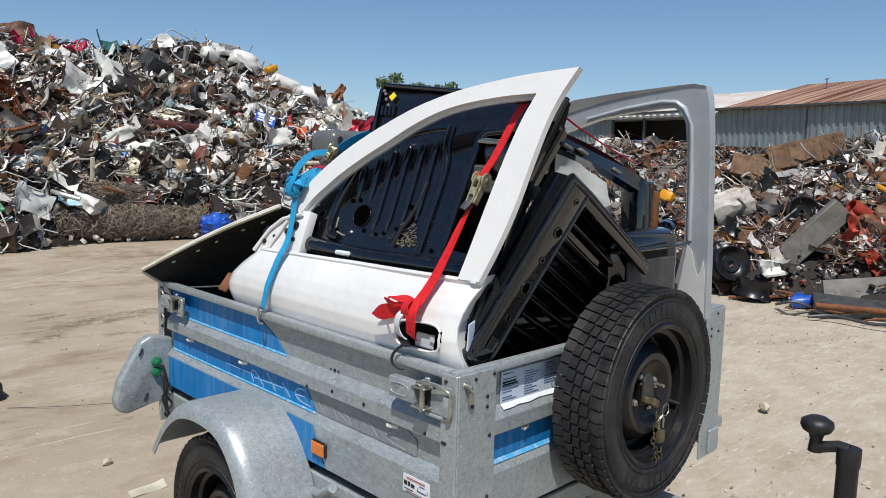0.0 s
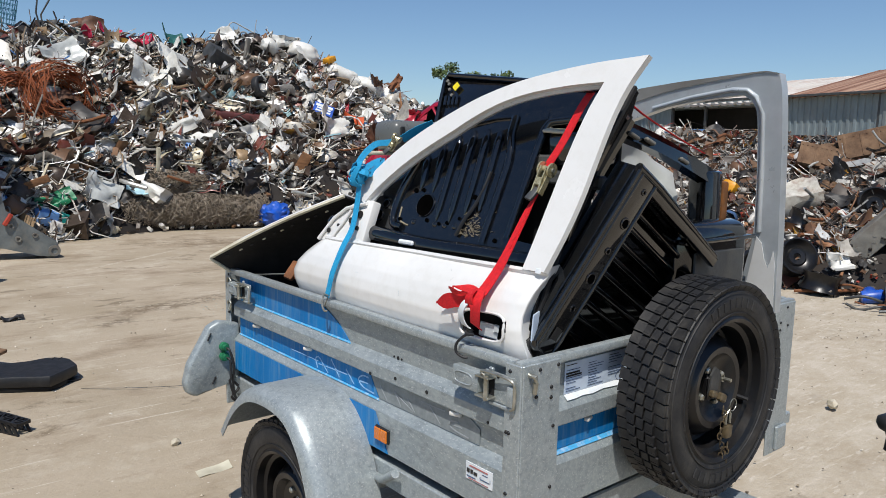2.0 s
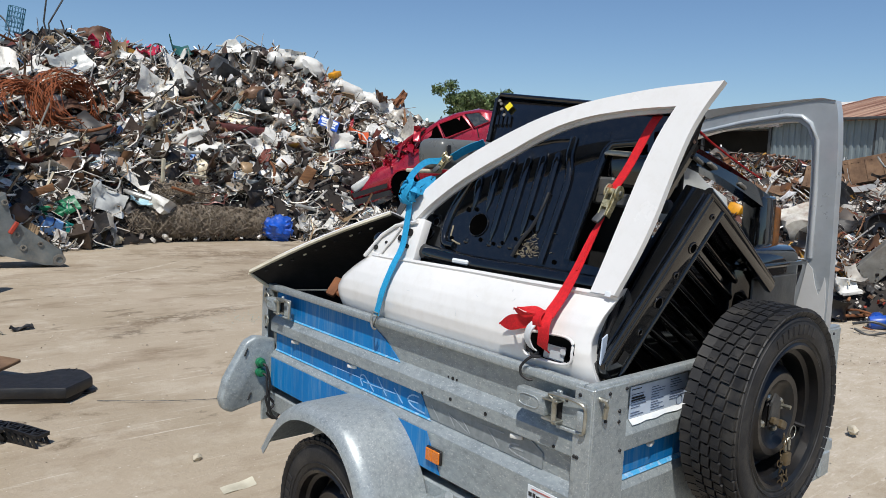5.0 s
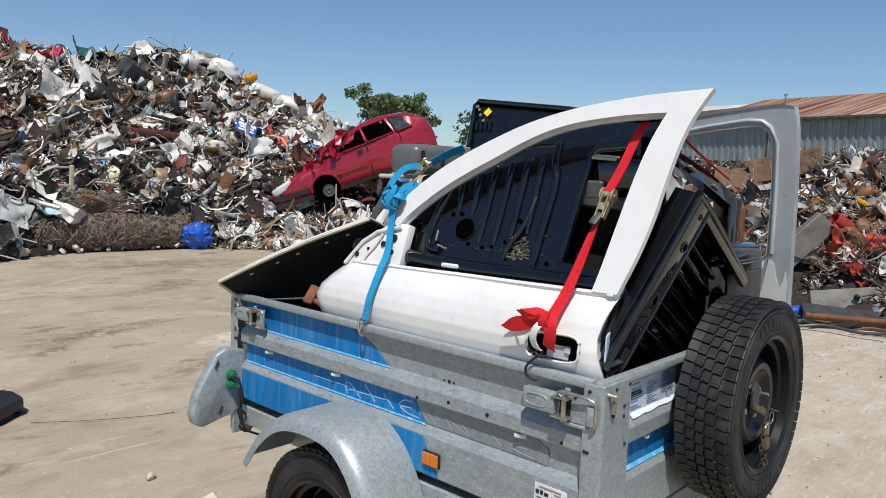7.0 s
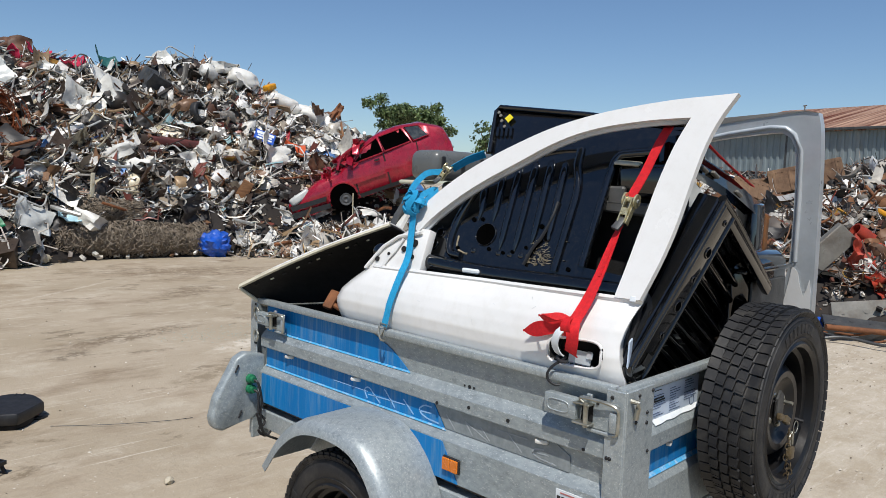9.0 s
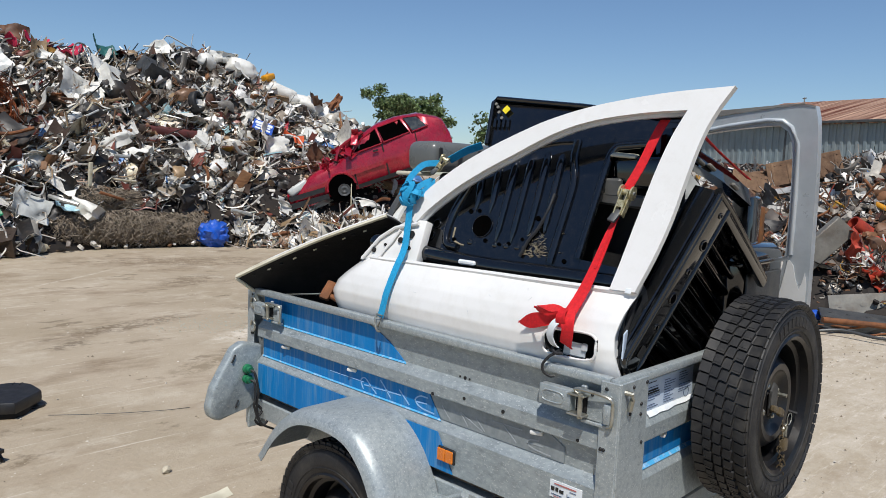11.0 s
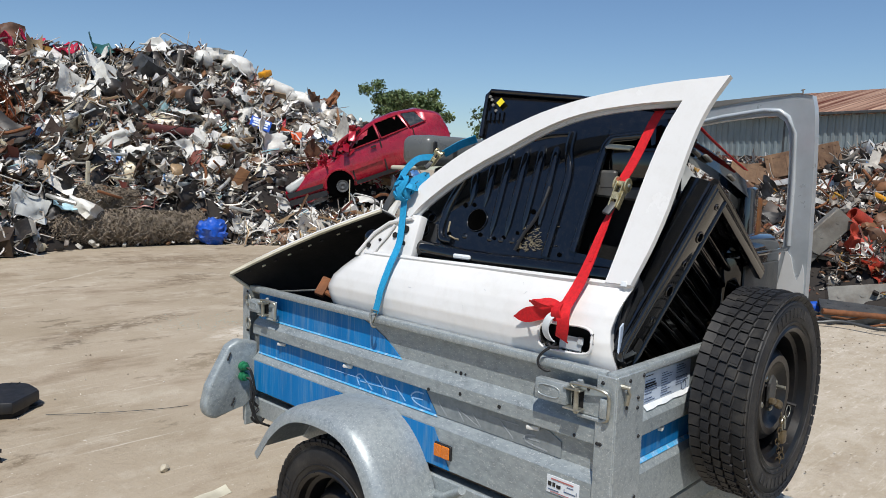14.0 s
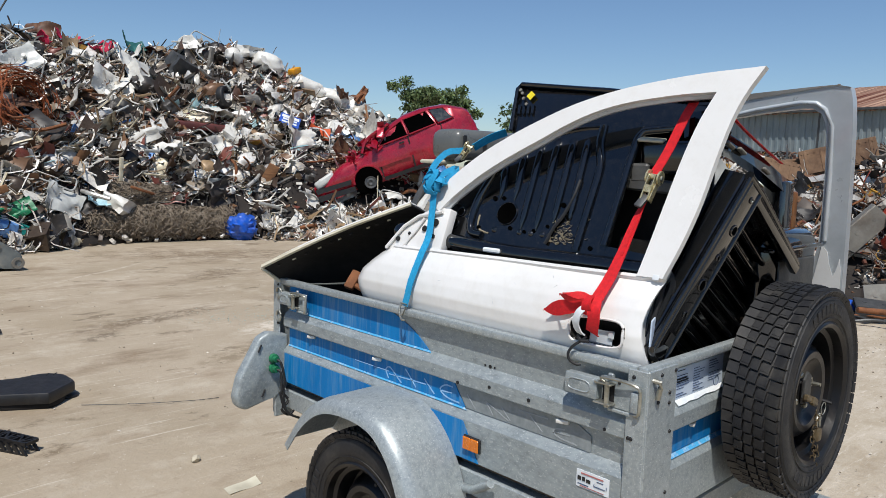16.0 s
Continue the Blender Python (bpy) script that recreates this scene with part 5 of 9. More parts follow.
# black window frame strips between the door and the tray
for a, c, e, w, nm in (((0.372, 0.030, 1.615), (0.215, 0.065, 1.33), (0.085, 0.075, 1.0), 0.045, "black_frame_strip"), ((0.40, 0.06, 1.55), (0.28, 0.10, 1.33), (0.15, 0.12, 1.0), 0.06, "black_frame_strip")):
    st = thing(nm, e, "long black painted car frame strip standing in the trailer", "car part", "frame strips")
    bm = B()
    ribbon(bm, smooth_line([a, c, e], 8), (0.9, 0.1, -0.3), w, 0.025)
    part("strip", bm, BLACKP, st)
    bm = B()
    ribbon(bm, [p + Vector((-0.006, -0.016, 0)) for p in smooth_line([a, c, e], 8)], (0.9, 0.1, -0.3), w * 0.25, 0.012)
    part("seal", bm, CABLE, st)

# tailgate frame behind, with its lamp
arch = thing("black_tailgate_frame", (0.8, 0.1, 0.95), "black curved tailgate frame with an amber lamp strip", "car part")
bm = B()
ribbon(bm, smooth_line([(0.30, 0.10, 1.54), (0.404, 0.085, 1.518), (0.567, 0.075, 1.478), (0.739, 0.07, 1.420), (0.845, 0.07, 1.385)], 6), (0, 0.2, 1), 0.046, 0.03)
bmesh.ops.bevel(bm, geom=[e for e in bm.edges if e.calc_face_angle(0) > 0.9], offset=0.008, segments=2, affect="EDGES", profile=0.5)
part("top_bar", bm, BLACKP, arch)
bm = B()
box(bm, 0.775, 0.865, 0.05, 0.11, 0.95, 1.415, 0.010, 2)
part("upright", bm, BLACKP, arch)
bm = B()
box(bm, 0.868, 0.900, 0.05, 0.105, 1.18, 1.385, 0.008, 2)
part("lamp", bm, AMBERDIRTY, arch, "dirty amber lamp strip")
for p in ((0.43, 1.502), (0.50, 1.490), (0.66, 1.442)):
    bm = B()
    slab(bm, pose(p[0], 0.055, p[1], 0, 20, 0), 0.04, 0.014, 0.010, 0.003)
    part("bracket", bm, GREYST, arch)
cloud = thing("plastic_liner", (0.57, 0.13, 1.0), "cloudy grey plastic wheel-arch liner", "car part")
bm = B()
sheet(bm, lambda u, v: (0.45 + 0.32 * u - 0.02 * v, 0.13 + 0.05 * math.sin(2.6 * u + v) + 0.02 * noise.noise((u * 4, v * 4, 3)), 1.505 - 0.10 * u * u - v * (0.14 + 0.05 * math.sin(3 * u)) + 0.01 * noise.noise((u * 6, v * 6, 0))), 16, 12, 0.004, (0, 1, 0))
part("sheet", bm, CLEARPL, cloud)
bm = B()
box(bm, 0.52, 0.60, 0.14, 0.20, 0.98, 1.40, 0.01)
part("stem", bm, BLACKM, cloud)
bin_ = thing("black_plastic_casing", (0.78, 0.15, 0.7), "black rounded plastic casing standing in the trailer", "car part")
bm = B()
box(bm, 0.62, 0.925, 0.045, 0.34, 0.66, 1.06, 0.02, 2)
box(bm, 0.60, 0.945, -0.005, 0.36, 1.012, 1.279, 0.045, 4)
part("body", bm, BLACKP, bin_, "", 60)
bm = B()
box(bm, 0.64, 0.90, -0.010, -0.004, 1.03, 1.20, 0.004)
part("plate", bm, DKSTEEL, bin_, "dull dark grey front plate")
bm = B()
box(bm, 0.59, 0.955, -0.015, 0.37, 1.222, 1.236, 0.006, 2)
part("ridge", bm, BLACKP, bin_)

# grey door frame on the far side
DX = 0.925
door2 = thing("grey_car_door", (DX, 0.3, 0.95), "bare grey steel car door frame with white skin, pale reflection painted below", "car door")


def d2(y, z, off=0.0):
    return Vector((DX + off + 0.15 * (1.7 - z), y, z))


to = smooth_line([d2(y, z) for y, z in ((0.962, 1.36), (0.745, 1.525), (0.467, 1.649), (0.316, 1.675), (0.128, 1.689), (-0.024, 1.697), (-0.056, 1.689))], 5)
ti = smooth_line([d2(y, z) for y, z in ((0.873, 1.345), (0.679, 1.485), (0.366, 1.589), (0.23, 1.617), (0.076, 1.633), (0.041, 1.631), (0.02, 1.615))], 5)
bm = B()
band(bm, resample(to, 30), resample(ti, 30), (0.035, 0, 0))
bmesh.ops.bevel(bm, geom=[e for e in bm.edges if len(e.link_faces) == 2 and e.calc_face_angle(0) > 0.9], offset=0.007, segments=3, affect="EDGES", profile=0.5)
part("roof_pillar", bm, SILVER, door2, "", 40)
# shade and brown reflections along the frame's top, as a coloured band
TOPSHADE = mat("shaded_brown_primer", rgb("999792"), rgb("847f78"), 5, 0.4, 0.2, 0.03, 40, rgb("6b4a3a"), 0.5, 6, coat=0.2)
bm = B()
band(bm, [p + Vector((-0.003, 0, 0)) for p in resample(to, 30)], [p.lerp(q, 0.42 * min(1.0, (29.2 - k) / 12)) + Vector((-0.003, 0, 0)) for k, (p, q) in enumerate(zip(resample(to, 30), resample(ti, 30)))], (0.004, 0, 0))
part("outer_flange", bm, TOPSHADE, door2, "outer flange coloured darker and browner for shade and reflections", 40)
po = smooth_line([d2(y, z) for y, z in ((-0.056, 1.689), (-0.064, 1.639), (-0.066, 1.5), (-0.059, 1.217), (-0.051, 0.996))], 5)
pi = smooth_line([d2(y, z) for y, z in ((0.02, 1.615), (0.007, 1.575), (0.006, 1.44), (0.017, 1.232), (0.046, 1.114), (0.06, 0.996))], 5)
bm = B()
band(bm, resample(po, 22), resample(pi, 22), (0.035, 0, 0))
bmesh.ops.bevel(bm, geom=[e for e in bm.edges if len(e.link_faces) == 2 and e.calc_face_angle(0) > 0.9], offset=0.007, segments=3, affect="EDGES", profile=0.5)
post2 = part("rear_pillar", bm, SILVER, door2, "", 40)
# whitish sunlit reflection low on the pillar, laid on as a white patch
bm = B()
prism(bm, [d2(y, z, -0.004) for y, z in ((-0.048, 0.998), (-0.052, 1.150), (-0.047, 1.185), (-0.038, 1.15), (-0.030, 1.13), (-0.020, 1.16), (-0.012, 1.205), (0.004, 1.225), (0.012, 1.185), (0.026, 1.12), (0.040, 1.060), (0.056, 0.998))], (-0.002, 0, 0))
part("reflection_patch", bm, WHITE, post2, "white patch standing for a sunlit reflection on the pillar")
bm = B()
tube(bm, [d2(y, z, -0.002) for y, z in ((0.351, 1.604), (0.21, 1.633), (0.08, 1.65), (0.035, 1.647), (0.009, 1.627), (-0.009, 1.579), (-0.009, 1.44), (-0.001, 1.238))], 0.007, 8)
part("pressed_bead", bm, SILVER, door2, "", 60)
bm = B()
prism(bm, [d2(y, z, 0.004) for y, z in ((0.03, 0.66), (1.12, 0.66), (1.12, 1.10), (0.975, 1.36), (0.884, 1.345), (0.80, 1.09), (0.09, 1.05), (0.03, 0.99))], (0.03, 0, 0.0))
part("door_skin", bm, WHITE, door2)

# bonnet tipped out over the tailgate
hood = thing("tipped_bonnet", (0.2, 1.2, 0.9), "car bonnet on edge, underside darkened for shade, pale chipped rim", "car part")


def hood_edge(u):
    return Vector((-0.070, 1.485, 1.047)).lerp(Vector((0.170, 0.975, 1.296)), u) + Vector((0, 0, 0.012)) * math.sin(math.pi * u)


def hood_face(u, v, off=0.0):
    w = 0.06 + 0.30 * min(1, u * 3.2) ** 0.7
    return hood_edge(u) + Vector((0.74, 0.10, -0.62)) * w * v + Vector((0.03, 0.03, 0.04)) * math.sin(math.pi * v) * min(1, 3 * u) + Vector((1, 1, 1)) * off


# the underside's shade is in its near-black colour
bm = B()
sheet(bm, lambda u, v: hood_face(u, v), 24, 10, 0.004, (0.5, 0.5, 0.6))
part("underside", bm, DARKIN, hood, "black underside, its shade put into the colour", 50)
bm = B()
sheet(bm, lambda u, v: hood_face(u, v * 1.02 - 0.02, 0.006), 24, 10, 0.006, (0.5, 0.5, 0.6))
part("outer_skin", bm, WHITE, hood, "", 50)
bm = B()
rr = random.Random(3)
ribbon(bm, [hood_edge(k / 24) + Vector((0.002, 0.002, 0.004)) for k in range(25)], (0.4, 0.35, 0.6), 0.013, 0.008)
part("rim", bm, CREAM, hood, "pale chipped paint rim")
bm = B()
tube(bm, smooth_line([hood_edge(0) , hood_face(0.03, 1.0), hood_face(0.1, 1.0), hood_face(0.2, 1.0)], 4), 0.006, 6)
part("front_rim", bm, CREAM, hood)
for k in range(10):
    bm = B()
    u = 0.1 + 0.08 * k + rr.uniform(-0.02, 0.02)
    tube(bm, [hood_face(u, 0.13, -0.004), hood_face(u + 0.02, 0.13, -0.004)], 0.003, 5)
    part("rubber_stop", bm, CREAM if k % 2 else CABLE, hood)

# smaller parts in the trailer
mirror = thing("black_wing_mirror", (0.17, 0.985, 1.19), "black plastic wing mirror shell", "car part")
bm = B()
bmesh.ops.create_uvsphere(bm, u_segments=20, v_segments=12, radius=1, matrix=Matrix.Translation((0.165, 0.985, 1.205)) @ pose(0, 0, 0, 0, 20, 20) @ Matrix.Diagonal((0.05, 0.045, 0.038, 1)))
part("shell", bm, BLACKP, mirror, "", 80)
bm = B()
box(bm, 0.15, 0.19, 0.96, 1.0, 0.95, 1.19, 0.01)
part("arm", bm, BLACKM, mirror)
bracket = thing("rusty_bracket", (0.07, 1.12, 0.98), "rust-brown forged steel bracket lying at the trailer's edge", "car part")
bm = B()
slab(bm, pose(0.085, 1.16, 1.035, 20, 35, 40), 0.022, 0.035, 0.07, 0.007, 2)
tube(bm, [(0.085, 1.15, 1.02), (0.10, 1.10, 1.0), (0.13, 1.05, 0.99)], 0.009, 8)
tube(bm, [(0.09, 1.15, 1.02), (0.12, 1.13, 0.99)], 0.008, 8)
part("arm", bm, RUST, bracket)
rods = thing("steel_rods", (0.12, 1.2, 1.0), "thin grey steel rods and a black spring in the trailer", "car part")
bm = B()
tube(bm, [(0.03, 1.34, 1.0), (0.11, 1.18, 1.02)], 0.003, 6)
part("rod", bm, STEEL, rods)
bm = B()
tube(bm, [(0.09, 1.14, 1.01), (0.16, 0.99, 1.10)], 0.003, 6)
part("rod", bm, STEEL, rods)
bm = B()
tube(bm, [(0.10 + 0.018 * math.cos(k * 0.8), 1.09 + 0.018 * math.sin(k * 0.8), 0.95 + k * 0.0022) for k in range(48)], 0.005, 6)
part("spring", bm, CABLE, rods)
tank = thing("grey_fuel_tank", (0.5, 1.13, 1.44), "scuffed dark grey plastic tank on top of the load", "car part")
bm = B()
box(bm, 0.36, 0.70, 0.96, 1.10, 1.447, 1.552, 0.032, 4)
part("body", bm, SMOKED, tank, "", 60)
bm = B()
box(bm, 0.325, 0.43, 1.03, 1.11, 1.432, 1.446, 0.006, 2)
part("flange", bm, CREAM, tank)
for k in range(3):
    bm = B()
    box(bm, 0.38 + k * 0.10, 0.40 + k * 0.10, 0.954, 0.96, 1.47, 1.53, 0.003)
    part("rib", bm, BLACKM, tank)
seat = thing("car_seat_frame", (0.6, 1.25, 0.63), "dark car seat frame buried under the load", "car part")
bm = B()
box(bm, 0.36, 0.88, 0.94, 1.40, 0.64, 0.97, 0.05, 3)
part("cushion", bm, BLACKM, seat)
bm = B()
box(bm, 0.48, 0.64, 0.98, 1.06, 0.93, 1.446, 0.02, 3)
part("backrest", bm, DKSTEEL, seat)
hinge = thing("white_hinge_arm", (0.3, 1.08, 1.0), "bent white steel hinge arm and dark bracket", "car part")
bm = B()
ribbon(bm, smooth_line([(0.24, 1.06, 1.02), (0.28, 1.08, 1.22), (0.36, 1.10, 1.33), (0.42, 1.06, 1.36), (0.47, 1.05, 1.31)], 5), (0.3, 1, 0.1), 0.05, 0.012)
part("arm", bm, WHITEP, hinge)
bm = B()
ribbon(bm, smooth_line([(0.30, 1.14, 1.0), (0.33, 1.13, 1.25), (0.38, 1.10, 1.38)], 5), (1, 0.3, 0.0), 0.07, 0.02)
part("bracket", bm, DKSTEEL, hinge)
inside = thing("black_bumper", (0.6, 0.6, 0.64), "black plastic bumper and trim filling the trailer", "car part")
bm = B()
sheet(bm, lambda u, v: (0.18 + 0.75 * v, 0.12 + 1.0 * u, 0.70 + 0.22 * math.sin(math.pi * v) + 0.05 * noise.noise((u * 5, v * 5, 1))), 20, 14, 0.01, (0, 0, -1))
part("shell", bm, BLACKM, inside)
bm = B()
rq = random.Random(5)
for k in range(26):
    slab(bm, pose(rq.uniform(0.2, 0.9), rq.uniform(0.08, 0.22), rq.uniform(0.85, 1.0), rq.uniform(0, 360), rq.uniform(0, 360), rq.uniform(0, 360)), rq.uniform(0.02, 0.05), rq.uniform(0.05, 0.14), 0.006, 0.002)
part("broken_trim", bm, BLACKP, inside)


# ---- straps ----
def loops(bm, centre, r, n, w, seed, squash=(1, 1, 1)):
    """A loose knot of webbing: several bent loops about one point."""
    rd = random.Random(seed)
    for k in range(n):
        q = pose(0, 0, 0, rd.uniform(0, 360), rd.uniform(0, 360), rd.uniform(0, 360))
        a0, span, s = rd.uniform(0, 6), rd.uniform(3, 5.5), rd.uniform(0.6, 1.1) * r
        pts, sides = [], []
        for i in range(12):
            a = a0 + span * i / 11
            p = q @ Vector((s * math.cos(a), s * 0.7 * math.sin(a), 0.3 * s * math.sin(2 * a)))
            pts.append(Vector(centre) + Vector((p.x * squash[0], p.y * squash[1], p.z * squash[2])))
            sides.append(tuple((q @ Vector((0.2 * math.sin(a), 0.2, 1)))))
        ribbon(bm, pts, sides, w, 0.0025)


blue = thing("blue_ratchet_strap", (-0.02, 0.79, 0.99), "blue ratchet strap knotted over the white door", "strap")
bm = B()
ribbon(bm, smooth_line([(0.000, 0.797, 1.016), (0.006, 0.792, 1.05), (0.014, 0.788, 1.09), (0.045, 0.785, 1.16), (0.085, 0.795, 1.215), (0.115, 0.815, 1.285), (0.130, 0.825, 1.345)], 5), (0.1, 1, 0.12), 0.026, 0.0025)
part("webbing", bm, CYAN, blue)
bm = B()
ribbon(bm, smooth_line([(0.130, 0.835, 1.35), (0.15, 0.86, 1.41), (0.20, 0.85, 1.465), (0.245, 0.82, 1.475)], 5), (-0.5, 0.4, 0.5), 0.019, 0.0025)
ribbon(bm, smooth_line([(0.27, 0.80, 1.485), (0.30, 0.76, 1.515), (0.33, 0.72, 1.535)], 4), (0.4, 0.3, -0.8), 0.026, 0.0025)
ribbon(bm, smooth_line([(0.125, 0.84, 1.36), (0.16, 0.80, 1.385), (0.19, 0.79, 1.42), (0.15, 0.81, 1.40), (0.12, 0.82, 1.36)], 5), (-0.45, 0.4, 0.4), 0.018, 0.0025)
part("free_end", bm, CYAN, blue)
for k in range(10):
    bm = B()
    loops(bm, (0.128, 0.825, 1.375), 0.036, 1, 0.018, 21 + 7 * k, (0.8, 1.3, 1.0))
    part("knot_loop", bm, CYAN, blue)
bm = B()
tube(bm, smooth_line([(0.000, 0.812, 1.022), (-0.006, 0.812, 1.008), (-0.010, 0.806, 0.990), (-0.008, 0.799, 0.976), (0.000, 0.795, 0.973)], 4), 0.003, 8)
tube(bm, [(0.000, 0.812, 1.022), (0.000, 0.786, 1.022), (-0.008, 0.797, 0.988)], 0.0035, 8)
part("hook", bm, STEEL, blue, "bright steel strap hook")


def ratchet(parent, c, d, side, s=1.0):
    """A ratchet buckle at c, its length along d."""
    d, side = Vector(d).normalized(), Vector(side)
    side = (side - d * side.dot(d)).normalized()
    nr = d.cross(side)
    q = Matrix((side, d, nr)).transposed().to_4x4()
    q.translation = Vector(c)
    bm = B()
    for e in (-1, 1):
        slab(bm, q @ pose(e * 0.0135 * s, -0.004 * s, 0), 0.003, 0.080 * s, 0.022 * s, 0.001)
        lathe(bm, [(0.0001, -0.0022), (0.021 * s, -0.0022), (0.021 * s, 0.0022), (0.0001, 0.0022)], q @ pose(e * 0.0175 * s, 0.030 * s, 0.004, 0, 90, 0), 18)
    tube(bm, [q @ Vector((-0.014 * s, -0.036 * s, 0)), q @ Vector((0.014 * s, -0.036 * s, 0))], 0.005 * s, 8)
    lathe(bm, [(0.0001, -0.012 * s), (0.010 * s, -0.012 * s), (0.010 * s, 0.012 * s), (0.0001, 0.012 * s)], q @ pose(0, 0.030 * s, 0.004, 0, 90, 0), 14)
    body = part("ratchet", bm, BRASSY, parent, "yellow-zinc ratchet buckle")
    for e in (-1, 1):
        bm = B()
        lathe(bm, [(0.0001, -0.002), (0.007 * s, -0.002), (0.006 * s, 0.003), (0.0001, 0.003)], q @ pose(e * 0.021 * s, 0.030 * s, 0.004, 0, 90 * e, 0), 8)
        part("bolt", bm, STEEL, body)
        bm = B()
        slab(bm, q @ pose(e * 0.010 * s, -0.006 * s, 0.014 * s, 8, 0, 0), 0.0028, 0.078 * s, 0.014 * s, 0.001)
        part("lever_arm", bm, BRASSY, body)
    bm = B()
    slab(bm, q @ pose(0, -0.012 * s, 0.017 * s, 8, 0, 0), 0.018 * s, 0.022 * s, 0.003, 0.001)
    part("lever", bm, BRASSY, body)
    bm = B()
    slab(bm, q @ pose(0.003, -0.050 * s, 0.010 * s, -14, 0, 8), 0.024 * s, 0.046 * s, 0.009, 0.003, 2)
    part("grip", bm, DKSTEEL, body)


ratchet(blue, (0.250, 0.815, 1.472), (0.25, -0.35, 0.6), (-0.4, 0.8, 0.3), 0.6)

red = thing("red_ratchet_strap", (0.05, 0.17, 0.99), "red ratchet strap tied through the white door's window", "strap")
bm = B()
ribbon(bm, smooth_line([(0.32, 0.095, 1.615), (0.285, 0.105, 1.565), (0.24, 0.12, 1.48), (0.20, 0.132, 1.42)], 5), (0.3, 1, 0.1), 0.030, 0.0025)
part("webbing", bm, RED, red)
lower = smooth_line([(0.187, 0.138, 1.372), (0.160, 0.139, 1.335), (0.134, 0.141, 1.293), (0.098, 0.144, 1.233), (0.068, 0.149, 1.184), (0.040, 0.154, 1.148), (0.014, 0.156, 1.122)], 5)
nl = len(lower) - 1
bm = B()
ribbon(bm, lower, [(0.3 + 0.5 * max(0.0, 1 - 4 * k / nl), 1 - 0.5 * max(0.0, 1 - 4 * k / nl), 0.1 + 0.3 * k / nl) for k in range(nl + 1)], [0.016 + 0.016 * min(1.0, 1.5 * k / nl) for k in range(nl + 1)], 0.0025)
part("webbing", bm, RED, red)
bm = B()
ribbon(bm, [p + Vector((-0.002, -0.004, 0)) for p in lower[2:16]], (0.5, 0.8, 0.4), 0.008, 0.004)
part("twisted_fold", bm, RED, red)


def bow_leaf(name, tip, root, top, low, bulge):
    """One loop of the bow: two skins of webbing that meet at the tip."""
    for front in (1, -1):
        bm = B()

        def face(u, v):
            y = root[0] + (tip[0] - root[0]) * u
            mid = root[1] + (tip[1] - root[1]) * u
            w = math.sin(math.pi * min(1.0, 0.14 + 0.86 * u)) ** 0.6
            z = mid + (top * v - low * (1 - v)) * w + 0.004 * math.sin(7 * u + 3 * v)
            x = 0.014 - bulge * front * math.sin(math.pi * u) * (0.6 + 0.4 * v) - 0.006 * front - 0.012 * u
            return (x, y, z)
        sheet(bm, face, 16, 6, 0.0022, (1, 0, 0))
        part(name, bm, RED, red, "", 60)


bow_leaf("bow_loop", (0.284, 1.090), (0.150, 1.128), 0.017, 0.017, 0.015)
bow_leaf("bow_fold", (0.240, 1.134), (0.150, 1.132), 0.006, 0.004, 0.026)
bm = B()
ribbon(bm, smooth_line([(0.010, 0.150, 1.140), (-0.010, 0.138, 1.118), (-0.014, 0.134, 1.095), (-0.006, 0.142, 1.066), (0.004, 0.146, 1.058)], 5), (0.1, 1, 0.25), 0.034, 0.0025)
part("bow_end", bm, RED, red)
bm = B()
ribbon(bm, smooth_line([(0.004, 0.160, 1.142), (-0.014, 0.156, 1.128), (-0.012, 0.154, 1.110), (0.006, 0.156, 1.100)], 5), (0.1, 1, -0.3), 0.026, 0.003)
part("bow_knot", bm, RED, red)
bm = B()
ribbon(bm, smooth_line([(0.000, 0.156, 1.124), (-0.015, 0.172, 1.106), (-0.014, 0.182, 1.080), (-0.004, 0.180, 1.058), (0.008, 0.176, 1.048)], 5), (0.1, 1, 0.1), 0.019, 0.003)
part("tail", bm, PAPER, red, "white sewn strap end")
bm = B()
tube(bm, smooth_line([(0.010, 0.166, 1.046), (0.004, 0.174, 1.036), (-0.004, 0.188, 1.024), (-0.010, 0.200, 1.006), (-0.010, 0.198, 0.988), (-0.002, 0.184, 0.978), (0.006, 0.176, 0.978)], 5), 0.0034, 8)
tube(bm, smooth_line([(0.004, 0.186, 1.046), (-0.002, 0.172, 1.036), (0.002, 0.154, 1.038)], 4), 0.004, 8)
part("hook", bm, CABLE, red, "black coated strap hook")
bm = B()
ribbon(bm, smooth_line([(0.36, 0.05, 1.598), (0.45, 0.045, 1.555), (0.60, 0.045, 1.505), (0.745, 0.05, 1.465)], 4), (0.1, 0.9, 0.3), 0.014, 0.0025)
part("webbing", bm, RED, red)
ratchet(red, (0.186, 0.128, 1.392), (0.33, -0.06, 0.6), (-0.1, 1, 0.1), 0.85)
bm = B()
box(bm, 0.30, 0.385, 0.05, 0.12, 1.600, 1.614, 0.004)
tagged(part("anchor_bar", bm, BLACKP, liner))

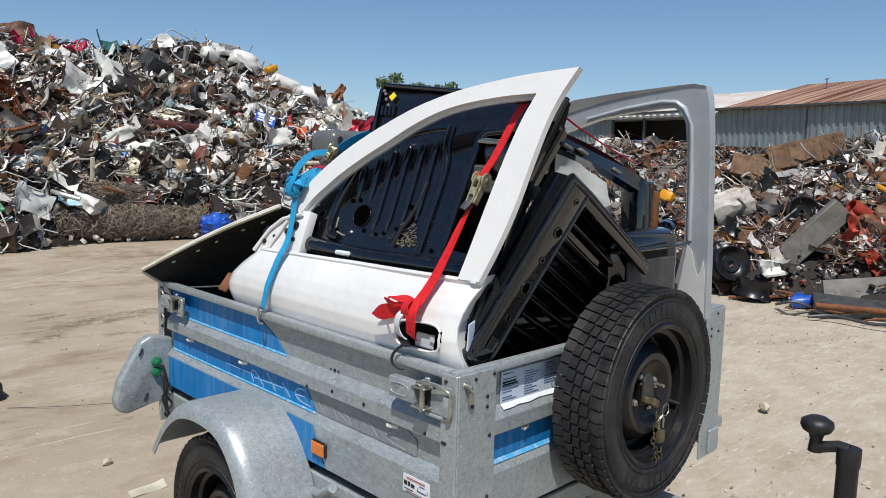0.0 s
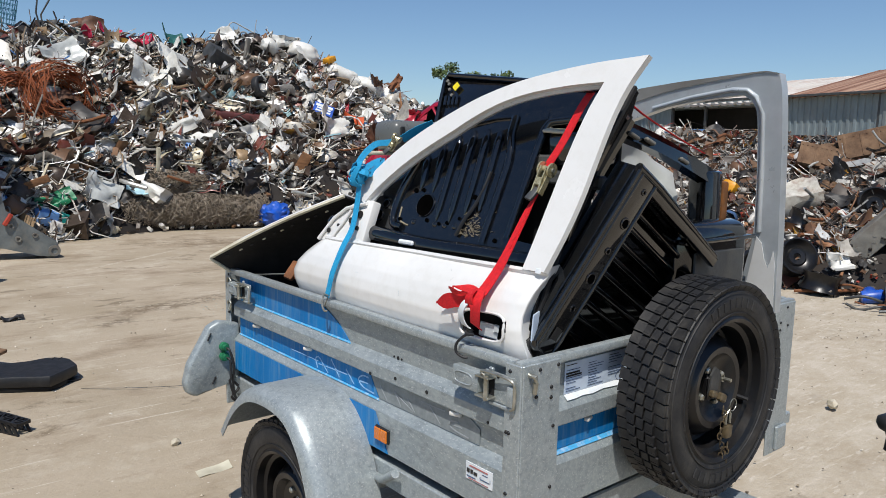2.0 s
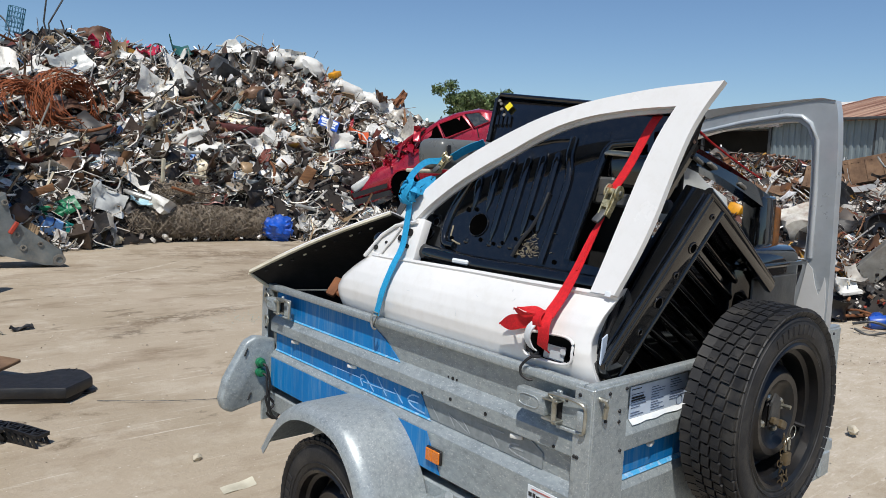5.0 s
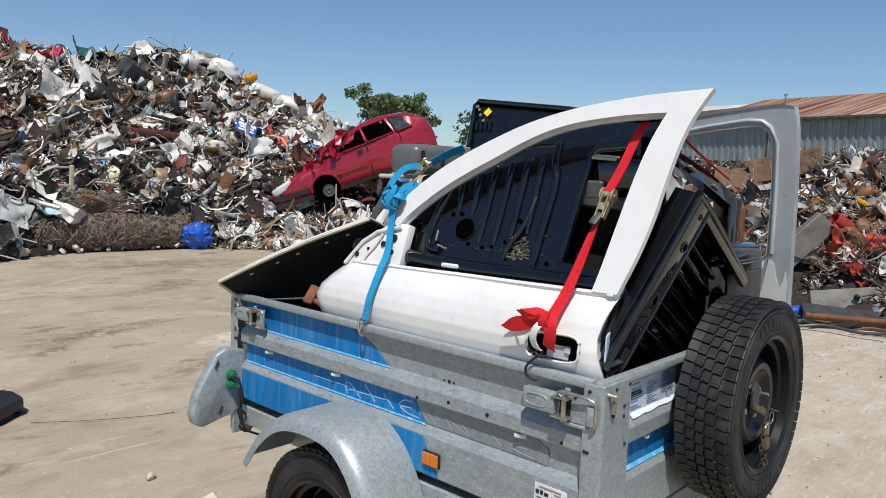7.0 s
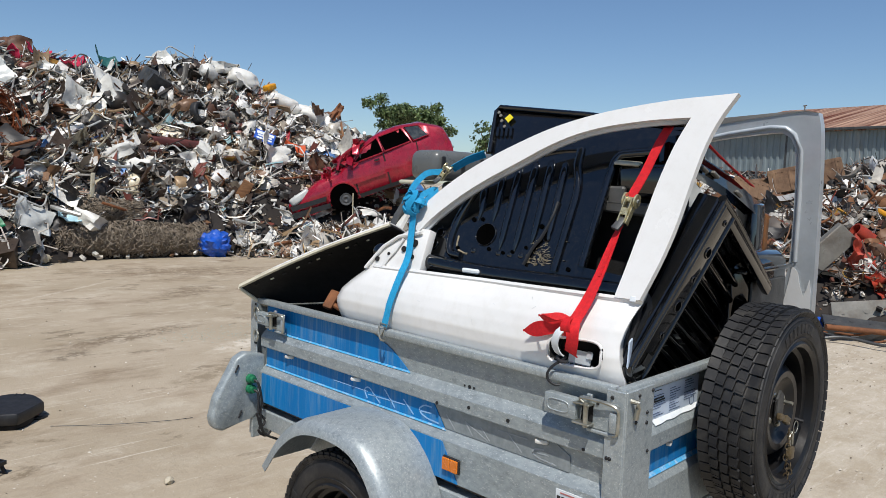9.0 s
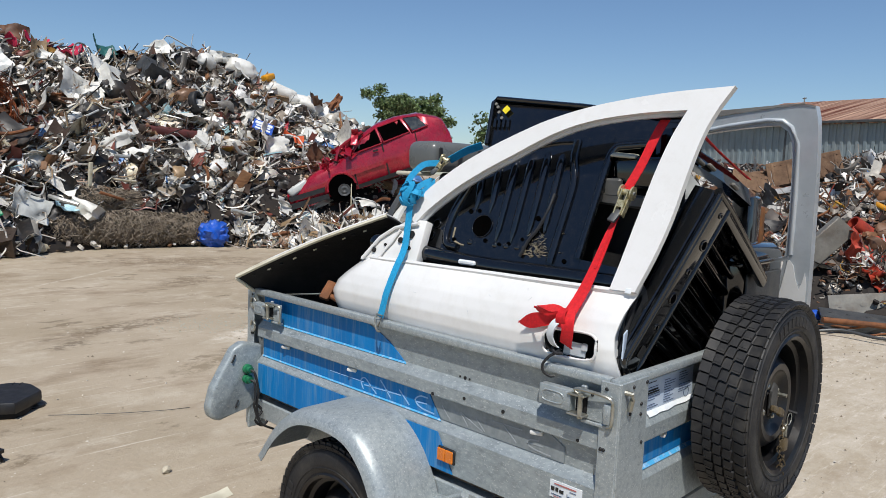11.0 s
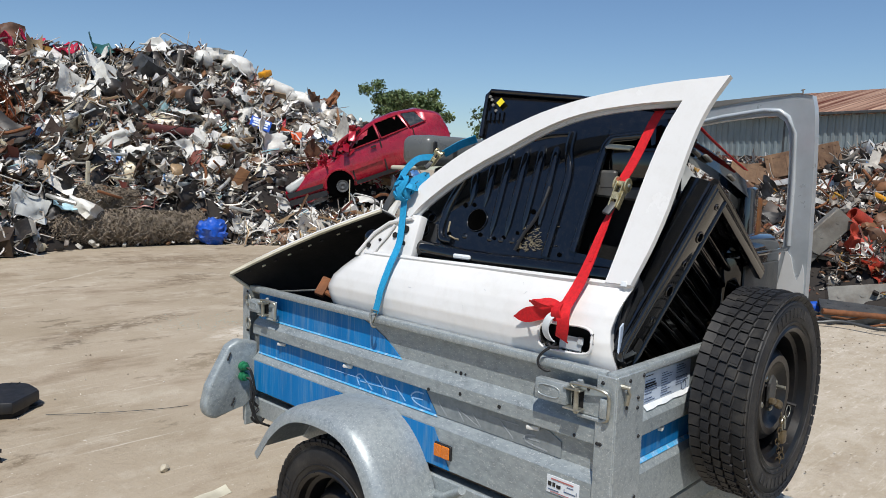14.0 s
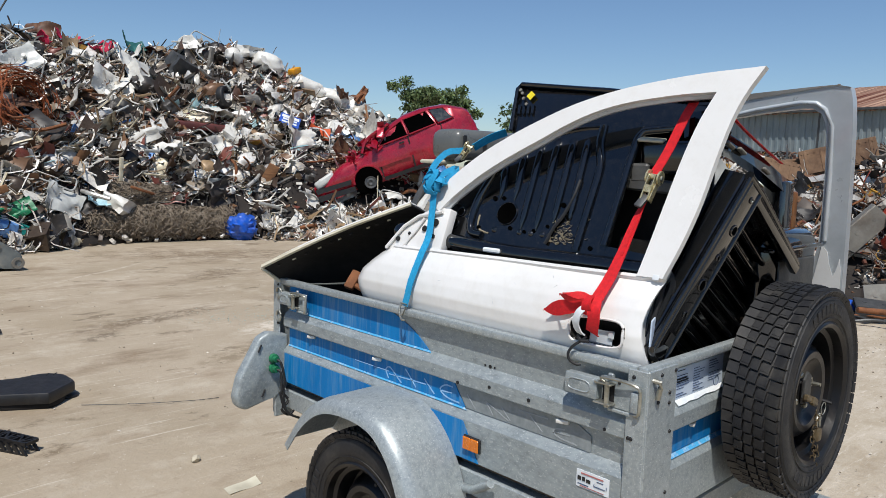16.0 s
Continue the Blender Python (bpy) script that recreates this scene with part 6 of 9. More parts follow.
# ---- scrap heaps ----
HC = (-1.2, -1.0)
FOOT = [(-30, 11.0), (0, 11.6), (10, 11.7), (14, 12.2), (20, 13.0), (28, 13.5), (32, 13.4), (36, 12.9), (42, 12.2), (50, 11.6), (58, 10.2), (65.8, 9.2), (68.3, 8.8), (72, 9.1), (75.3, 8.7), (90, 8.8), (120, 9.5)]
CREST = [(-30, 16.5), (38, 16.5), (45, 17.0), (52, 15.0), (57, 12.9), (65, 12.4), (75, 12.2), (120, 12.4)]
RISE = [(-30, 2.4), (-8, 3.0), (5, 3.2), (8.5, 3.3), (12, 3.6), (14, 3.6), (16, 3.55), (19.7, 3.45), (24, 3.6), (26.5, 3.7), (29, 3.5), (31, 3.2), (34, 2.85), (36, 2.65), (38, 2.45), (41, 2.0), (43, 1.2), (47, 1.0), (52, 1.4), (57, 1.9), (62, 1.75), (65.6, 1.5), (71, 1.8), (75, 1.95), (90, 2.1), (120, 2.0)]
BULGE = [(-30, 0.72), (31, 0.72), (34, 1.35), (46, 1.35), (52, 0.72), (120, 0.72)]


def table(rows, s):
    for (a, va), (c, vc) in zip(rows, rows[1:]):
        if s <= c:
            return va + (vc - va) * max(0.0, (s - a) / (c - a))
    return rows[-1][1]


def heap_z(x, y):
    """Height of the scrap heap's core above the yard."""
    dx, dy = x - HC[0], y - HC[1]
    r, a = math.hypot(dx, dy), math.degrees(math.atan2(dx, dy))
    if a < -30 or a > 120:
        return -0.3
    f, c = table(FOOT, a), table(CREST, a)
    t = (r - f) / (c - f)
    if t <= 0:
        return -0.3 * min(1, -t * 4)
    if t <= 1:
        return table(RISE, a) * t ** table(BULGE, a)
    return table(RISE, a) * max(0.0, 1 - max(0.0, r - c - 1.5) / 4)


def polar(a, r):
    return HC[0] + r * math.sin(radians(a)), HC[1] + r * math.cos(radians(a))


angles = [-30 + 1.25 * i for i in range(121)]
steps = [-0.08, 0.0, 0.04, 0.1, 0.18, 0.28, 0.38, 0.5, 0.62, 0.75, 0.88, 1.0, 1.15, 1.35, 1.7, 2.2]
hv, hf = [], []
for a in angles:
    f, c = table(FOOT, a), table(CREST, a)
    for s in steps:
        x, y = polar(a, f + (c - f) * s)
        hv.append((x, y, heap_z(x, y) - 0.05 + 0.10 * noise.noise((x * 1.3, y * 1.3, 5)) * (1 if s > 0.05 else 0)))
K = len(steps)
hf = [(i * K + j, (i + 1) * K + j, (i + 1) * K + j + 1, i * K + j + 1) for i in range(len(angles) - 1) for j in range(K - 1)]
# dark brown surface that shows between the heap's loose pieces
bulk("scrap_heap_core", hv, hf, COREBROWN, "dark brown core surface under the scrap heap's pieces", "scrap heap", "structure")

RNG = np.random.default_rng(11)


def turn_lying(n):
    """Turns for pieces that mostly lie along the slope."""
    def about(ax, ang):
        ax = ax / np.linalg.norm(ax, axis=1)[:, None]
        k = np.zeros((n, 3, 3))
        k[:, 0, 1], k[:, 0, 2], k[:, 1, 0], k[:, 1, 2], k[:, 2, 0], k[:, 2, 1] = -ax[:, 2], ax[:, 1], ax[:, 2], -ax[:, 0], -ax[:, 1], ax[:, 0]
        return np.eye(3)[None] + np.sin(ang)[:, None, None] * k + (1 - np.cos(ang))[:, None, None] * (k @ k)
    spin = about(np.tile([0.0, 0, 1], (n, 1)), RNG.uniform(0, math.tau, n))
    slope = about(np.tile([1.0, -0.8, 0], (n, 1)), np.full(n, 0.55))
    tilt = about(RNG.normal(size=(n, 3)), RNG.normal(0, 0.42, n))
    return tilt @ slope @ spin


def turn_random(n):
    q = RNG.normal(size=(n, 4))
    q /= np.linalg.norm(q, axis=1)[:, None]
    w, x, y, z = q.T
    return np.stack([np.stack([1 - 2 * (y * y + z * z), 2 * (x * y - w * z), 2 * (x * z + w * y)], 1), np.stack([2 * (x * y + w * z), 1 - 2 * (x * x + z * z), 2 * (y * z - w * x)], 1), np.stack([2 * (x * z - w * y), 2 * (y * z + w * x), 1 - 2 * (x * x + y * y)], 1)], 1)


# places kept free of loose pieces: the wire rolls, the car, single things
CLEAR = [(2.4 + 0.3 * k, 11.30 - 0.035 * k, 0.36) for k in range(9)] + [(2.6 + 0.3 * k, 10.8, 0.4) for k in range(8)] + [(3.1, 11.65, 0.22), (3.6, 11.6, 0.22)] + [(6.95 + 0.45 * k, 11.0 - 0.39 * k, 0.62) for k in range(6)] + [(5.0, 10.9, 0.45), (6.0, 10.9, 0.4), (4.34, 13.3, 0.3), (2.02, 12.7, 0.55), (1.3, 12.7, 0.5), (5.53, 12.4, 0.25), (6.6, 11.7, 0.35), (4.87, 12.1, 0.3), (9.9, 2.9, 0.45), (9.45, 3.6, 0.4), (8.4, 3.2, 0.4), (7.4, 2.8, 0.3), (7.1, 2.3, 0.35), (7.7, 2.0, 0.3), (7.3, 1.4, 0.45), (7.3, 1.9, 0.3)]


def places(n, hi, a0, a1, t0=-0.03, t1=0.97, sink=0.0):
    """Random places on the heap's slope between two bearings."""
    out = []
    while len(out) < n:
        a, t = RNG.uniform(a0, a1), RNG.uniform(t0, t1)
        f, c = table(FOOT, a), table(CREST, a)
        x, y = polar(a, f + (c - f) * t)
        if hi > 0.13 and any((x - cx) ** 2 + (y - cy) ** 2 < cr * cr for cx, cy, cr in CLEAR):
            continue
        out.append((x, y, max(0.03, heap_z(x, y)) + RNG.uniform(-0.06, 0.09) + sink))
    return np.array(out)


def shapes(kind, n, lo, hi):
    """Vertices of n random pieces of a kind, about the origin, and the faces of one."""
    L_ = np.exp(RNG.uniform(np.log(lo), np.log(hi), n))
    if kind == "sheet":
        gu, gv_ = 5, 4
        u, v = np.meshgrid(np.linspace(-0.5, 0.5, gu + 1), np.linspace(-0.5, 0.5, gv_ + 1), indexing="ij")
        u, v = u.ravel(), v.ravel()
        k = len(u)
        wdt = L_ * RNG.uniform(0.25, 0.9, n)
        x = u[None] * L_[:, None] * (1 + RNG.uniform(-0.09, 0.09, (n, k))) * (1 + RNG.uniform(-0.4, 0.4, n)[:, None] * v[None])
        y = v[None] * wdt[:, None] * (1 + RNG.uniform(-0.10, 0.10, (n, k))) + RNG.uniform(-0.25, 0.25, n)[:, None] * u[None] * L_[:, None]
        fold = RNG.uniform(-1.1, 1.1, n)[:, None] * np.maximum(0, u[None] - RNG.uniform(-0.3, 0.3, n)[:, None])
        z = (RNG.uniform(-1.3, 1.3, n)[:, None] * u[None] ** 2 + RNG.uniform(-1.2, 1.2, n)[:, None] * v[None] ** 2 + RNG.uniform(-0.6, 0.6, n)[:, None] * u[None] * v[None] + fold + RNG.uniform(0.02, 0.09, n)[:, None] * np.sin(9 * u[None] + RNG.uniform(0, 6, n)[:, None]) + RNG.normal(0, 0.022, (n, k))) * L_[:, None]
        top = np.stack([x, y, z], 2)
        low = top - np.array([0, 0, 0.006])
        vs = np.concatenate([top, low], 1)
        fs = []
        q = gv_ + 1
        for i in range(gu):
            for j in range(gv_):
                a = i * q + j
                fs.append((a, a + q, a + q + 1, a + 1))
                fs.append((k + a, k + a + 1, k + a + q + 1, k + a + q))
        ring = [i * q for i in range(gu + 1)] + [gu * q + j for j in range(1, q)] + [i * q + gv_ for i in range(gu - 1, -1, -1)] + [j for j in range(gv_ - 1, 0, -1)]
        for a, c in zip(ring, ring[1:] + ring[:1]):
            fs.append((c, a, k + a, k + c))
        return vs, fs
    if kind == "tube":
        m, s = 6, 5
        t = np.linspace(-0.5, 0.5, m)
        b1, b2, b3 = RNG.uniform(-1, 1, (3, n)) * np.where(RNG.uniform(size=n) < 0.4, 2.0, 0.7)
        kink = RNG.uniform(-0.35, 0.35, n)[:, None] * np.maximum(0, t[None] - RNG.uniform(-0.2, 0.4, n)[:, None])
        cx = t[None] * L_[:, None]
        cy = (b1[:, None] * t[None] ** 2 + b2[:, None] * t[None] ** 3 + kink * 2) * L_[:, None]
        cz = (b3[:, None] * t[None] ** 2) * L_[:, None]
        r = np.clip(L_ * RNG.uniform(0.008, 0.032, n), 0.004, 0.032)
        a = np.arange(s) * math.tau / s
        ring = np.stack([np.zeros(s), np.cos(a), np.sin(a)], 1)
        vs = np.stack([cx, cy, cz], 2)[:, :, None, :] + ring[None, None] * r[:, None, None, None]
        vs = vs.reshape(n, m * s, 3)
        fs = [(i * s + j, i * s + (j + 1) % s, (i + 1) * s + (j + 1) % s, (i + 1) * s + j) for i in range(m - 1) for j in range(s)]
        return vs, fs + [tuple(range(s))[::-1], tuple((m - 1) * s + j for j in range(s))]
    if kind == "block":
        c = np.array([(x, y, z) for x in (-0.5, 0.5) for y in (-0.5, 0.5) for z in (-0.5, 0.5)])
        d = np.stack([L_, L_ * RNG.uniform(0.3, 0.9, n), L_ * RNG.uniform(0.08, 0.6, n)], 1)
        vs = c[None] * d[:, None] * (1 + RNG.uniform(-0.3, 0.3, (n, 8, 3)))
        return vs, [(0, 1, 3, 2), (4, 6, 7, 5), (0, 4, 5, 1), (2, 3, 7, 6), (0, 2, 6, 4), (1, 5, 7, 3)]
    if kind == "hoop":
        m, s = 14, 3
        a = np.arange(m) * math.tau / m
        rad = L_ * 0.5
        wob = 1 + RNG.normal(0, 0.10, (n, m))
        ctr = np.stack([np.cos(a)[None] * wob, np.sin(a)[None] * wob * RNG.uniform(0.5, 1, n)[:, None], RNG.normal(0, 0.12, (n, m))], 2) * rad[:, None, None]
        b = np.arange(s) * math.tau / s
        off = np.cos(b)[None, :, None] * np.stack([np.cos(a), np.sin(a), 0 * a], 1)[:, None] + np.sin(b)[None, :, None] * np.array([0, 0, 1.0])
        r = np.clip(L_ * 0.02, 0.005, 0.014)
        vs = (ctr[:, :, None, :] + off[None] * r[:, None, None, None]).reshape(n, m * s, 3)
        return vs, [(i * s + j, ((i + 1) % m) * s + j, ((i + 1) % m) * s + (j + 1) % s, i * s + (j + 1) % s) for i in range(m) for j in range(s)]
    # crumpled half-open shell
    g = 5
    u, v = np.meshgrid(np.linspace(0, math.pi, g + 1), np.linspace(0, math.pi * 1.1, g), indexing="ij")
    u, v = u.ravel(), v.ravel()
    k = len(u)
    d = np.stack([L_ * 0.5, L_ * RNG.uniform(0.2, 0.5, n), L_ * RNG.uniform(0.15, 0.45, n)], 1)
    p = np.stack([np.cos(u), np.sin(u) * np.cos(v), np.sin(u) * np.sin(v)], 1)
    vs = p[None] * d[:, None] * (1 + RNG.normal(0, 0.16, (n, k, 1)))
    return vs, [(i * g + j, (i + 1) * g + j, (i + 1) * g + j + 1, i * g + j + 1) for i in range(g) for j in range(g - 1)]


def scatter(name, kind, n, lo, hi, area, mt, label):
    vs, fs = shapes(kind, n, lo, hi)
    pos = places(n, hi, *area)
    vs = np.einsum("nij,nkj->nki", np.where((RNG.uniform(size=n) < 0.22)[:, None, None], turn_random(n), turn_lying(n)), vs) + pos[:, None]
    low = vs[:, :, 2].min(1)
    lift = np.where(low < 0.005, 0.005 - low, 0)
    vs[:, :, 2] += lift[:, None]
    k = vs.shape[1]
    fa = np.array([f + (f[-1],) * (5 - len(f)) if len(f) < 4 else f for f in fs if len(f) == 4])
    allf = (fa[None] + (np.arange(n) * k)[:, None, None]).reshape(-1, 4)
    faces = allf.tolist()
    for f in fs:
        if len(f) != 4:
            faces += (np.array(f)[None] + (np.arange(n) * k)[:, None]).tolist()
    return bulk(name, vs.reshape(-1, 3).tolist(), faces, mt, label, "scrap", soft=kind != "block")


LEFT, RIGHT = (-26, 52), (50, 100)
scatter("scrap_sheets", "sheet", 4600, 0.09, 0.52, LEFT, JUNK, "heap of torn and bent sheet metal in white, grey and brown")
scatter("scrap_tubes", "tube", 11000, 0.16, 0.85, LEFT, JUNK, "tangle of bent pipes, rods and frames in the heap")
scatter("scrap_blocks", "block", 2200, 0.07, 0.42, LEFT, JUNK, "boxes, castings and broken appliances in the heap")
scatter("scrap_shells", "shell", 3600, 0.09, 0.5, LEFT, JUNK, "crumpled casings and tubs in the heap")
scatter("scrap_rods", "tube", 600, 0.5, 1.1, (-26, 52, -0.03, 0.86), JUNK, "long thin pipes and rods sticking out of the heap")
scatter("scrap_hoops", "hoop", 1300, 0.2, 0.75, LEFT, JUNK, "wire loops and bare cycle wheels in the heap")
scatter("scrap_crumbs", "block", 6000, 0.03, 0.12, LEFT, JUNK, "small broken bits of scrap in the heap")
PALES = mat("pale_scrap", rgb("cccccc"), None, 16, 0.4, 0.2, 0.2, 22, rgb("55483a"), 0.3, 9, islands=[(6, rgb("eeece7")), (5, rgb("cfceca")), (4, rgb("aaa8a4")), (2, rgb("8a8378")), (1, rgb("c3b79c"))])
scatter("pale_strips", "tube", 3600, 0.12, 0.6, LEFT, PALES, "pale strips, thin pipes and trim in the heap")
scatter("pale_foot_sheets", "sheet", 900, 0.08, 0.36, (2, 47, -0.03, 0.36), PALES, "white and grey broken sheets at the heap's foot")
scatter("pale_foot_tubes", "tube", 1600, 0.15, 0.6, (2, 47, -0.03, 0.45), PALES, "pale bent pipes at the heap's foot")
DARKS = mat("dark_scrap", rgb("333333"), None, 16, 0.45, 0.1, 0.3, 22, rgb("4a3a2c"), 0.3, 9, islands=[(6, rgb("1d1c1c")), (5, rgb("2e2b29")), (4, rgb("453b33")), (2, rgb("6a655e")), (2, rgb("5a3a2a"))])
BROWNS = mat("brown_scrap", rgb("664433"), None, 16, 0.7, 0.0, 0.3, 22, rgb("33261d"), 0.3, 9, islands=[(5, rgb("5e432f")), (4, rgb("7a5a40")), (4, rgb("3f2e23")), (2, rgb("94775a")), (2, rgb("2a2320")), (1, rgb("6f3a30"))])
scatter("dark_castings", "shell", 330, 0.12, 0.45, (21, 30, 0.55, 1.0), DARKS, "dark car parts, castings and rubber in the heap")
scatter("dark_bars", "tube", 420, 0.2, 0.7, (20, 31, 0.5, 1.0), DARKS, "dark bars and hoses in the heap")
scatter("dark_top_castings", "shell", 420, 0.10, 0.45, (-8, 16, 0.45, 1.0), DARKS, "dark castings and cable high on the heap")
scatter("dark_top_bars", "tube", 800, 0.2, 0.7, (-8, 16, 0.4, 1.0), DARKS, "dark bars and wire high on the heap")
scatter("brown_boards", "sheet", 330, 0.12, 0.5, (10, 33, 0.15, 0.6), BROWNS, "brown boards and rusted sheets in the heap")
scatter("brown_bars", "tube", 550, 0.2, 0.9, (2, 38, 0.1, 0.7), BROWNS, "brown bars, laths and rusted rods in the heap")
scatter("dark_tangle", "tube", 2200, 0.15, 0.6, (-6, 44, 0.03, 0.95), DARKS, "dark hoses, cables and bars in the heap")
scatter("dark_crumbs", "block", 1100, 0.05, 0.2, (-4, 42, 0.05, 0.95), DARKS, "dark broken bits in the heap")
scatter("pale_shells", "shell", 130, 0.15, 0.5, (30, 39, 0.55, 1.0), PALES, "pale plastic cans and foam in the heap")
scatter("rusty_sheets", "sheet", 3000, 0.05, 0.28, RIGHT, JUNKR, "rusty torn sheet metal in the far pile")
scatter("rusty_tubes", "tube", 6000, 0.10, 0.55, RIGHT, JUNKR, "rusty pipes, cables and rods in the far pile")
scatter("rusty_blocks", "block", 2000, 0.04, 0.20, RIGHT, JUNKR, "rusty castings, engine parts and boxes in the far pile")
scatter("rusty_shells", "shell", 1100, 0.08, 0.36, RIGHT, JUNKR, "crumpled rusty casings in the far pile")
scatter("rusty_hoops", "hoop", 520, 0.15, 0.5, RIGHT, JUNKR, "loops of cable and rusty rings in the far pile")
scatter("pale_tangle", "tube", 1200, 0.12, 0.5, (52, 100, 0.0, 1.0), PALES, "silvery wire, strips and thin pipes in the far pile")
scatter("pale_scraps", "sheet", 500, 0.08, 0.32, (52, 100, 0.0, 1.0), PALES, "pale torn sheets in the far pile")
scatter("rusty_crumbs", "block", 4000, 0.02, 0.08, RIGHT, JUNKR, "small rusty bits in the far pile")
scatter("rusty_foot_tubes", "tube", 1500, 0.10, 0.5, (52, 100, -0.02, 0.22), JUNKR, "rusty rods and pipes at the far pile's foot")
scatter("rusty_foot_sheets", "sheet", 700, 0.06, 0.3, (52, 100, -0.02, 0.22), JUNKR, "rusty torn sheets at the far pile's foot")


# single things on the heaps
def prop(name, mt, fn, at, turn, label, category, group="", angle=40):
    """One thing of scrap: fn fills a mesh about the origin, then it is set at a place and turned."""
    bm = B()
    fn(bm)
    bmesh.ops.transform(bm, matrix=pose(*at, *turn), verts=bm.verts[:])
    ob = thing(name, at, label, category, group)
    pb = part("body", bm, mt, ob, "", angle)
    if "coil" in name or "roll" in name:
        tagged(pb, kind="stuff")
    return ob


def bent(lx, ly, k, seed, th=0.008):
    def fn(bm):
        sheet(bm, lambda u, v: ((u - 0.5) * lx, (v - 0.5) * ly * (1 + 0.2 * noise.noise((u * 2, v * 2, seed))), k * (u - 0.5) ** 2 * lx + 0.16 * lx * noise.noise((u * 2.5, v * 2.5, seed + 7)) + 0.06 * lx * noise.noise((u * 7, v * 6, seed + 3))), 14, 10, th, (0, 0, -1))
    return fn


def crate(x, y, z, b=0.02):
    return lambda bm: slab(bm, Matrix(), x, y, z, b, 2)


def dented(x, y, z, seed):
    """A casing with pushed-in faces and bent edges."""
    def fn(bm):
        bmesh.ops.create_cube(bm, size=1.0)
        bmesh.ops.subdivide_edges(bm, edges=bm.edges[:], cuts=5, use_grid_fill=True)
        for v in bm.verts:
            p = v.co * 2.2 + Vector((seed, seed * 0.7, 0))
            d = Vector((noise.noise(p), noise.noise(p + Vector((9, 0, 0))), noise.noise(p + Vector((0, 9, 0)))))
            v.co = v.co * (1 - 0.10 * abs(noise.noise(p * 1.7))) + d * 0.14
            v.co = Vector((v.co.x * x, v.co.y * y, v.co.z * z))
    return fn


def lumpy(l, r, seed):
    """A stuffed, tied bag or a squashed can, longer than wide."""
    def fn(bm):
        bmesh.ops.create_uvsphere(bm, u_segments=26, v_segments=18, radius=1)
        for v in bm.verts:
            n_ = v.co.normalized()
            d = 1 + 0.22 * noise.noise(n_ * 1.8 + Vector((seed, 0, 0))) + 0.12 * abs(noise.noise(n_ * 4 + Vector((0, seed, 0))))
            sq = math.copysign(abs(n_.z) ** 0.7, n_.z)
            v.co = Vector((sq * l * 0.5 * d, n_.x * r * d, n_.y * r * d))
    return fn


def pipe(l, r):
    return lambda bm: lathe(bm, [(r * 0.82, -l / 2), (r, -l / 2), (r * 1.02, -l * 0.2), (r * 0.97, l * 0.1), (r, l / 2), (r * 0.82, l / 2)], pose(0, 0, 0, 0, 90, 0), 20)


def ring(r, w):
    return lambda bm: lathe(bm, tyre_profile(r, r * 0.58, w), Matrix(), 36)


def crumpled(r):
    def fn(bm):
        bmesh.ops.create_icosphere(bm, subdivisions=4, radius=r)
        for v in bm.verts:
            n_ = v.co.normalized()
            d = 1 + 0.26 * noise.noise(n_ * 1.6) + 0.30 * abs(noise.noise(n_ * 3.2 + Vector((3, 1, 2)))) + 0.12 * abs(noise.noise(n_ * 7))
            v.co = Vector((v.co.x * d * 1.05, v.co.y * d, max(-0.21, v.co.z * d * 0.85)))
    return fn


prop("white_cabinet", WHITEP, dented(0.6, 0.52, 0.26, 4), (4.34, 13.40, 2.85), (62, 10, 35), "white enamelled appliance lying on the scrap heap", "appliance")
prop("bent_white_sheet", WHITEP, bent(0.7, 0.5, 0.1, 1), (4.15, 13.55, 3.15), (60, 25, 30), "white steel appliance panel on the scrap heap", "panel", "white panels")
prop("bent_white_sheet", WHITEP, bent(0.75, 0.4, 0.5, 2), (5.11, 11.77, 1.65), (58, -15, 20), "white bent sheet on the scrap heap", "panel", "white panels")
prop("bent_white_sheet", WHITEP, bent(0.8, 0.6, 0.6, 3), (3.66, 13.25, 2.65), (65, 20, 10), "white curved sheet on the scrap heap", "panel", "white panels")
prop("bent_white_sheet", WHITEP, bent(0.6, 0.25, 0.9, 4), (4.72, 11.30, 0.92), (70, 10, 25), "white curved sheet low on the scrap heap", "panel", "white panels")
prop("bent_white_sheet", CLEARPL, bent(0.6, 0.45, 0.3, 5), (2.21, 11.20, 0.70), (60, 30, 10), "grey bent sheet low on the scrap heap", "panel", "white panels")
prop("bent_white_sheet", WHITEP, bent(0.6, 0.5, 0.4, 6), (1.13, 13.85, 2.72), (60, -20, 5), "white dented sheet on the scrap heap", "panel", "white panels")
prop("bent_white_sheet", CLEARPL, bent(0.7, 0.5, 0.8, 9), (2.29, 13.7, 2.95), (50, -20, 15), "pale blue torn sheet on the scrap heap", "panel", "white panels")
prop("discarded_car_wheel", RUBBER, ring(0.21, 0.15), (5.53, 12.52, 2.58), (78, 0, 30), "black tyre lying in the scrap heap", "tyre")
prop("pale_post", GREYST, crate(0.10, 0.06, 0.95, 0.008), (5.55, 13.2, 3.1), (8, 4, 20), "grey steel post standing in the scrap heap", "post")
prop("white_post", CREAM, crate(0.06, 0.04, 0.75, 0.006), (3.22, 11.62, 1.0), (10, -3, 10), "cream slat standing in the scrap heap", "post")
prop("white_drum", WHITEP, lumpy(0.62, 0.21, 1), (6.80, 13.1, 3.38), (0, 15, -20), "dirty white plastic drum on the heap's crest", "drum", "white drums")
prop("white_drum", WHITEP, lumpy(0.80, 0.16, 2), (7.55, 12.75, 2.98), (0, 22, -32), "white stuffed plastic bag on the heap's crest", "drum", "white drums")
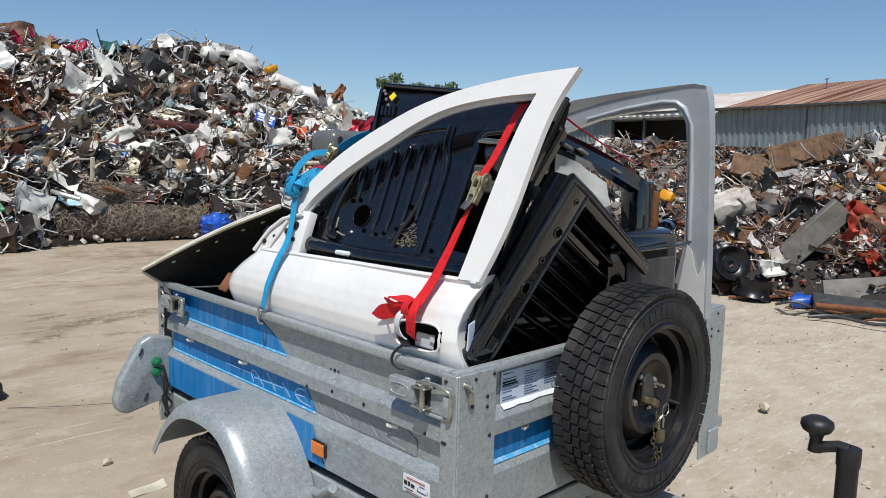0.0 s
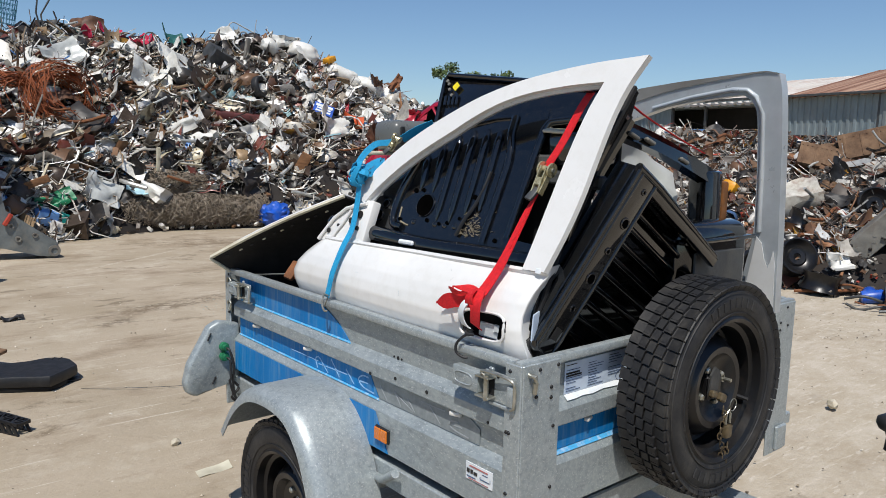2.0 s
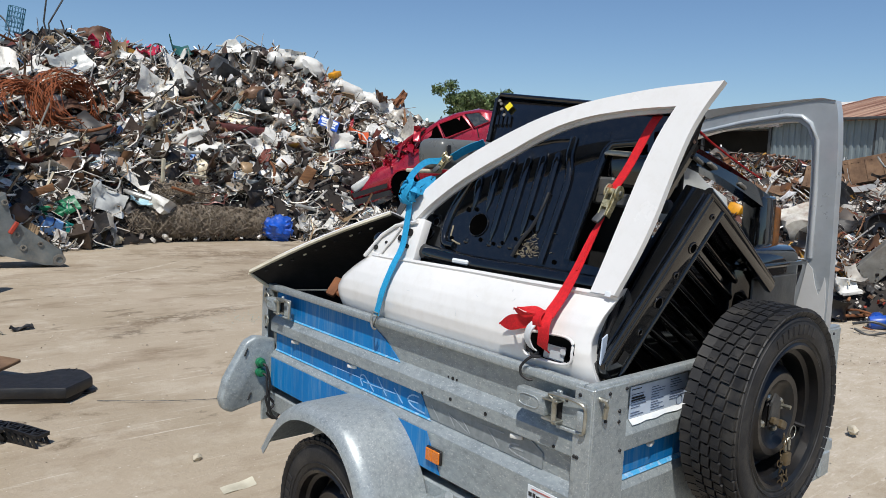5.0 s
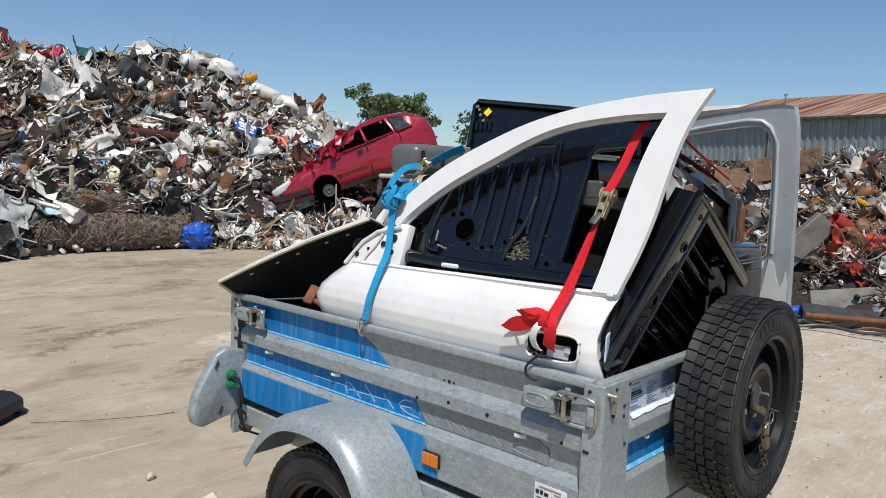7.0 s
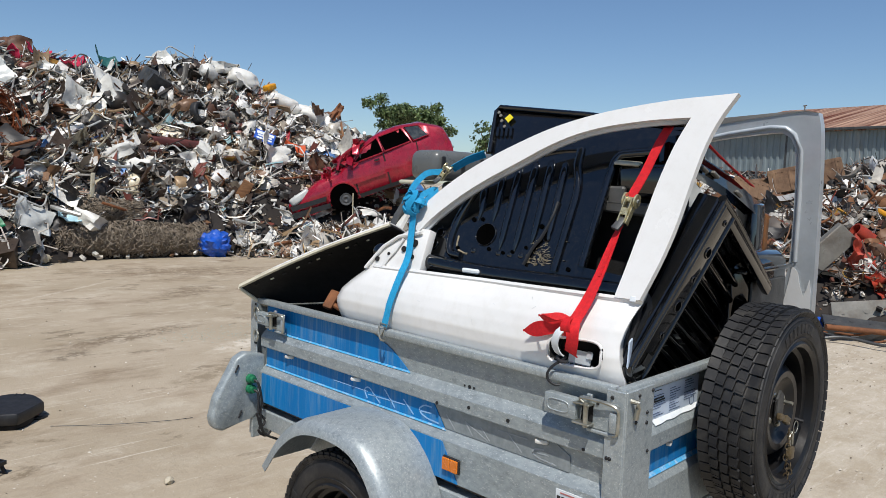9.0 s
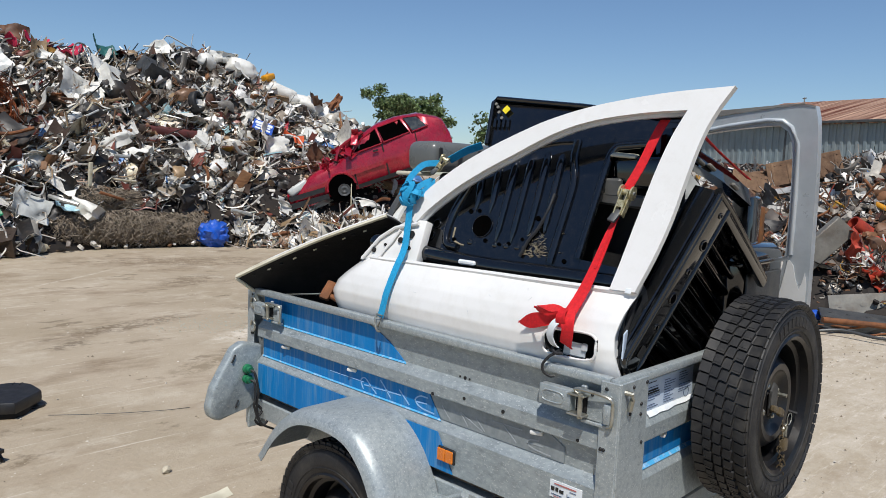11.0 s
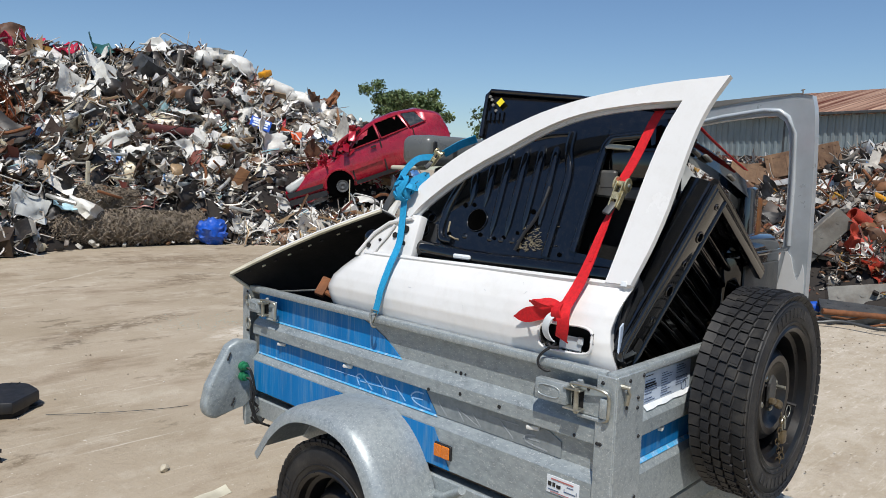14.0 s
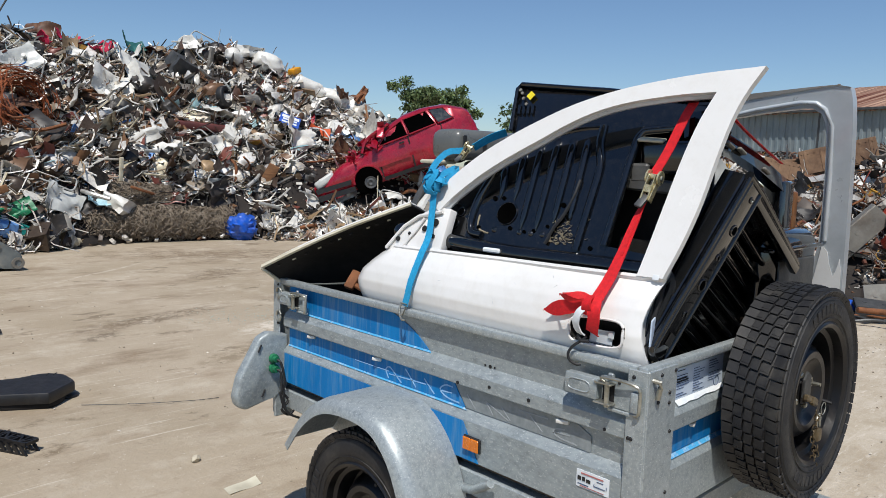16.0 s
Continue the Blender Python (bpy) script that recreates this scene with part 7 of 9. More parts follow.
prop("white_drum", WHITEP, lumpy(0.80, 0.15, 3), (8.10, 12.45, 2.76), (0, 20, -35), "white stuffed plastic bag on the heap's crest", "drum", "white drums")
prop("white_drum", WHITEP, lumpy(0.40, 0.15, 4), (6.1, 13.2, 3.45), (20, 40, 20), "white plastic can on the heap's crest", "drum", "white drums")
prop("yellow_box", YELLOW, crate(0.28, 0.16, 0.12), (7.30, 12.85, 3.28), (0, -20, 20), "yellow metal box on the heap's crest", "box")
prop("maroon_beam", mat("maroon_paint", rgb("5e2a28"), rgb("4a201f"), 5, 0.6, 0, 0.1, 30, rgb("3a2a22"), 0.4, 4), crate(1.0, 0.16, 0.14, 0.03), (4.87, 12.25, 1.98), (10, 4, -30), "maroon painted steel beam in the scrap heap", "beam")
sackob = prop("torn_sack", SACK, bent(0.9, 0.8, 0.7, 12, 0.02), (6.75, 11.95, 1.95), (55, 35, 15), "torn white woven sack with a blue print", "sack")
bm = B()
slab(bm, pose(6.55, 11.82, 2.18, 62, 18, -28), 0.40, 0.24, 0.012, 0.004)
bprint = part("blue_print", bm, BLUEPL, sackob, "blue printed panel with faded lettering")
for k, (sx, sz, w) in enumerate(((0, 0.06, 0.34), (0, 0.0, 0.28), (0, -0.06, 0.30))):
    bm = B()
    slab(bm, pose(6.55, 11.82, 2.18, 62, 18, -28) @ pose(sx, sz, 0.009), w, 0.035 if k else 0.06, 0.003)
    part("print_bar", bm, PAPER, bprint)
prop("orange_sheet", ORANGE, bent(0.45, 0.3, 0.8, 14), (7.22, 11.85, 1.98), (60, 20, -20), "crumpled orange plastic sheet in the scrap heap", "sheet")
prop("wooden_plank", WOOD, crate(0.20, 0.05, 0.85, 0.006), (5.62, 11.20, 0.95), (18, 28, -30), "brown wooden plank leaning on the scrap heap", "plank", "planks")
prop("wooden_plank", WOOD, crate(0.85, 0.05, 0.10, 0.006), (3.8, 12.4, 1.85), (10, -12, -20), "brown wooden plank lying in the scrap heap", "plank", "planks")
prop("wooden_plank", WOOD, crate(1.0, 0.06, 0.10, 0.006), (0.95, 11.0, 0.72), (10, -22, -20), "weathered brown plank in the scrap heap", "plank", "planks")
prop("dark_cabinet", DKSTEEL, dented(0.6, 0.36, 0.36, 9), (5.15, 13.45, 3.12), (30, 20, 10), "dark metal cabinet on the heap", "cabinet")
prop("brown_spike", RUST, bent(0.45, 0.16, 0.2, 15, 0.02), (8.50, 12.1, 2.85), (60, -45, 10), "brown rusted plate sticking up from the crest", "plate")
prop("pale_blue_tub", mat("pale_blue_plastic", rgb("a9cdd6"), rgb("95bac4"), 5, 0.5, 0, 0.05, 30, rgb("8d8373"), 0.4, 4), bent(0.34, 0.22, 0.8, 71, 0.012), (2.76, 11.32, 0.66), (25, 10, -10), "pale blue plastic tub in the scrap heap", "tub")
prop("green_crate", GREEN, bent(0.55, 0.25, 0.5, 16), (1.45, 10.92, 0.58), (60, -15, 5), "crushed green plastic crate in the scrap heap", "crate")
prop("blue_box", mat("light_blue_plastic", rgb("6f9fd8"), rgb("5f8fc8"), 5, 0.5, 0, 0.05, 30, rgb("8d8373"), 0.3, 4), crate(0.30, 0.2, 0.22, 0.03), (1.30, 10.75, 0.34), (15, 10, 10), "light blue plastic canister at the heap's foot", "canister")
prop("teal_rag", mat("teal_plastic", rgb("168a80"), rgb("107068"), 5, 0.6, 0, 0.05, 30), bent(0.32, 0.2, 0.8, 17), (1.66, 10.78, 0.26), (50, 10, 0), "teal plastic scrap at the heap's foot", "scrap")


def netting(r, h, n, wire=0.006):
    def fn(bm):
        for k in range(n):
            a = k * math.tau / n
            tube(bm, [(r * math.cos(a), r * math.sin(a), -h / 2), (r * math.cos(a + 0.2), r * math.sin(a + 0.2), h / 2)], wire, 4)
        for j in range(6):
            tube(bm, [(r * math.cos(k * math.tau / 12), r * math.sin(k * math.tau / 12), -h / 2 + h * j / 5) for k in range(12)], wire, 4, True)
    return fn


BLUENET = mat("blue_netting", rgb("4a7f94"), rgb("3b6c80"), 5, 0.7)
prop("blue_mesh_basket", BLUENET, netting(0.14, 0.45, 18), (1.68, 14.9, 3.78), (5, 8, 0), "blue wire mesh basket on the heap's crest", "basket")
prop("teal_net", mat("teal_netting", rgb("1c5a58"), rgb("154846"), 5, 0.7), bent(0.45, 0.4, 1.2, 19), (4.45, 14.3, 3.55), (40, 20, 10), "dark teal netting on the heap's crest", "net")
for at, tn in (((3.35, 14.6, 3.55), (30, 20, 0)), ((3.91, 14.35, 3.42), (20, -20, 30)), ((2.95, 14.6, 3.45), (50, 10, 70))):
    prop("red_cloth", mat("crimson_cloth", rgb("b81a42"), rgb("9c1436"), 8, 0.8, 0, 0.2, 40), bent(0.45, 0.28, 1.0, at[0], 0.015), at, tn, "crimson cloth caught on the heap's crest", "cloth", "crimson cloths")


def cycle_wheel(bm):
    lathe(bm, [(0.31, -0.012), (0.33, -0.014), (0.335, 0), (0.33, 0.014), (0.31, 0.012)], Matrix(), 40)
    for k in range(12):
        a = k * math.tau / 12
        tube(bm, [(0.02 * math.cos(a + 1), 0.02 * math.sin(a + 1), 0.02 * (-1) ** k), (0.31 * math.cos(a), 0.31 * math.sin(a), 0)], 0.003, 3)
    tube(bm, [(0, 0, -0.04), (0, 0, 0.04)], 0.018, 8)


for at, tn in (((1.30, 15.0, 3.62), (70, 20, 10)), ((3.0, 14.35, 3.25), (65, 0, 20)), ((3.3, 13.6, 2.9), (55, 20, -10)), ((4.1, 14.2, 3.3), (75, 20, 30))):
    prop("cycle_wheel", GREYST, cycle_wheel, at, tn, "spoked bicycle wheel on the scrap heap", "wheel", "bicycle wheels")
prop("bent_rods", DKSTEEL, lambda bm: (tube(bm, [(0.05, 0, -0.5), (-0.08, 0, 0.05), (-0.02, 0, 0.55)], 0.016, 6), tube(bm, [(0.05, 0, -0.4), (0.0, 0, 0.02), (0.26, 0, 0.52)], 0.016, 6)), (2.20, 14.75, 3.75), (0, 0, -15), "two bent steel rods sticking up from the crest", "rods")


def coil(r, n, seed, thick=0.007):
    rd = random.Random(seed)

    def fn(bm):
        for k in range(n):
            q = pose(0, 0, 0, rd.gauss(0, 16), rd.gauss(0, 16), rd.uniform(0, 360))
            s, e, o = r * rd.uniform(0.55, 1.0), rd.uniform(0.65, 1.0), rd.uniform(-0.12, 0.12)
            tube(bm, [q @ Vector((s * math.cos(i * math.tau / 18), s * e * math.sin(i * math.tau / 18), o + 0.05 * math.sin(i * 1.3 + k))) for i in range(18)], thick, 3, True)
    return fn


prop("rusty_wire_coil", RUSTWIRE, coil(0.66, 60, 5), (2.02, 12.72, 2.16), (66, 0, 22), "big coil of rusty wire on the scrap heap", "wire coil", "rusty coils")
prop("rusty_wire_coil", RUSTWIRE, coil(0.6, 50, 6), (1.30, 12.68, 2.06), (70, 10, 5), "big coil of rusty wire on the scrap heap", "wire coil", "rusty coils")


def wire_roll(l, r, n, seed, wire=0.005):
    rd = random.Random(seed)

    def fn(bm):
        lathe(bm, [(0.01, -l / 2 + 0.05), (r * 0.74, -l / 2 + 0.05), (r * 0.8, 0), (r * 0.74, l / 2 - 0.05), (0.01, l / 2 - 0.05)], pose(0, 0, 0, 0, 90, 0), 16)
        for k in range(n):
            x, a = rd.uniform(-l / 2, l / 2), rd.uniform(0, math.tau)
            pts = []
            for i in range(5):
                a += rd.uniform(-0.25, 0.5)
                x = max(-l / 2, min(l / 2, x + rd.uniform(-0.09, 0.09)))
                q = r * rd.uniform(0.82, 1.08) * (1 + 0.06 * math.sin(5 * x + seed))
                pts.append((x, q * math.cos(a), q * math.sin(a)))
            tube(bm, pts, wire, 3)
    return fn


prop("fence_wire_roll", MESHWIRE, wire_roll(2.65, 0.30, 1700, 7, 0.007), (3.62, 11.32, 0.29), (0, 1, -7), "long rusty roll of tangled fencing wire on the ground", "wire roll", "wire rolls")
prop("fence_wire_roll", MESHWIRE, wire_roll(1.2, 0.22, 700, 8, 0.007), (3.40, 11.62, 0.74), (0, 3, -9), "short roll of fencing wire on top of another", "wire roll", "wire rolls")
prop("blue_bag", BLUEPL, crumpled(0.25), (5.02, 10.95, 0.22), (10, 8, 0), "crumpled bright blue plastic bag on the ground", "bag")
prop("cream_board", CREAM, crate(0.85, 0.5, 0.14, 0.02), (6.02, 11.05, 0.14), (4, 3, -25), "cream foam board at the heap's foot", "board")
prop("bent_white_sheet", WHITEP, bent(0.7, 0.5, 0.2, 26), (5.9, 10.75, 0.10), (10, 5, -30), "white broken panel at the heap's foot", "panel", "white panels")

# larger pieces that stand out of the heap
DARKSHEET = mat("dark_painted_sheet", rgb("3a3836"), rgb("2a2826"), 6, 0.5, 0.1, 0.1, 30, rgb("5d4a3a"), 0.4, 6)
BROWNSHEET = mat("brown_painted_sheet", rgb("6b4a35"), rgb("523829"), 6, 0.6, 0.05, 0.1, 30, rgb("3a2a20"), 0.4, 6)
GREYPIPE = mat("pale_grey_pipe", rgb("bdbdb8"), rgb("a5a5a0"), 6, 0.4, 0.3, 0.05, 30, rgb("6a5a48"), 0.4, 8)
rp = random.Random(41)


def rod(l, r, seed):
    q = random.Random(seed)
    k = [q.uniform(-0.25, 0.25) * l for _ in range(4)]
    return lambda bm: tube(bm, smooth_line([(-l / 2, 0, 0), (-l / 5, k[0] * 0.5, k[1] * 0.4), (l / 5, k[2] * 0.5, 0), (l / 2, k[3], k[0] * 0.3)], 4), r, 8)


def loop_frame(a, c, r):
    return lambda bm: tube(bm, [(a * math.copysign(abs(math.cos(i * math.tau / 20)) ** 0.4, math.cos(i * math.tau / 20)), c * math.copysign(abs(math.sin(i * math.tau / 20)) ** 0.4, math.sin(i * math.tau / 20)), 0.02 * math.sin(i)) for i in range(20)], r, 6, True)


kinds = [("bent_sheet", WHITEP, "white bent steel sheet in the scrap heap", 34), ("bent_sheet", DARKSHEET, "dark crumpled steel sheet in the scrap heap", 18), ("bent_sheet", BROWNSHEET, "brown rusted sheet in the scrap heap", 9), ("bent_pipe", GREYPIPE, "pale grey bent pipe in the scrap heap", 34), ("bent_pipe", RUST, "rusty bent pipe in the scrap heap", 22), ("appliance_shell", WHITEP, "dented white appliance casing in the scrap heap", 13), ("plank", WOOD, "broken brown plank in the scrap heap", 9), ("tube_frame", GREYPIPE, "bent tubular steel frame in the scrap heap", 14), ("dark_drum", DARKSHEET, "dented dark drum in the scrap heap", 7)]
for nm, mt, lab_, cnt in kinds:
    for k in range(cnt):
        x, y, z = [float(v) for v in places(1, 0.05, -4 if k % 3 else 8, 40, 0.05, 0.98)[0]]
        s = rp.uniform(0.4, 0.85)
        fn = {"bent_sheet": bent(s, s * rp.uniform(0.35, 0.8), rp.uniform(-0.9, 0.9), 60 + k + cnt), "bent_pipe": rod(s * 1.6, rp.uniform(0.014, 0.036), k), "appliance_shell": dented(s * 0.66, s * 0.55, s * 0.3, k), "plank": crate(s * 1.4, 0.04, rp.uniform(0.08, 0.16), 0.006), "tube_frame": loop_frame(s * 0.5, s * 0.32, 0.014), "dark_drum": lumpy(s * 0.8, s * 0.24, k)}[nm]
        prop(nm, mt, fn, (x, y, z + 0.10), (rp.gauss(32, 22), rp.gauss(0, 24), rp.uniform(-90, 90) if nm != "bent_sheet" else rp.uniform(-60, 40)), lab_, nm.replace("_", " ").replace("bent ", ""), nm.replace("_", " ") + "s in the heap")
for nm, mt, lab_, cnt in (("bent_sheet", DARKSHEET, "dark crumpled steel sheet in the far pile", 12), ("bent_sheet", TANRUST, "rusty bent plate in the far pile", 14), ("bent_pipe", GREYPIPE, "pale grey bent pipe in the far pile", 14), ("bent_pipe", RUST, "rusty bent pipe in the far pile", 20), ("bent_sheet", WHITEP, "dirty white sheet in the far pile", 8)):
    for k in range(cnt):
        x, y, z = [float(v) for v in places(1, 0.05, 55, 84, 0.05, 0.98)[0]]
        s = rp.uniform(0.20, 0.48)
        fn = {"bent_sheet": bent(s, s * rp.uniform(0.35, 0.8), rp.uniform(-0.9, 0.9), 90 + k + cnt), "bent_pipe": rod(s * 1.6, rp.uniform(0.010, 0.028), k + 50)}[nm]
        prop(nm, mt, fn, (x, y, z + 0.07), (rp.gauss(25, 22), rp.gauss(0, 24), rp.uniform(-120, 20)), lab_, nm.replace("_", " ").replace("bent ", ""), nm.replace("_", " ") + "s in the far pile")

# red car wreck on the heap
CM = pose(7.05, 11.26, 0.44, 0, 0, -40.5) @ pose(0, 0, 0, 0, -21, 0) @ Matrix.Diagonal((0.93, 0.9, 0.92, 1))
wreck = thing("red_car_wreck", (8.2, 10.2, 0.7), "crushed red hatchback car thrown nose-down onto the heap", "car")
SIDE = [(0.06, 0.22), (0.0, 0.42), (0.08, 0.60), (0.55, 0.76), (1.15, 0.86), (1.45, 0.98), (1.80, 1.22), (2.15, 1.35), (2.6, 1.37), (3.05, 1.30), (3.38, 1.10), (3.52, 0.85), (3.55, 0.5), (3.48, 0.24)]


def half(z):
    return 0.80 if z < 0.88 else 0.775 - 0.36 * (z - 0.88)


def car_top(x):
    return lerp_rows([(a, c) for a, c in SIDE[2:11]], x) if x < 3.38 else lerp_rows([(3.38, 1.16), (3.52, 0.85), (3.56, 0.6)], x)


bm = B()
prev = None
for k in range(37):
    x = 0.02 + 3.52 * k / 36
    t = car_top(x)
    nose = 0.82 + 0.18 * min(1, x / 0.35) if x < 0.35 else 1.0 - 0.10 * max(0, (x - 3.2) / 0.35)
    if t > 0.97:
        sec = [(0, 0.2), (0.70, 0.2), (0.78, 0.36), (0.80, 0.60), (0.765, 0.88), (half(t - 0.08), t - 0.08), (half(t) - 0.08, t - 0.01), (0, t + 0.03)]
    else:
        sec = [(0, 0.2), (0.70, 0.2), (0.78, 0.34), (0.80, 0.45 + 0.1 * t), (0.775, t - 0.10), (0.72, t - 0.04), (0.60, t - 0.005), (0, t + 0.02)]
    ringp = [(y, z) for y, z in sec] + [(-y, z) for y, z in sec[-2:0:-1]]
    crush = 1.0 + 1.6 * max(0.0, 1 - abs(x - 1.2) / 0.7)
    row = [bm.verts.new(CM @ Vector((x + 0.05 * noise.noise((x * 2, y * 2, z)), y * nose + 0.03 * noise.noise((x * 3, y, z * 3)), z + (0.035 * noise.noise((x * 2.4, y * 2.4, 9)) + 0.02 * noise.noise((x * 6, y * 6, 2))) * crush))) for y, z in ringp]
    if prev:
        for i in range(len(row)):
            bm.faces.new((prev[i], prev[(i + 1) % len(row)], row[(i + 1) % len(row)], row[i]))
    else:
        bm.faces.new(row)
    prev = row
bm.faces.new(prev[::-1])
body = part("body", bm, CARRED, wreck, "", 42)


def car_plate(name, mt, pts, off, parent, depth=0.015, label=""):
    bm = B()
    prism(bm, [CM @ Vector((x, -half(z) - off, z)) for x, z in pts], CM.to_3x3() @ Vector((0, -depth, 0)))
    return part(name, bm, mt, parent, label)


car_plate("side_window", VOID, [(1.52, 0.90), (1.80, 1.13), (1.95, 1.20), (2.10, 1.24), (2.13, 0.93), (1.8, 0.90)], -0.012, wreck)
car_plate("side_window", VOID, [(2.19, 0.94), (2.17, 1.25), (2.4, 1.275), (2.63, 1.27), (2.70, 1.12), (2.74, 0.97)], -0.012, wreck)
car_plate("side_window", GLASS, [(2.82, 0.96), (2.72, 1.27), (2.98, 1.22), (3.12, 0.98)], 0.0, wreck)
for wpts in ([(1.50, 0.90), (1.80, 1.14), (2.11, 1.25), (2.14, 0.92), (1.50, 0.90)], [(2.18, 0.93), (2.16, 1.26), (2.64, 1.28), (2.75, 0.96), (2.18, 0.93)], [(2.80, 0.95), (2.71, 1.28), (2.99, 1.23), (3.14, 0.97), (2.80, 0.95)]):
    bm = B()
    tube(bm, [CM @ Vector((x, -half(z) - 0.012, z)) for x, z in wpts], 0.016, 6)
    part("window_frame", bm, CARRED, wreck)
car_plate("door_gap", DARKIN, [(2.075, 0.28), (2.105, 0.28), (2.155, 0.92), (2.125, 0.92)], 0.0, wreck, 0.010)
car_plate("door_gap", DARKIN, [(2.80, 0.60), (2.82, 0.58), (2.86, 0.93), (2.84, 0.93)], 0.0, wreck, 0.010)
car_plate("door_gap", DARKIN, [(1.40, 0.28), (1.43, 0.28), (1.47, 0.90), (1.44, 0.90)], 0.0, wreck, 0.010)
car_plate("sill", DARKIN, [(1.42, 0.20), (2.68, 0.20), (2.68, 0.28), (1.42, 0.28)], 0.0, wreck, 0.012)
car_plate("bumper", BLACKM, [(0.02, 0.22), (0.80, 0.20), (0.80, 0.30), (0.03, 0.34)], 0.0, wreck, 0.03)
car_plate("rub_strip", BLACKM, [(0.04, 0.38), (0.74, 0.36), (0.78, 0.45), (0.02, 0.48)], 0.0, wreck, 0.035)
car_plate("rub_strip", CARRED, [(1.30, 0.50), (2.06, 0.50), (2.06, 0.57), (1.30, 0.57)], 0.0, wreck, 0.03)
car_plate("door_handle", BLACKM, [(1.92, 0.80), (2.03, 0.80), (2.03, 0.84), (1.92, 0.84)], 0.0, wreck, 0.03)
for cx in (1.10, 3.0):
    bm = B()
    lathe(bm, [(0.0001, 0.0), (0.285, 0.0), (0.285, 0.012), (0.0001, 0.012)], CM @ pose(cx, -0.80, 0.33, 90), 28)
    arch_ob = part("wheel_arch", bm, VOID, wreck)
    bm = B()
    tube(bm, [CM @ Vector((cx + 0.29 * math.cos(k * math.pi / 14), -0.815, 0.33 + 0.29 * math.sin(k * math.pi / 14))) for k in range(15)], 0.022, 6)
    part("arch_lip", bm, CARRED, arch_ob)
    bm = B()
    lathe(bm, [(0.0001, 0.03), (0.05, 0.05), (0.09, 0.04), (0.11, 0.05), (0.125, 0.05), (0.125, 0.02), (0.0001, 0.018)], CM @ pose(cx + 0.03, -0.80, 0.27, 90), 24)
    part("brake_drum", bm, DKSTEEL, arch_ob)
bm = B()
slab(bm, CM @ pose(0.26, -0.72, 0.60, 0, -16, 14), 0.46, 0.12, 0.17, 0.05, 3)
part("headlight", bm, CLEARPL, wreck, "cracked clear headlight")
bm = B()
slab(bm, CM @ pose(3.43, -0.68, 0.78, 0, 8, 0), 0.10, 0.12, 0.26, 0.03, 2)
part("tail_light", bm, CARRED, wreck)
bm = B()
slab(bm, CM @ pose(1.52, 0.0, 1.145, 0, -33, 0), 0.55, 1.05, 0.02, 0.005)
part("windscreen", bm, GLASS, wreck)
bm = B()
rd = random.Random(12)
for k in range(26):
    c = Vector((rd.uniform(0.85, 1.75), rd.uniform(-0.85, 0), 0))
    c.z = car_top(c.x) + rd.uniform(-0.06, 0.12)
    sheet(bm, lambda u, v: CM @ (c + pose(0, 0, 0, 20 * k, 50 * k, 33 * k).to_3x3() @ Vector(((u - 0.5) * (0.2 + 0.02 * (k % 9)), (v - 0.5) * 0.14, 0.10 * math.sin(4 * u + k) + 0.05 * noise.noise((u * 4, v * 4, k))))), 6, 4, 0.01, (0, 0, -1))
part("crumpled_metal", bm, CARRED, wreck)
bm = B()
for k in range(30):
    c = Vector((rd.uniform(1.1, 1.95), rd.uniform(-0.82, -0.1), 0))
    c.z = car_top(c.x) + rd.uniform(-0.10, 0.06)
    slab(bm, CM @ Matrix.Translation(c) @ pose(0, 0, 0, rd.uniform(0, 360), rd.uniform(0, 360), 0), rd.uniform(0.1, 0.35), rd.uniform(0.03, 0.12), 0.03)
part("exposed_interior", bm, BLACKM, wreck, "dark torn interior behind the broken windscreen")
bm = B()
for k in range(5):
    tube(bm, smooth_line([CM @ Vector((1.15 + 0.1 * k, -0.75 + 0.12 * k, 0.88 + 0.05 * k)), CM @ Vector((1.35 + 0.12 * k, -0.7 + 0.1 * k, 1.12 + 0.03 * k)), CM @ Vector((1.85, -0.68 + 0.1 * k, 1.27))], 4), 0.028, 6)
part("bent_pillar", bm, CARRED, wreck)

def crumpled_shell(lx, ly, seed):
    """A torn, folded casing."""
    return lambda bm: sheet(bm, lambda u, v: ((u - 0.5) * lx + 0.05 * noise.noise((u * 6, v * 6, seed)), (v - 0.5) * ly * (1 + 0.5 * noise.noise((u * 4, v, seed))), 0.10 * math.sin(5 * u + seed) + 0.14 * noise.noise((u * 5, v * 4, seed + 3))), 18, 12, 0.01, (0, 0, -1))


# things in the far pile
def box_beam(bm):
    for z in (-0.2, 0.2):
        slab(bm, pose(0, 0, z), 1.0, 0.30, 0.02, 0.004)
    slab(bm, pose(0, -0.16, 0), 1.0, 0.02, 0.40, 0.004)
    for k in range(5):
        slab(bm, pose(-0.42 + k * 0.21, -0.172, 0), 0.03, 0.012, 0.36, 0.004)
    for k in range(12):
        lathe(bm, [(0.0001, 0), (0.012, 0), (0.012, 0.01), (0.0001, 0.01)], pose(-0.46 + k * 0.083, -0.17, 0.14, 90), 6)


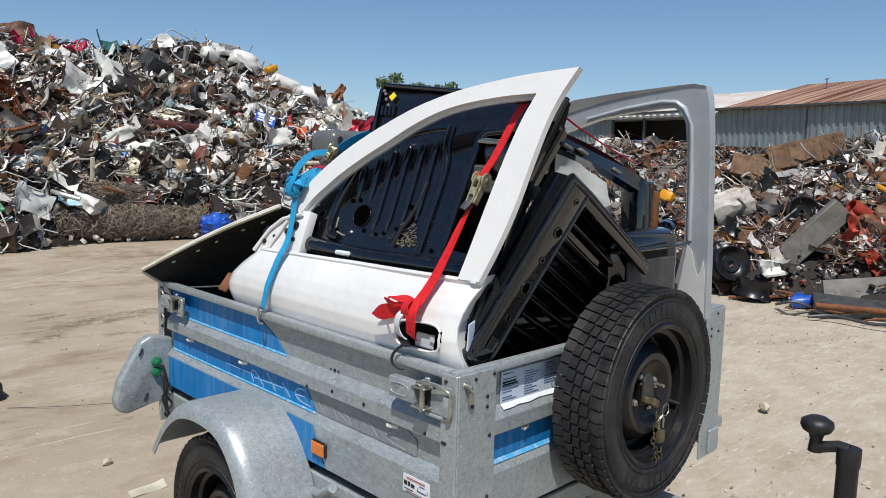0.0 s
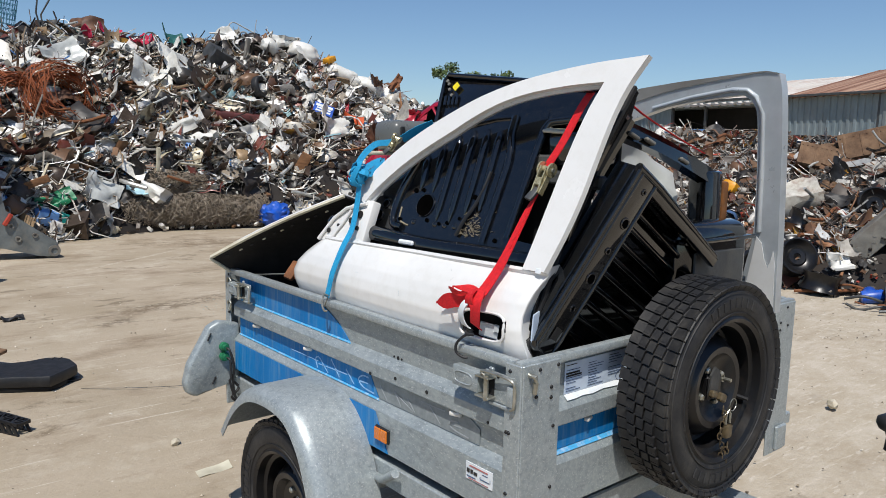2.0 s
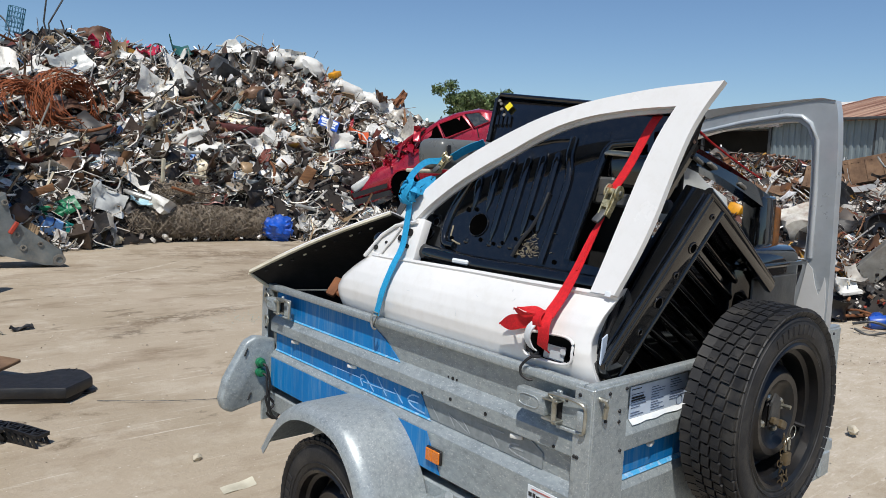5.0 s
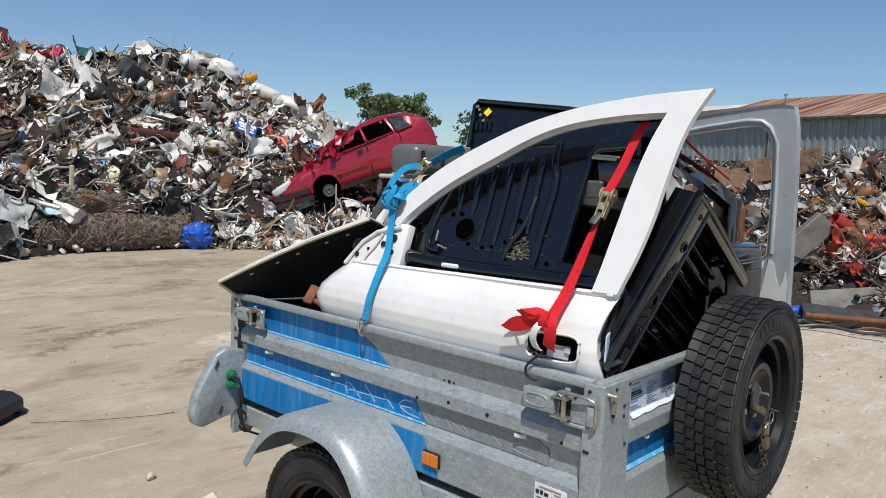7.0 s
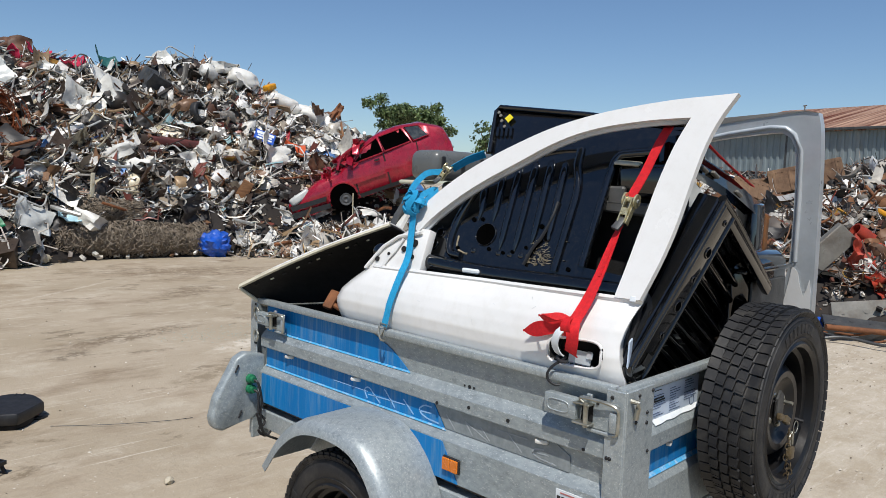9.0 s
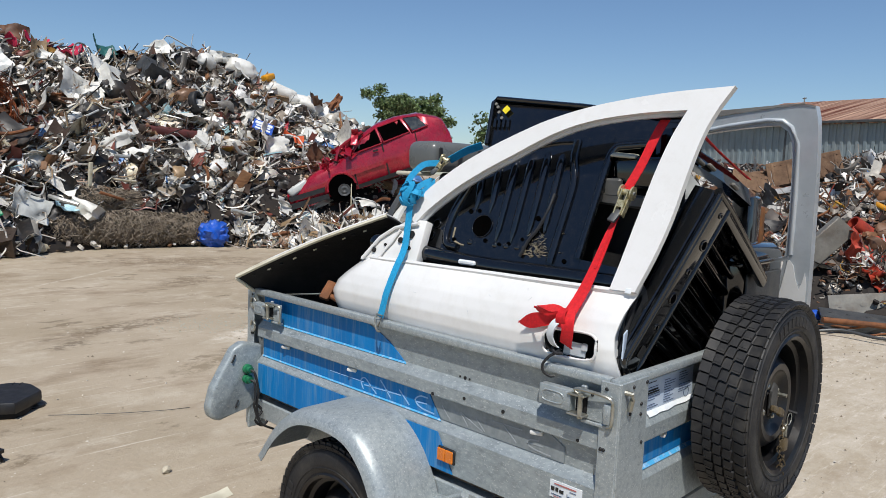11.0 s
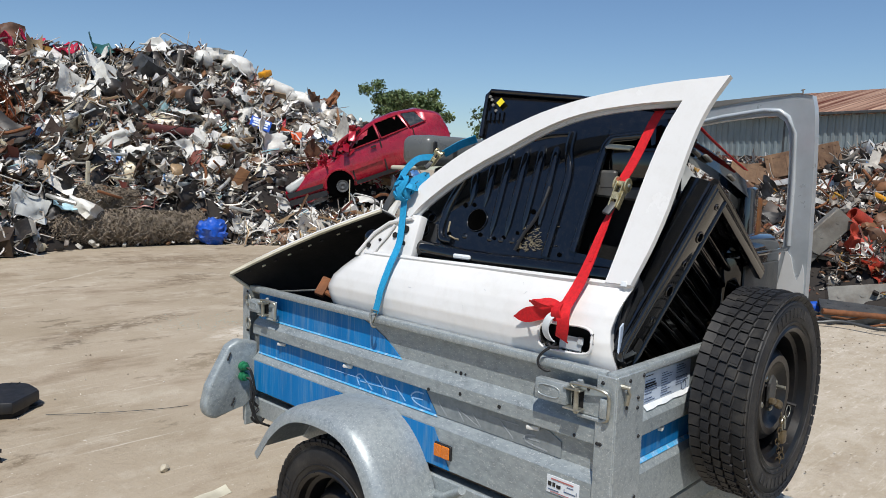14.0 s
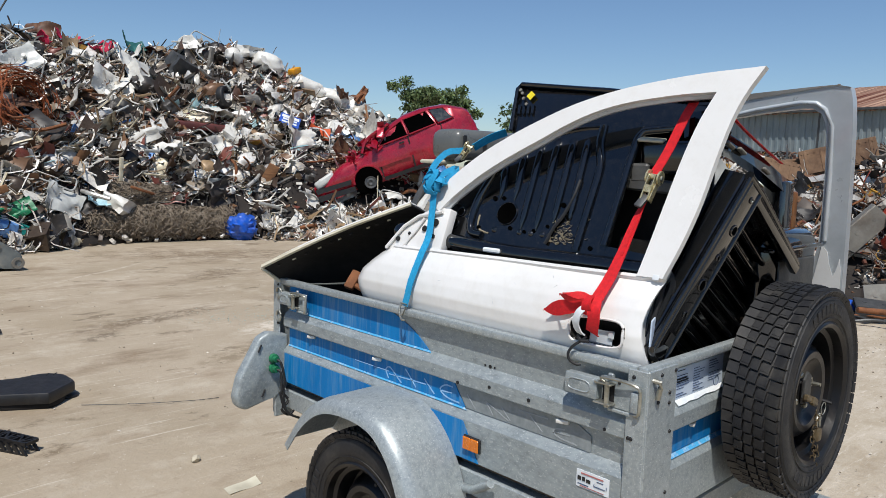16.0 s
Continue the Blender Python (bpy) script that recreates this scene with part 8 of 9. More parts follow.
prop("rusty_box_girder", TANRUST, lambda bm: (box_beam(bm), bmesh.ops.scale(bm, vec=(0.98, 0.9, 0.9), verts=bm.verts[:])), (9.95, 2.9, 1.68), (-18, -14, -68), "rusty riveted steel box girder on the far pile", "girder", "rusty girders")
prop("rusty_box_girder", TANRUST, lambda bm: (box_beam(bm), bmesh.ops.scale(bm, vec=(0.75, 0.9, 0.85), verts=bm.verts[:])), (9.6, 3.45, 1.40), (-30, 12, -60), "rusty riveted steel box girder on the far pile", "girder", "rusty girders")
prop("black_tarp", BLACKM, crumpled_shell(0.7, 0.45, 40), (9.0, 2.75, 1.22), (50, 10, -60), "black plastic sheet crumpled on the far pile", "sheet")
washer = prop("washing_machine", mat("rust_streaked_enamel", rgb("c9c5bb"), rgb("a9a294"), 9, 0.5, 0, 0.2, 30, rgb("6b4430"), 0.8, 7), dented(0.52, 0.44, 0.52, 6), (8.55, 3.25, 0.84), (25, -20, -60), "dirty white washing machine lying on its back", "washing machine")
bm = B()
lathe(bm, [(0.03, 0), (0.18, 0), (0.20, 0.02), (0.17, 0.03), (0.06, 0.02)], pose(8.55, 3.25, 0.84, 25, -20, -60) @ pose(0, -0.22, 0, 90), 28)
part("door_ring", bm, GREYST, washer)


def steel_rim(bm):
    lathe(bm, [(0.19, -0.09), (0.205, -0.09), (0.18, -0.05), (0.165, 0), (0.18, 0.06), (0.205, 0.10), (0.19, 0.10), (0.16, 0.05), (0.11, 0.03), (0.09, 0.05), (0.04, 0.045), (0.04, 0.03), (0.10, 0.01), (0.15, 0.0), (0.17, -0.05)], Matrix(), 32)


for at, tn in (((7.45, 2.85, 0.20), (8, 4, 0)), ((7.5, 2.88, 0.42), (12, -6, 0)), ((7.05, 2.30, 0.13), (6, 8, 0)), ((7.1, 2.62, 0.36), (70, 0, -40)), ((7.0, 3.0, 0.22), (80, 10, -50)), ((8.0, 2.95, 0.7), (20, 10, 0)), ((8.4, 2.35, 0.92), (75, 0, -50)), ((8.2, 4.1, 0.75), (15, -10, 0)), ((8.0, 3.6, 0.5), (40, 10, 0))):
    prop("steel_wheel_rim", RIM, steel_rim, at, tn, "black steel car wheel rim in the far pile", "wheel rim", "wheel rims")


def channel(l):
    def fn(bm):
        slab(bm, pose(0, 0, 0), l, 0.015, 0.26, 0.003)
        slab(bm, pose(0, 0.06, 0.13), l, 0.12, 0.014, 0.003)
        slab(bm, pose(0, 0.06, -0.13), l, 0.12, 0.014, 0.003)
        for k in range(5):
            lathe(bm, [(0.0001, 0.0), (0.025, 0.0), (0.025, 0.004), (0.0001, 0.004)], pose(-l * 0.4 + k * l * 0.2, -0.0075, 0.02, 90), 10)
    return fn


prop("steel_channel", GREYST, channel(1.15), (7.75, 2.05, 0.62), (8, -48, -62), "grey steel channel beam leaning on the far pile", "beam", "steel channels")
prop("steel_channel", GREYST, channel(1.1), (7.5, 1.15, 0.24), (-15, -8, -63), "grey drilled steel channel beam at the pile's foot", "beam", "steel channels")
prop("steel_channel", DKSTEEL, channel(0.9), (7.05, 1.2, 0.14), (-78, 3, -66), "dark steel channel lying on the ground", "beam", "steel channels")


ORSTEEL = mat("flaking_red_paint", rgb("b8402a"), rgb("7a2c1e"), 6, 0.6, 0.1, 0.3, 30, rgb("45241a"), 0.6, 7)
prop("red_metal_casing", ORSTEEL, crumpled_shell(0.55, 0.40, 3), (8.0, 1.45, 0.80), (60, 20, -50), "crumpled orange-red sheet-metal casing in the far pile", "casing", "red casings")
prop("red_metal_casing", ORSTEEL, crumpled_shell(0.45, 0.36, 8), (7.8, 1.2, 0.55), (70, -30, -60), "crumpled orange-red sheet-metal casing in the far pile", "casing", "red casings")
prop("red_metal_casing", ORSTEEL, pipe(0.35, 0.09), (8.25, 1.62, 0.98), (20, 30, -40), "rusted red pipe stub in the far pile", "casing", "red casings")
for at, tn in (((7.12, 1.84, 0.075), (0, 90, 20)), ((7.02, 1.74, 0.075), (0, 80, -60))):
    prop("blue_bottle", BLUEPL, lambda bm: lathe(bm, [(0.0001, -0.13), (0.065, -0.13), (0.07, -0.1), (0.07, 0.06), (0.03, 0.11), (0.03, 0.14), (0.0001, 0.14)], Matrix(), 18), at, tn, "crushed bright blue plastic bottle on the ground", "bottle", "blue bottles")
prop("axle_stub", RUST, lambda bm: (tube(bm, [(-0.7, 0, 0), (0.7, 0, 0)], 0.03, 10), lathe(bm, [(0.0001, -0.04), (0.11, -0.04), (0.11, 0.03), (0.06, 0.06), (0.0001, 0.06)], pose(0.7, 0, 0, 0, 90, 0), 18)), (7.0, 0.95, 0.10), (0, 3, -50), "rusty axle with its hub lying on the ground", "axle")
prop("yellow_casting", YELLOW, crate(0.30, 0.2, 0.16, 0.04), (8.40, 4.15, 1.02), (20, 20, 10), "yellow painted casting in the far pile", "casting")
prop("yellow_beam", YELLOW, crate(0.45, 0.06, 0.06, 0.02), (8.9, 1.5, 1.2), (0, 28, -55), "faded yellow steel arm on the far pile", "beam")
for at, s, sd in (((10.15, 5.0, 1.50), 0.55, 1), ((9.95, 5.7, 1.5), 0.5, 2), ((10.6, 4.3, 1.5), 0.45, 3)):
    rd = random.Random(sd)
    ob = thing("scrap_bale", at, "pressed bale of tangled dark scrap wire", "bale", "scrap bales")
    bm = B()
    for k in range(260):
        p = Vector([max(-s, min(s, rd.gauss(0, s * 0.8))) * (1, 1, 0.65)[i] for i in range(3)])
        pts = [Vector(at) + p]
        for i in range(3):
            p = Vector([max(-s, min(s, p[j] + rd.uniform(-0.2, 0.2))) for j in range(3)])
            p.z = max(-s * 0.65, min(s * 0.65, p.z))
            pts.append(Vector(at) + p)
        tube(bm, pts, rd.uniform(0.008, 0.022), 4)
    slab(bm, pose(*at), s * 1.3, s * 1.3, s * 0.8, 0.06, 2)
    tagged(part("wire", bm, JUNKR, ob), kind="stuff")

# ---- barn ----
BA, BD = Vector((38.4, 31.8, 0)), Vector((-4.5, -24.0, 0)).normalized()
BN = Vector((BD.y, -BD.x, 0))
if BN.x > 0:
    BN = -BN
barn = thing("farm_barn", tuple(BA + BD * 24 - BN * 6), "long metal barn with corrugated walls and a rusty roof", "barn")
EAVE, RIDGE, DEEP = 4.42, 6.25, 7.5


def corrugated(bm, s0, s1, z0, z1, out, pitch=0.33, deep=0.05):
    n = int((s1 - s0) / pitch)
    rows = []
    for k in range(n + 1):
        for f, d in ((0.0, 0.0), (0.45, 0.0), (0.55, deep), (0.9, deep)):
            s = s0 + (k + f) * pitch
            if s > s1:
                break
            rows.append([bm.verts.new(BA + BD * s + BN * (d + out) + Vector((0, 0, z))) for z in (z0, z1)] + [bm.verts.new(BA + BD * s + BN * (d + out - 0.04) + Vector((0, 0, z))) for z in (z1, z0)])
    for a, c in zip(rows, rows[1:]):
        for k in range(4):
            bm.faces.new((a[k], a[(k + 1) % 4], c[(k + 1) % 4], c[k]))
    bm.faces.new(rows[0])
    bm.faces.new(rows[-1][::-1])


for s0, s1, z0, out in ((0, 8.3, 0, 0), (15.0, 20.25, 0, 0), (20.35, 34, 0, 0.12), (34, 48, 0, 0)):
    bm = B()
    corrugated(bm, s0, s1, z0, EAVE - (0.0 if out == 0 else 0.03), out)
    part("wall_cladding", bm, CLADDING, barn, "", 10)
bm = B()
corrugated(bm, 8.3, 14.95, 4.05, EAVE, 0)
part("wall_cladding", bm, CLADDING, barn, "", 10)
# added dark slab behind the bay, in place of its unlit depth
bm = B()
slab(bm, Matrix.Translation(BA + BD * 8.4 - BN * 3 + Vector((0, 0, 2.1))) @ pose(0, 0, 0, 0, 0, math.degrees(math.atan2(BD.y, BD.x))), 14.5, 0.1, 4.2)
part("bay_shade_slab", bm, BAYSHADE, barn, "dark slab standing in for the shade of the open bay")
for s in (8.3, 10.7, 14.95, 20.3):
    bm = B()
    slab(bm, Matrix.Translation(BA + BD * s + BN * 0.02 + Vector((0, 0, EAVE / 2))) @ pose(0, 0, 0, 0, 0, math.degrees(math.atan2(BD.y, BD.x))), 0.14, 0.14, EAVE)
    part("post", bm, DKSTEEL, barn)


def roof(s0, s1, mt, lift=0.0):
    bm = B()
    n = int((s1 - s0) / 0.5)
    rows = []
    for k in range(n + 1):
        for f, d in ((0.0, 0.0), (0.5, 0.0), (0.62, 0.05), (0.88, 0.05)):
            s = min(s1, s0 + (k + f) * 0.5)
            e = BA + BD * s + BN * 0.35 + Vector((0, 0, EAVE - 0.02 + d + lift))
            r = BA + BD * s - BN * DEEP + Vector((0, 0, RIDGE + d * 0.1 + lift))
            b = BA + BD * s - BN * DEEP * 2 + Vector((0, 0, EAVE + d + lift))
            rows.append([bm.verts.new(p) for p in (e, r, b, b - Vector((0, 0, 0.1)), r - Vector((0, 0, 0.1)), e - Vector((0, 0, 0.1)))])
    for a, c in zip(rows, rows[1:]):
        for k in range(6):
            bm.faces.new((a[k], a[(k + 1) % 6], c[(k + 1) % 6], c[k]))
    bm.faces.new(rows[0])
    bm.faces.new(rows[-1][::-1])
    bmesh.ops.remove_doubles(bm, verts=bm.verts[:], dist=0.001)
    part("roof", bm, mt, barn, "", 10)


roof(-0.5, 15.6, ROOFPALE, -0.2)
roof(15.6, 48.5, ROOFRUST)
bm = B()
slab(bm, Matrix.Translation(BA + BD * 24 + BN * 0.40 + Vector((0, 0, EAVE - 0.02))) @ pose(0, 0, 0, 0, 0, math.degrees(math.atan2(BD.y, BD.x))), 48.5, 0.14, 0.12, 0.02)
part("gutter", bm, DKSTEEL, barn)
bm = B()
tube(bm, [BA + BD * 18.2 - BN * 5 + Vector((0, 0, 5.6)), BA + BD * 18.2 - BN * 5 + Vector((0, 0, 6.2))], 0.035, 8)
tube(bm, [BA + BD * 18.1 - BN * 5 + Vector((0, 0, 6.15)), BA + BD * 18.3 - BN * 5 + Vector((0, 0, 6.17))], 0.03, 6)
part("vent_pipe", bm, GREYST, barn)
for s in (0.05, 47.95):
    bm = B()
    prism(bm, [BA + BD * s + Vector((0, 0, 0)), BA + BD * s + Vector((0, 0, EAVE - 0.15)), BA + BD * s - BN * DEEP + Vector((0, 0, RIDGE - 0.3)), BA + BD * s - BN * DEEP * 2 + Vector((0, 0, EAVE - 0.15)), BA + BD * s - BN * DEEP * 2], BD * (0.06 if s < 1 else -0.06))
    part("gable_wall", bm, CLADDING, barn)


# ---- trees ----
def tree(base, h, w, lift, n, seed, label):
    rd = random.Random(seed)
    ob = thing("tree", base, label, "tree", "far trees")
    b = Vector(base)
    bm = B()
    tube(bm, [b, b + Vector((0.1, 0, h * 0.35)), b + Vector((-0.1, 0.1, h * 0.7))], 0.2, 8, radii=[0.28, 0.2, 0.08])
    tips = []
    for k in range(15):
        a, e = rd.uniform(0, math.tau), rd.uniform(0.2, 1.0)
        s = b + Vector((0, 0, h * rd.uniform(0.3, 0.6)))
        t = b + Vector((math.cos(a) * w * 0.42 * e, math.sin(a) * w * 0.42 * e, lift + (h - lift) * rd.uniform(0.25, 0.93)))
        tube(bm, [s, s.lerp(t, 0.5) + Vector((0, 0, 0.2)), t], 0.05, 5, radii=[0.09, 0.05, 0.02])
        tips.append(t)
    part("trunk", bm, BARK, ob)
    for k in range(60):
        c = tips[k % 15]
        tips.append(c + Vector((rd.gauss(0, w * 0.13), rd.gauss(0, w * 0.13), rd.gauss(0, h * 0.06))))
    r_ = np.random.default_rng(seed)
    cen = np.array([tuple(t) for t in tips])[r_.integers(0, len(tips), n)]
    d = r_.normal(size=(n, 3))
    d /= np.linalg.norm(d, axis=1)[:, None]
    pos = cen + d * (w * 0.085 * r_.uniform(0.1, 1.5, n))[:, None] * np.array([1, 1, 0.75])
    a, c = r_.normal(size=(2, n, 3))
    a /= np.linalg.norm(a, axis=1)[:, None]
    c -= a * (a * c).sum(1)[:, None]
    c /= np.linalg.norm(c, axis=1)[:, None]
    s = r_.uniform(0.06, 0.14, n)[:, None]
    vs = np.stack([pos - a * s, pos + c * s * 0.5, pos + a * s, pos - c * s * 0.5], 1).reshape(-1, 3)
    crown = bulk("crown", vs.tolist(), (np.arange(n * 4).reshape(-1, 4)).tolist(), LEAF, "", "", "stuff", ob)
    return crown


tree((29.3, 32.0, 0), 5.85, 4.2, 2.6, 24000, 3, "green broadleaf tree behind the heap")
tree((32.9, 28.6, 0), 5.0, 2.4, 3.0, 1800, 4, "small green tree behind the heap")
tree((34.5, 27.5, 0), 4.4, 2.6, 2.4, 1500, 5, "low green bush behind the heap")

# ---- material handler beside the heap ----
crane = thing("material_handler", (-0.2, 10.4, 0.0), "yellow scrap handler with a caged cab and grey arm", "machine")
CX0, CX1, CY = -0.40, 0.38, 9.95
bm = B()
box(bm, CX0, CX1, CY + 0.06, CY + 1.4, 1.02, 2.62, 0.05, 2)
cab = part("cab", bm, DKSTEEL, crane)
bm = B()
box(bm, CX0 + 0.06, CX1 - 0.06, CY + 0.03, CY + 0.058, 1.62, 2.40, 0.01)
part("windscreen", bm, BLUEGLASS, cab)
bm = B()
box(bm, CX0 + 0.06, CX1 - 0.06, CY + 0.03, CY + 0.058, 1.25, 1.58, 0.01)
part("lower_window", bm, GLASS, cab)
bm = B()
box(bm, CX0 + 0.36, CX0 + 0.44, CY + 0.01, CY + 0.028, 2.02, 2.24, 0.005)
part("wiper_motor", bm, YELLOW, cab)
for k in range(13):
    x = CX0 + 0.02 + k * (CX1 - CX0 - 0.04) / 12
    bm = B()
    tube(bm, [(x, CY - 0.06, 1.12), (x, CY - 0.06, 2.46), (x, CY + 0.1, 2.62)], 0.008, 6)
    part("cage_bar", bm, CABLE, cab)
for z in (1.14, 1.62, 2.46):
    bm = B()
    tube(bm, [(CX0, CY - 0.06, z), (CX1, CY - 0.06, z)], 0.014, 6)
    part("cage_rail", bm, CABLE, cab)
bm = B()
box(bm, CX0 - 0.02, CX1 + 0.03, CY - 0.12, CY + 0.02, 2.46, 2.60, 0.02)
part("roof_grille", bm, GREYST, cab)
bm = B()
box(bm, CX0 - 0.02, CX1 + 0.05, CY - 0.14, CY + 0.05, 0.99, 1.11, 0.02, 2)
bar = part("bumper", bm, YELLOW, crane, "yellow painted front bar")
for x in (CX0 + 0.35, CX0 + 0.58, CX0 + 0.66):
    bm = B()
    prism(bm, [(x, CY - 0.143, 1.02), (x + 0.06, CY - 0.143, 1.02), (x + 0.03, CY - 0.143, 1.08)], (0, -0.002, 0))
    part("warning_sticker", bm, CABLE, bar)
bm = B()
box(bm, -2.2, 0.3, CY + 0.3, CY + 2.6, 0.55, 1.0, 0.04)
part("chassis", bm, DKSTEEL, crane)
for x, y in ((-0.4, CY + 0.75), (-1.9, CY + 0.75), (-0.4, CY + 2.3), (-1.9, CY + 2.3)):
    bm = B()
    lathe(bm, tyre_profile(0.5, 0.28, 0.35), pose(x, y, 0.5, 0, 90, 0), 32)
    part("tyre", bm, RUBBER, crane)
bm = B()
prism(bm, [(-0.62, CY - 0.1, 2.1), (-0.44, CY - 0.1, 2.05), (-0.46, CY - 0.1, 2.9), (-0.60, CY - 0.1, 3.9), (-1.1, CY - 0.1, 4.6), (-1.2, CY - 0.1, 4.4), (-0.8, CY - 0.1, 3.6)], (0, -0.25, 0))
part("boom", bm, YELLOW, crane, "yellow curved boom")
rd = random.Random(2)
for k in range(9):
    bm = B()
    tube(bm, smooth_line([(-0.55 + rd.uniform(-0.1, 0.08), CY - 0.4, 2.3), (-0.50 + rd.uniform(-0.1, 0.1), CY - 0.5, 1.6), (-0.5 + rd.uniform(-0.1, 0.12), CY - 0.8, 0.95), (-0.45 + rd.uniform(-0.15, 0.2), CY - 1.3, 0.6)], 4), 0.022, 6)
    part("hydraulic_hose", bm, CABLE, crane)
bm = B()
prism(bm, [(-1.5, 9.2, 0.85), (0.32, 9.0, 0.80), (0.46, 8.98, 0.92), (0.50, 8.98, 0.60), (1.03, 8.90, 0.22), (1.07, 8.90, 0.10), (1.0, 8.90, 0.02), (0.85, 8.92, 0.04), (0.2, 9.02, 0.24), (-1.5, 9.2, 0.30)], (0, 0.28, 0))
bmesh.ops.bevel(bm, geom=bm.edges[:], offset=0.012, segments=1, affect="EDGES", profile=0.5)
arm = part("grab_arm", bm, mat("worn_grey_arm_steel", rgb("757b7b"), rgb("565b5c"), 5, 0.42, 0.3, 0.15, 40, rgb("8f8a80"), 0.5, 7), crane, "worn grey steel arm with pivot pins")
for x, z, r in ((1.0, 0.10, 0.07), (0.55, 0.42, 0.035), (0.62, 0.26, 0.035), (-0.15, 0.72, 0.04), (0.02, 0.71, 0.04), (0.44, 0.80, 0.035), (0.8, 0.30, 0.03)):
    bm = B()
    lathe(bm, [(0.0001, 0), (r * 0.5, 0), (r * 0.55, 0.02), (r, 0.02), (r, -0.03), (0.0001, -0.03)], Matrix.Translation((x, 9.02 - 0.11 * (x + 0.0) , z)) @ pose(0, 0, 0, 90), 16)
    part("pivot_pin", bm, GREYST, arm)
for z, w in ((0.56, 0.45), (0.40, 0.38)):
    bm = B()
    box(bm, -0.12, -0.12 + w, 8.93, 8.99, z, z + 0.05, 0.01)
    part("rail", bm, GREYST, arm)
bm = B()
slab(bm, pose(0.52, 8.93, 0.50, 0, 32, 0), 0.05, 0.05, 0.16, 0.01)
part("red_tag", bm, ORSTEEL, arm)
claw = thing("grapple_claw", (-0.1, 7.4, 0.0), "polished steel grapple claw standing on its tip", "grapple")
bm = B()
path = smooth_line([(-0.45, 7.44, 0.45), (-0.30, 7.42, 0.58), (-0.14, 7.40, 0.58), (-0.02, 7.38, 0.42), (-0.02, 7.38, 0.2), (-0.07, 7.39, 0.01)], 6)
ribbon(bm, path, (0.62, 0.78, 0.0), 0.26, 0.045)
bmesh.ops.bevel(bm, geom=[e for e in bm.edges if e.calc_face_angle(0) > 0.9], offset=0.012, segments=2, affect="EDGES", profile=0.5)
part("tine", bm, mat("polished_worn_steel", rgb("a59c90"), rgb("7d6f60"), 9, 0.3, 0.7, 0.05, 40, rgb("6b4a34"), 0.5, 8), claw, "", 40)
bm = B()
ribbon(bm, [p + Vector((-0.05, 0.02, -0.06)) for p in path[:22]], (0.1, 1, 0.0), 0.10, 0.06)
part("rib", bm, RUST, claw)
bm = B()
slab(bm, pose(-0.55, 7.48, 0.42, 0, 20, 0), 0.36, 0.34, 0.34, 0.04, 2)
part("housing", bm, DKSTEEL, claw)
bm = B()
ribbon(bm, smooth_line([(-0.6, 7.6, 0.4), (-0.5, 7.75, 0.36), (-0.42, 7.8, 0.2), (-0.45, 7.8, 0.01)], 6), (1, 0.3, 0.0), 0.22, 0.05)
ribbon(bm, smooth_line([(-0.72, 7.4, 0.4), (-0.85, 7.36, 0.36), (-0.88, 7.35, 0.2), (-0.80, 7.36, 0.01)], 6), (0.1, 1, 0.0), 0.22, 0.05)
part("back_tine", bm, DKSTEEL, claw)

# ---- rubbish on the yard ----
def pad(bm, line, z0, z1, soft):
    """A cushion-like slab: a closed outline raised from z0 to z1 with rounded rims."""
    pts = smooth_line([Vector((a, c, 0)) for a, c in line], 3)
    mid = sum(pts, Vector()) / len(pts)
    rows = [[bm.verts.new(Vector((mid.x + (p.x - mid.x) * f, mid.y + (p.y - mid.y) * f, z))) for p in pts]
            for f, z in ((1 - soft * 1.2, z0), (1 - soft * 0.3, z0 + (z1 - z0) * 0.15), (1.0, z0 + (z1 - z0) * 0.5), (1 - soft * 0.4, z1 - (z1 - z0) * 0.12), (1 - soft * 1.6, z1))]
    for a, c in zip(rows, rows[1:]):
        for k in range(len(pts) - 1):
            bm.faces.new((a[k], a[k + 1], c[k + 1], c[k]))
        bm.faces.new((a[-1], a[0], c[0], c[-1]))
    bm.faces.new(rows[0][::-1])
    bm.faces.new(rows[-1])


panel = thing("black_padded_panel", (-0.3, 3.8, 0.0), "thick dusty black padded car panel lying on the yard", "car part")
bm = B()
pad(bm, [(-0.19, 3.550), (-0.18, 3.552), (-0.03, 3.685), (-0.005, 3.72), (-0.005, 3.80), (-0.02, 3.90), (-0.11, 3.975), (-0.24, 3.96), (-0.40, 3.99), (-0.56, 3.97), (-0.64, 3.86), (-0.55, 3.755), (-0.38, 3.655), (-0.205, 3.553)], 0.034, 0.096, 0.018)
part("pad", bm, BLACKM, panel)
bm = B()
pad(bm, [(-0.185, 3.575), (-0.12, 3.61), (-0.06, 3.70), (-0.05, 3.82), (-0.12, 3.93), (-0.40, 3.95), (-0.60, 3.86), (-0.53, 3.765), (-0.38, 3.67), (-0.21, 3.58)], 0.0, 0.04, 0.02)
part("base", bm, DARKIN, panel, "dark underside of the panel")
bm = B()
pad(bm, [(-0.08, 3.69), (-0.03, 3.68), (0.008, 3.705), (0.012, 3.74), (-0.03, 3.78), (-0.09, 3.77), (-0.10, 3.72)], 0.0, 0.014, 0.1)
part("flap", bm, BLACKM, panel)
for a, c, g in ((-0.09, 3.935, 60), (-0.055, 3.915, 50)):
    bm = B()
    slab(bm, pose(a, c, 0.0965, 0, 0, g), 0.05, 0.004, 0.004, 0.001)
    part("seam", bm, DARKIN, panel)
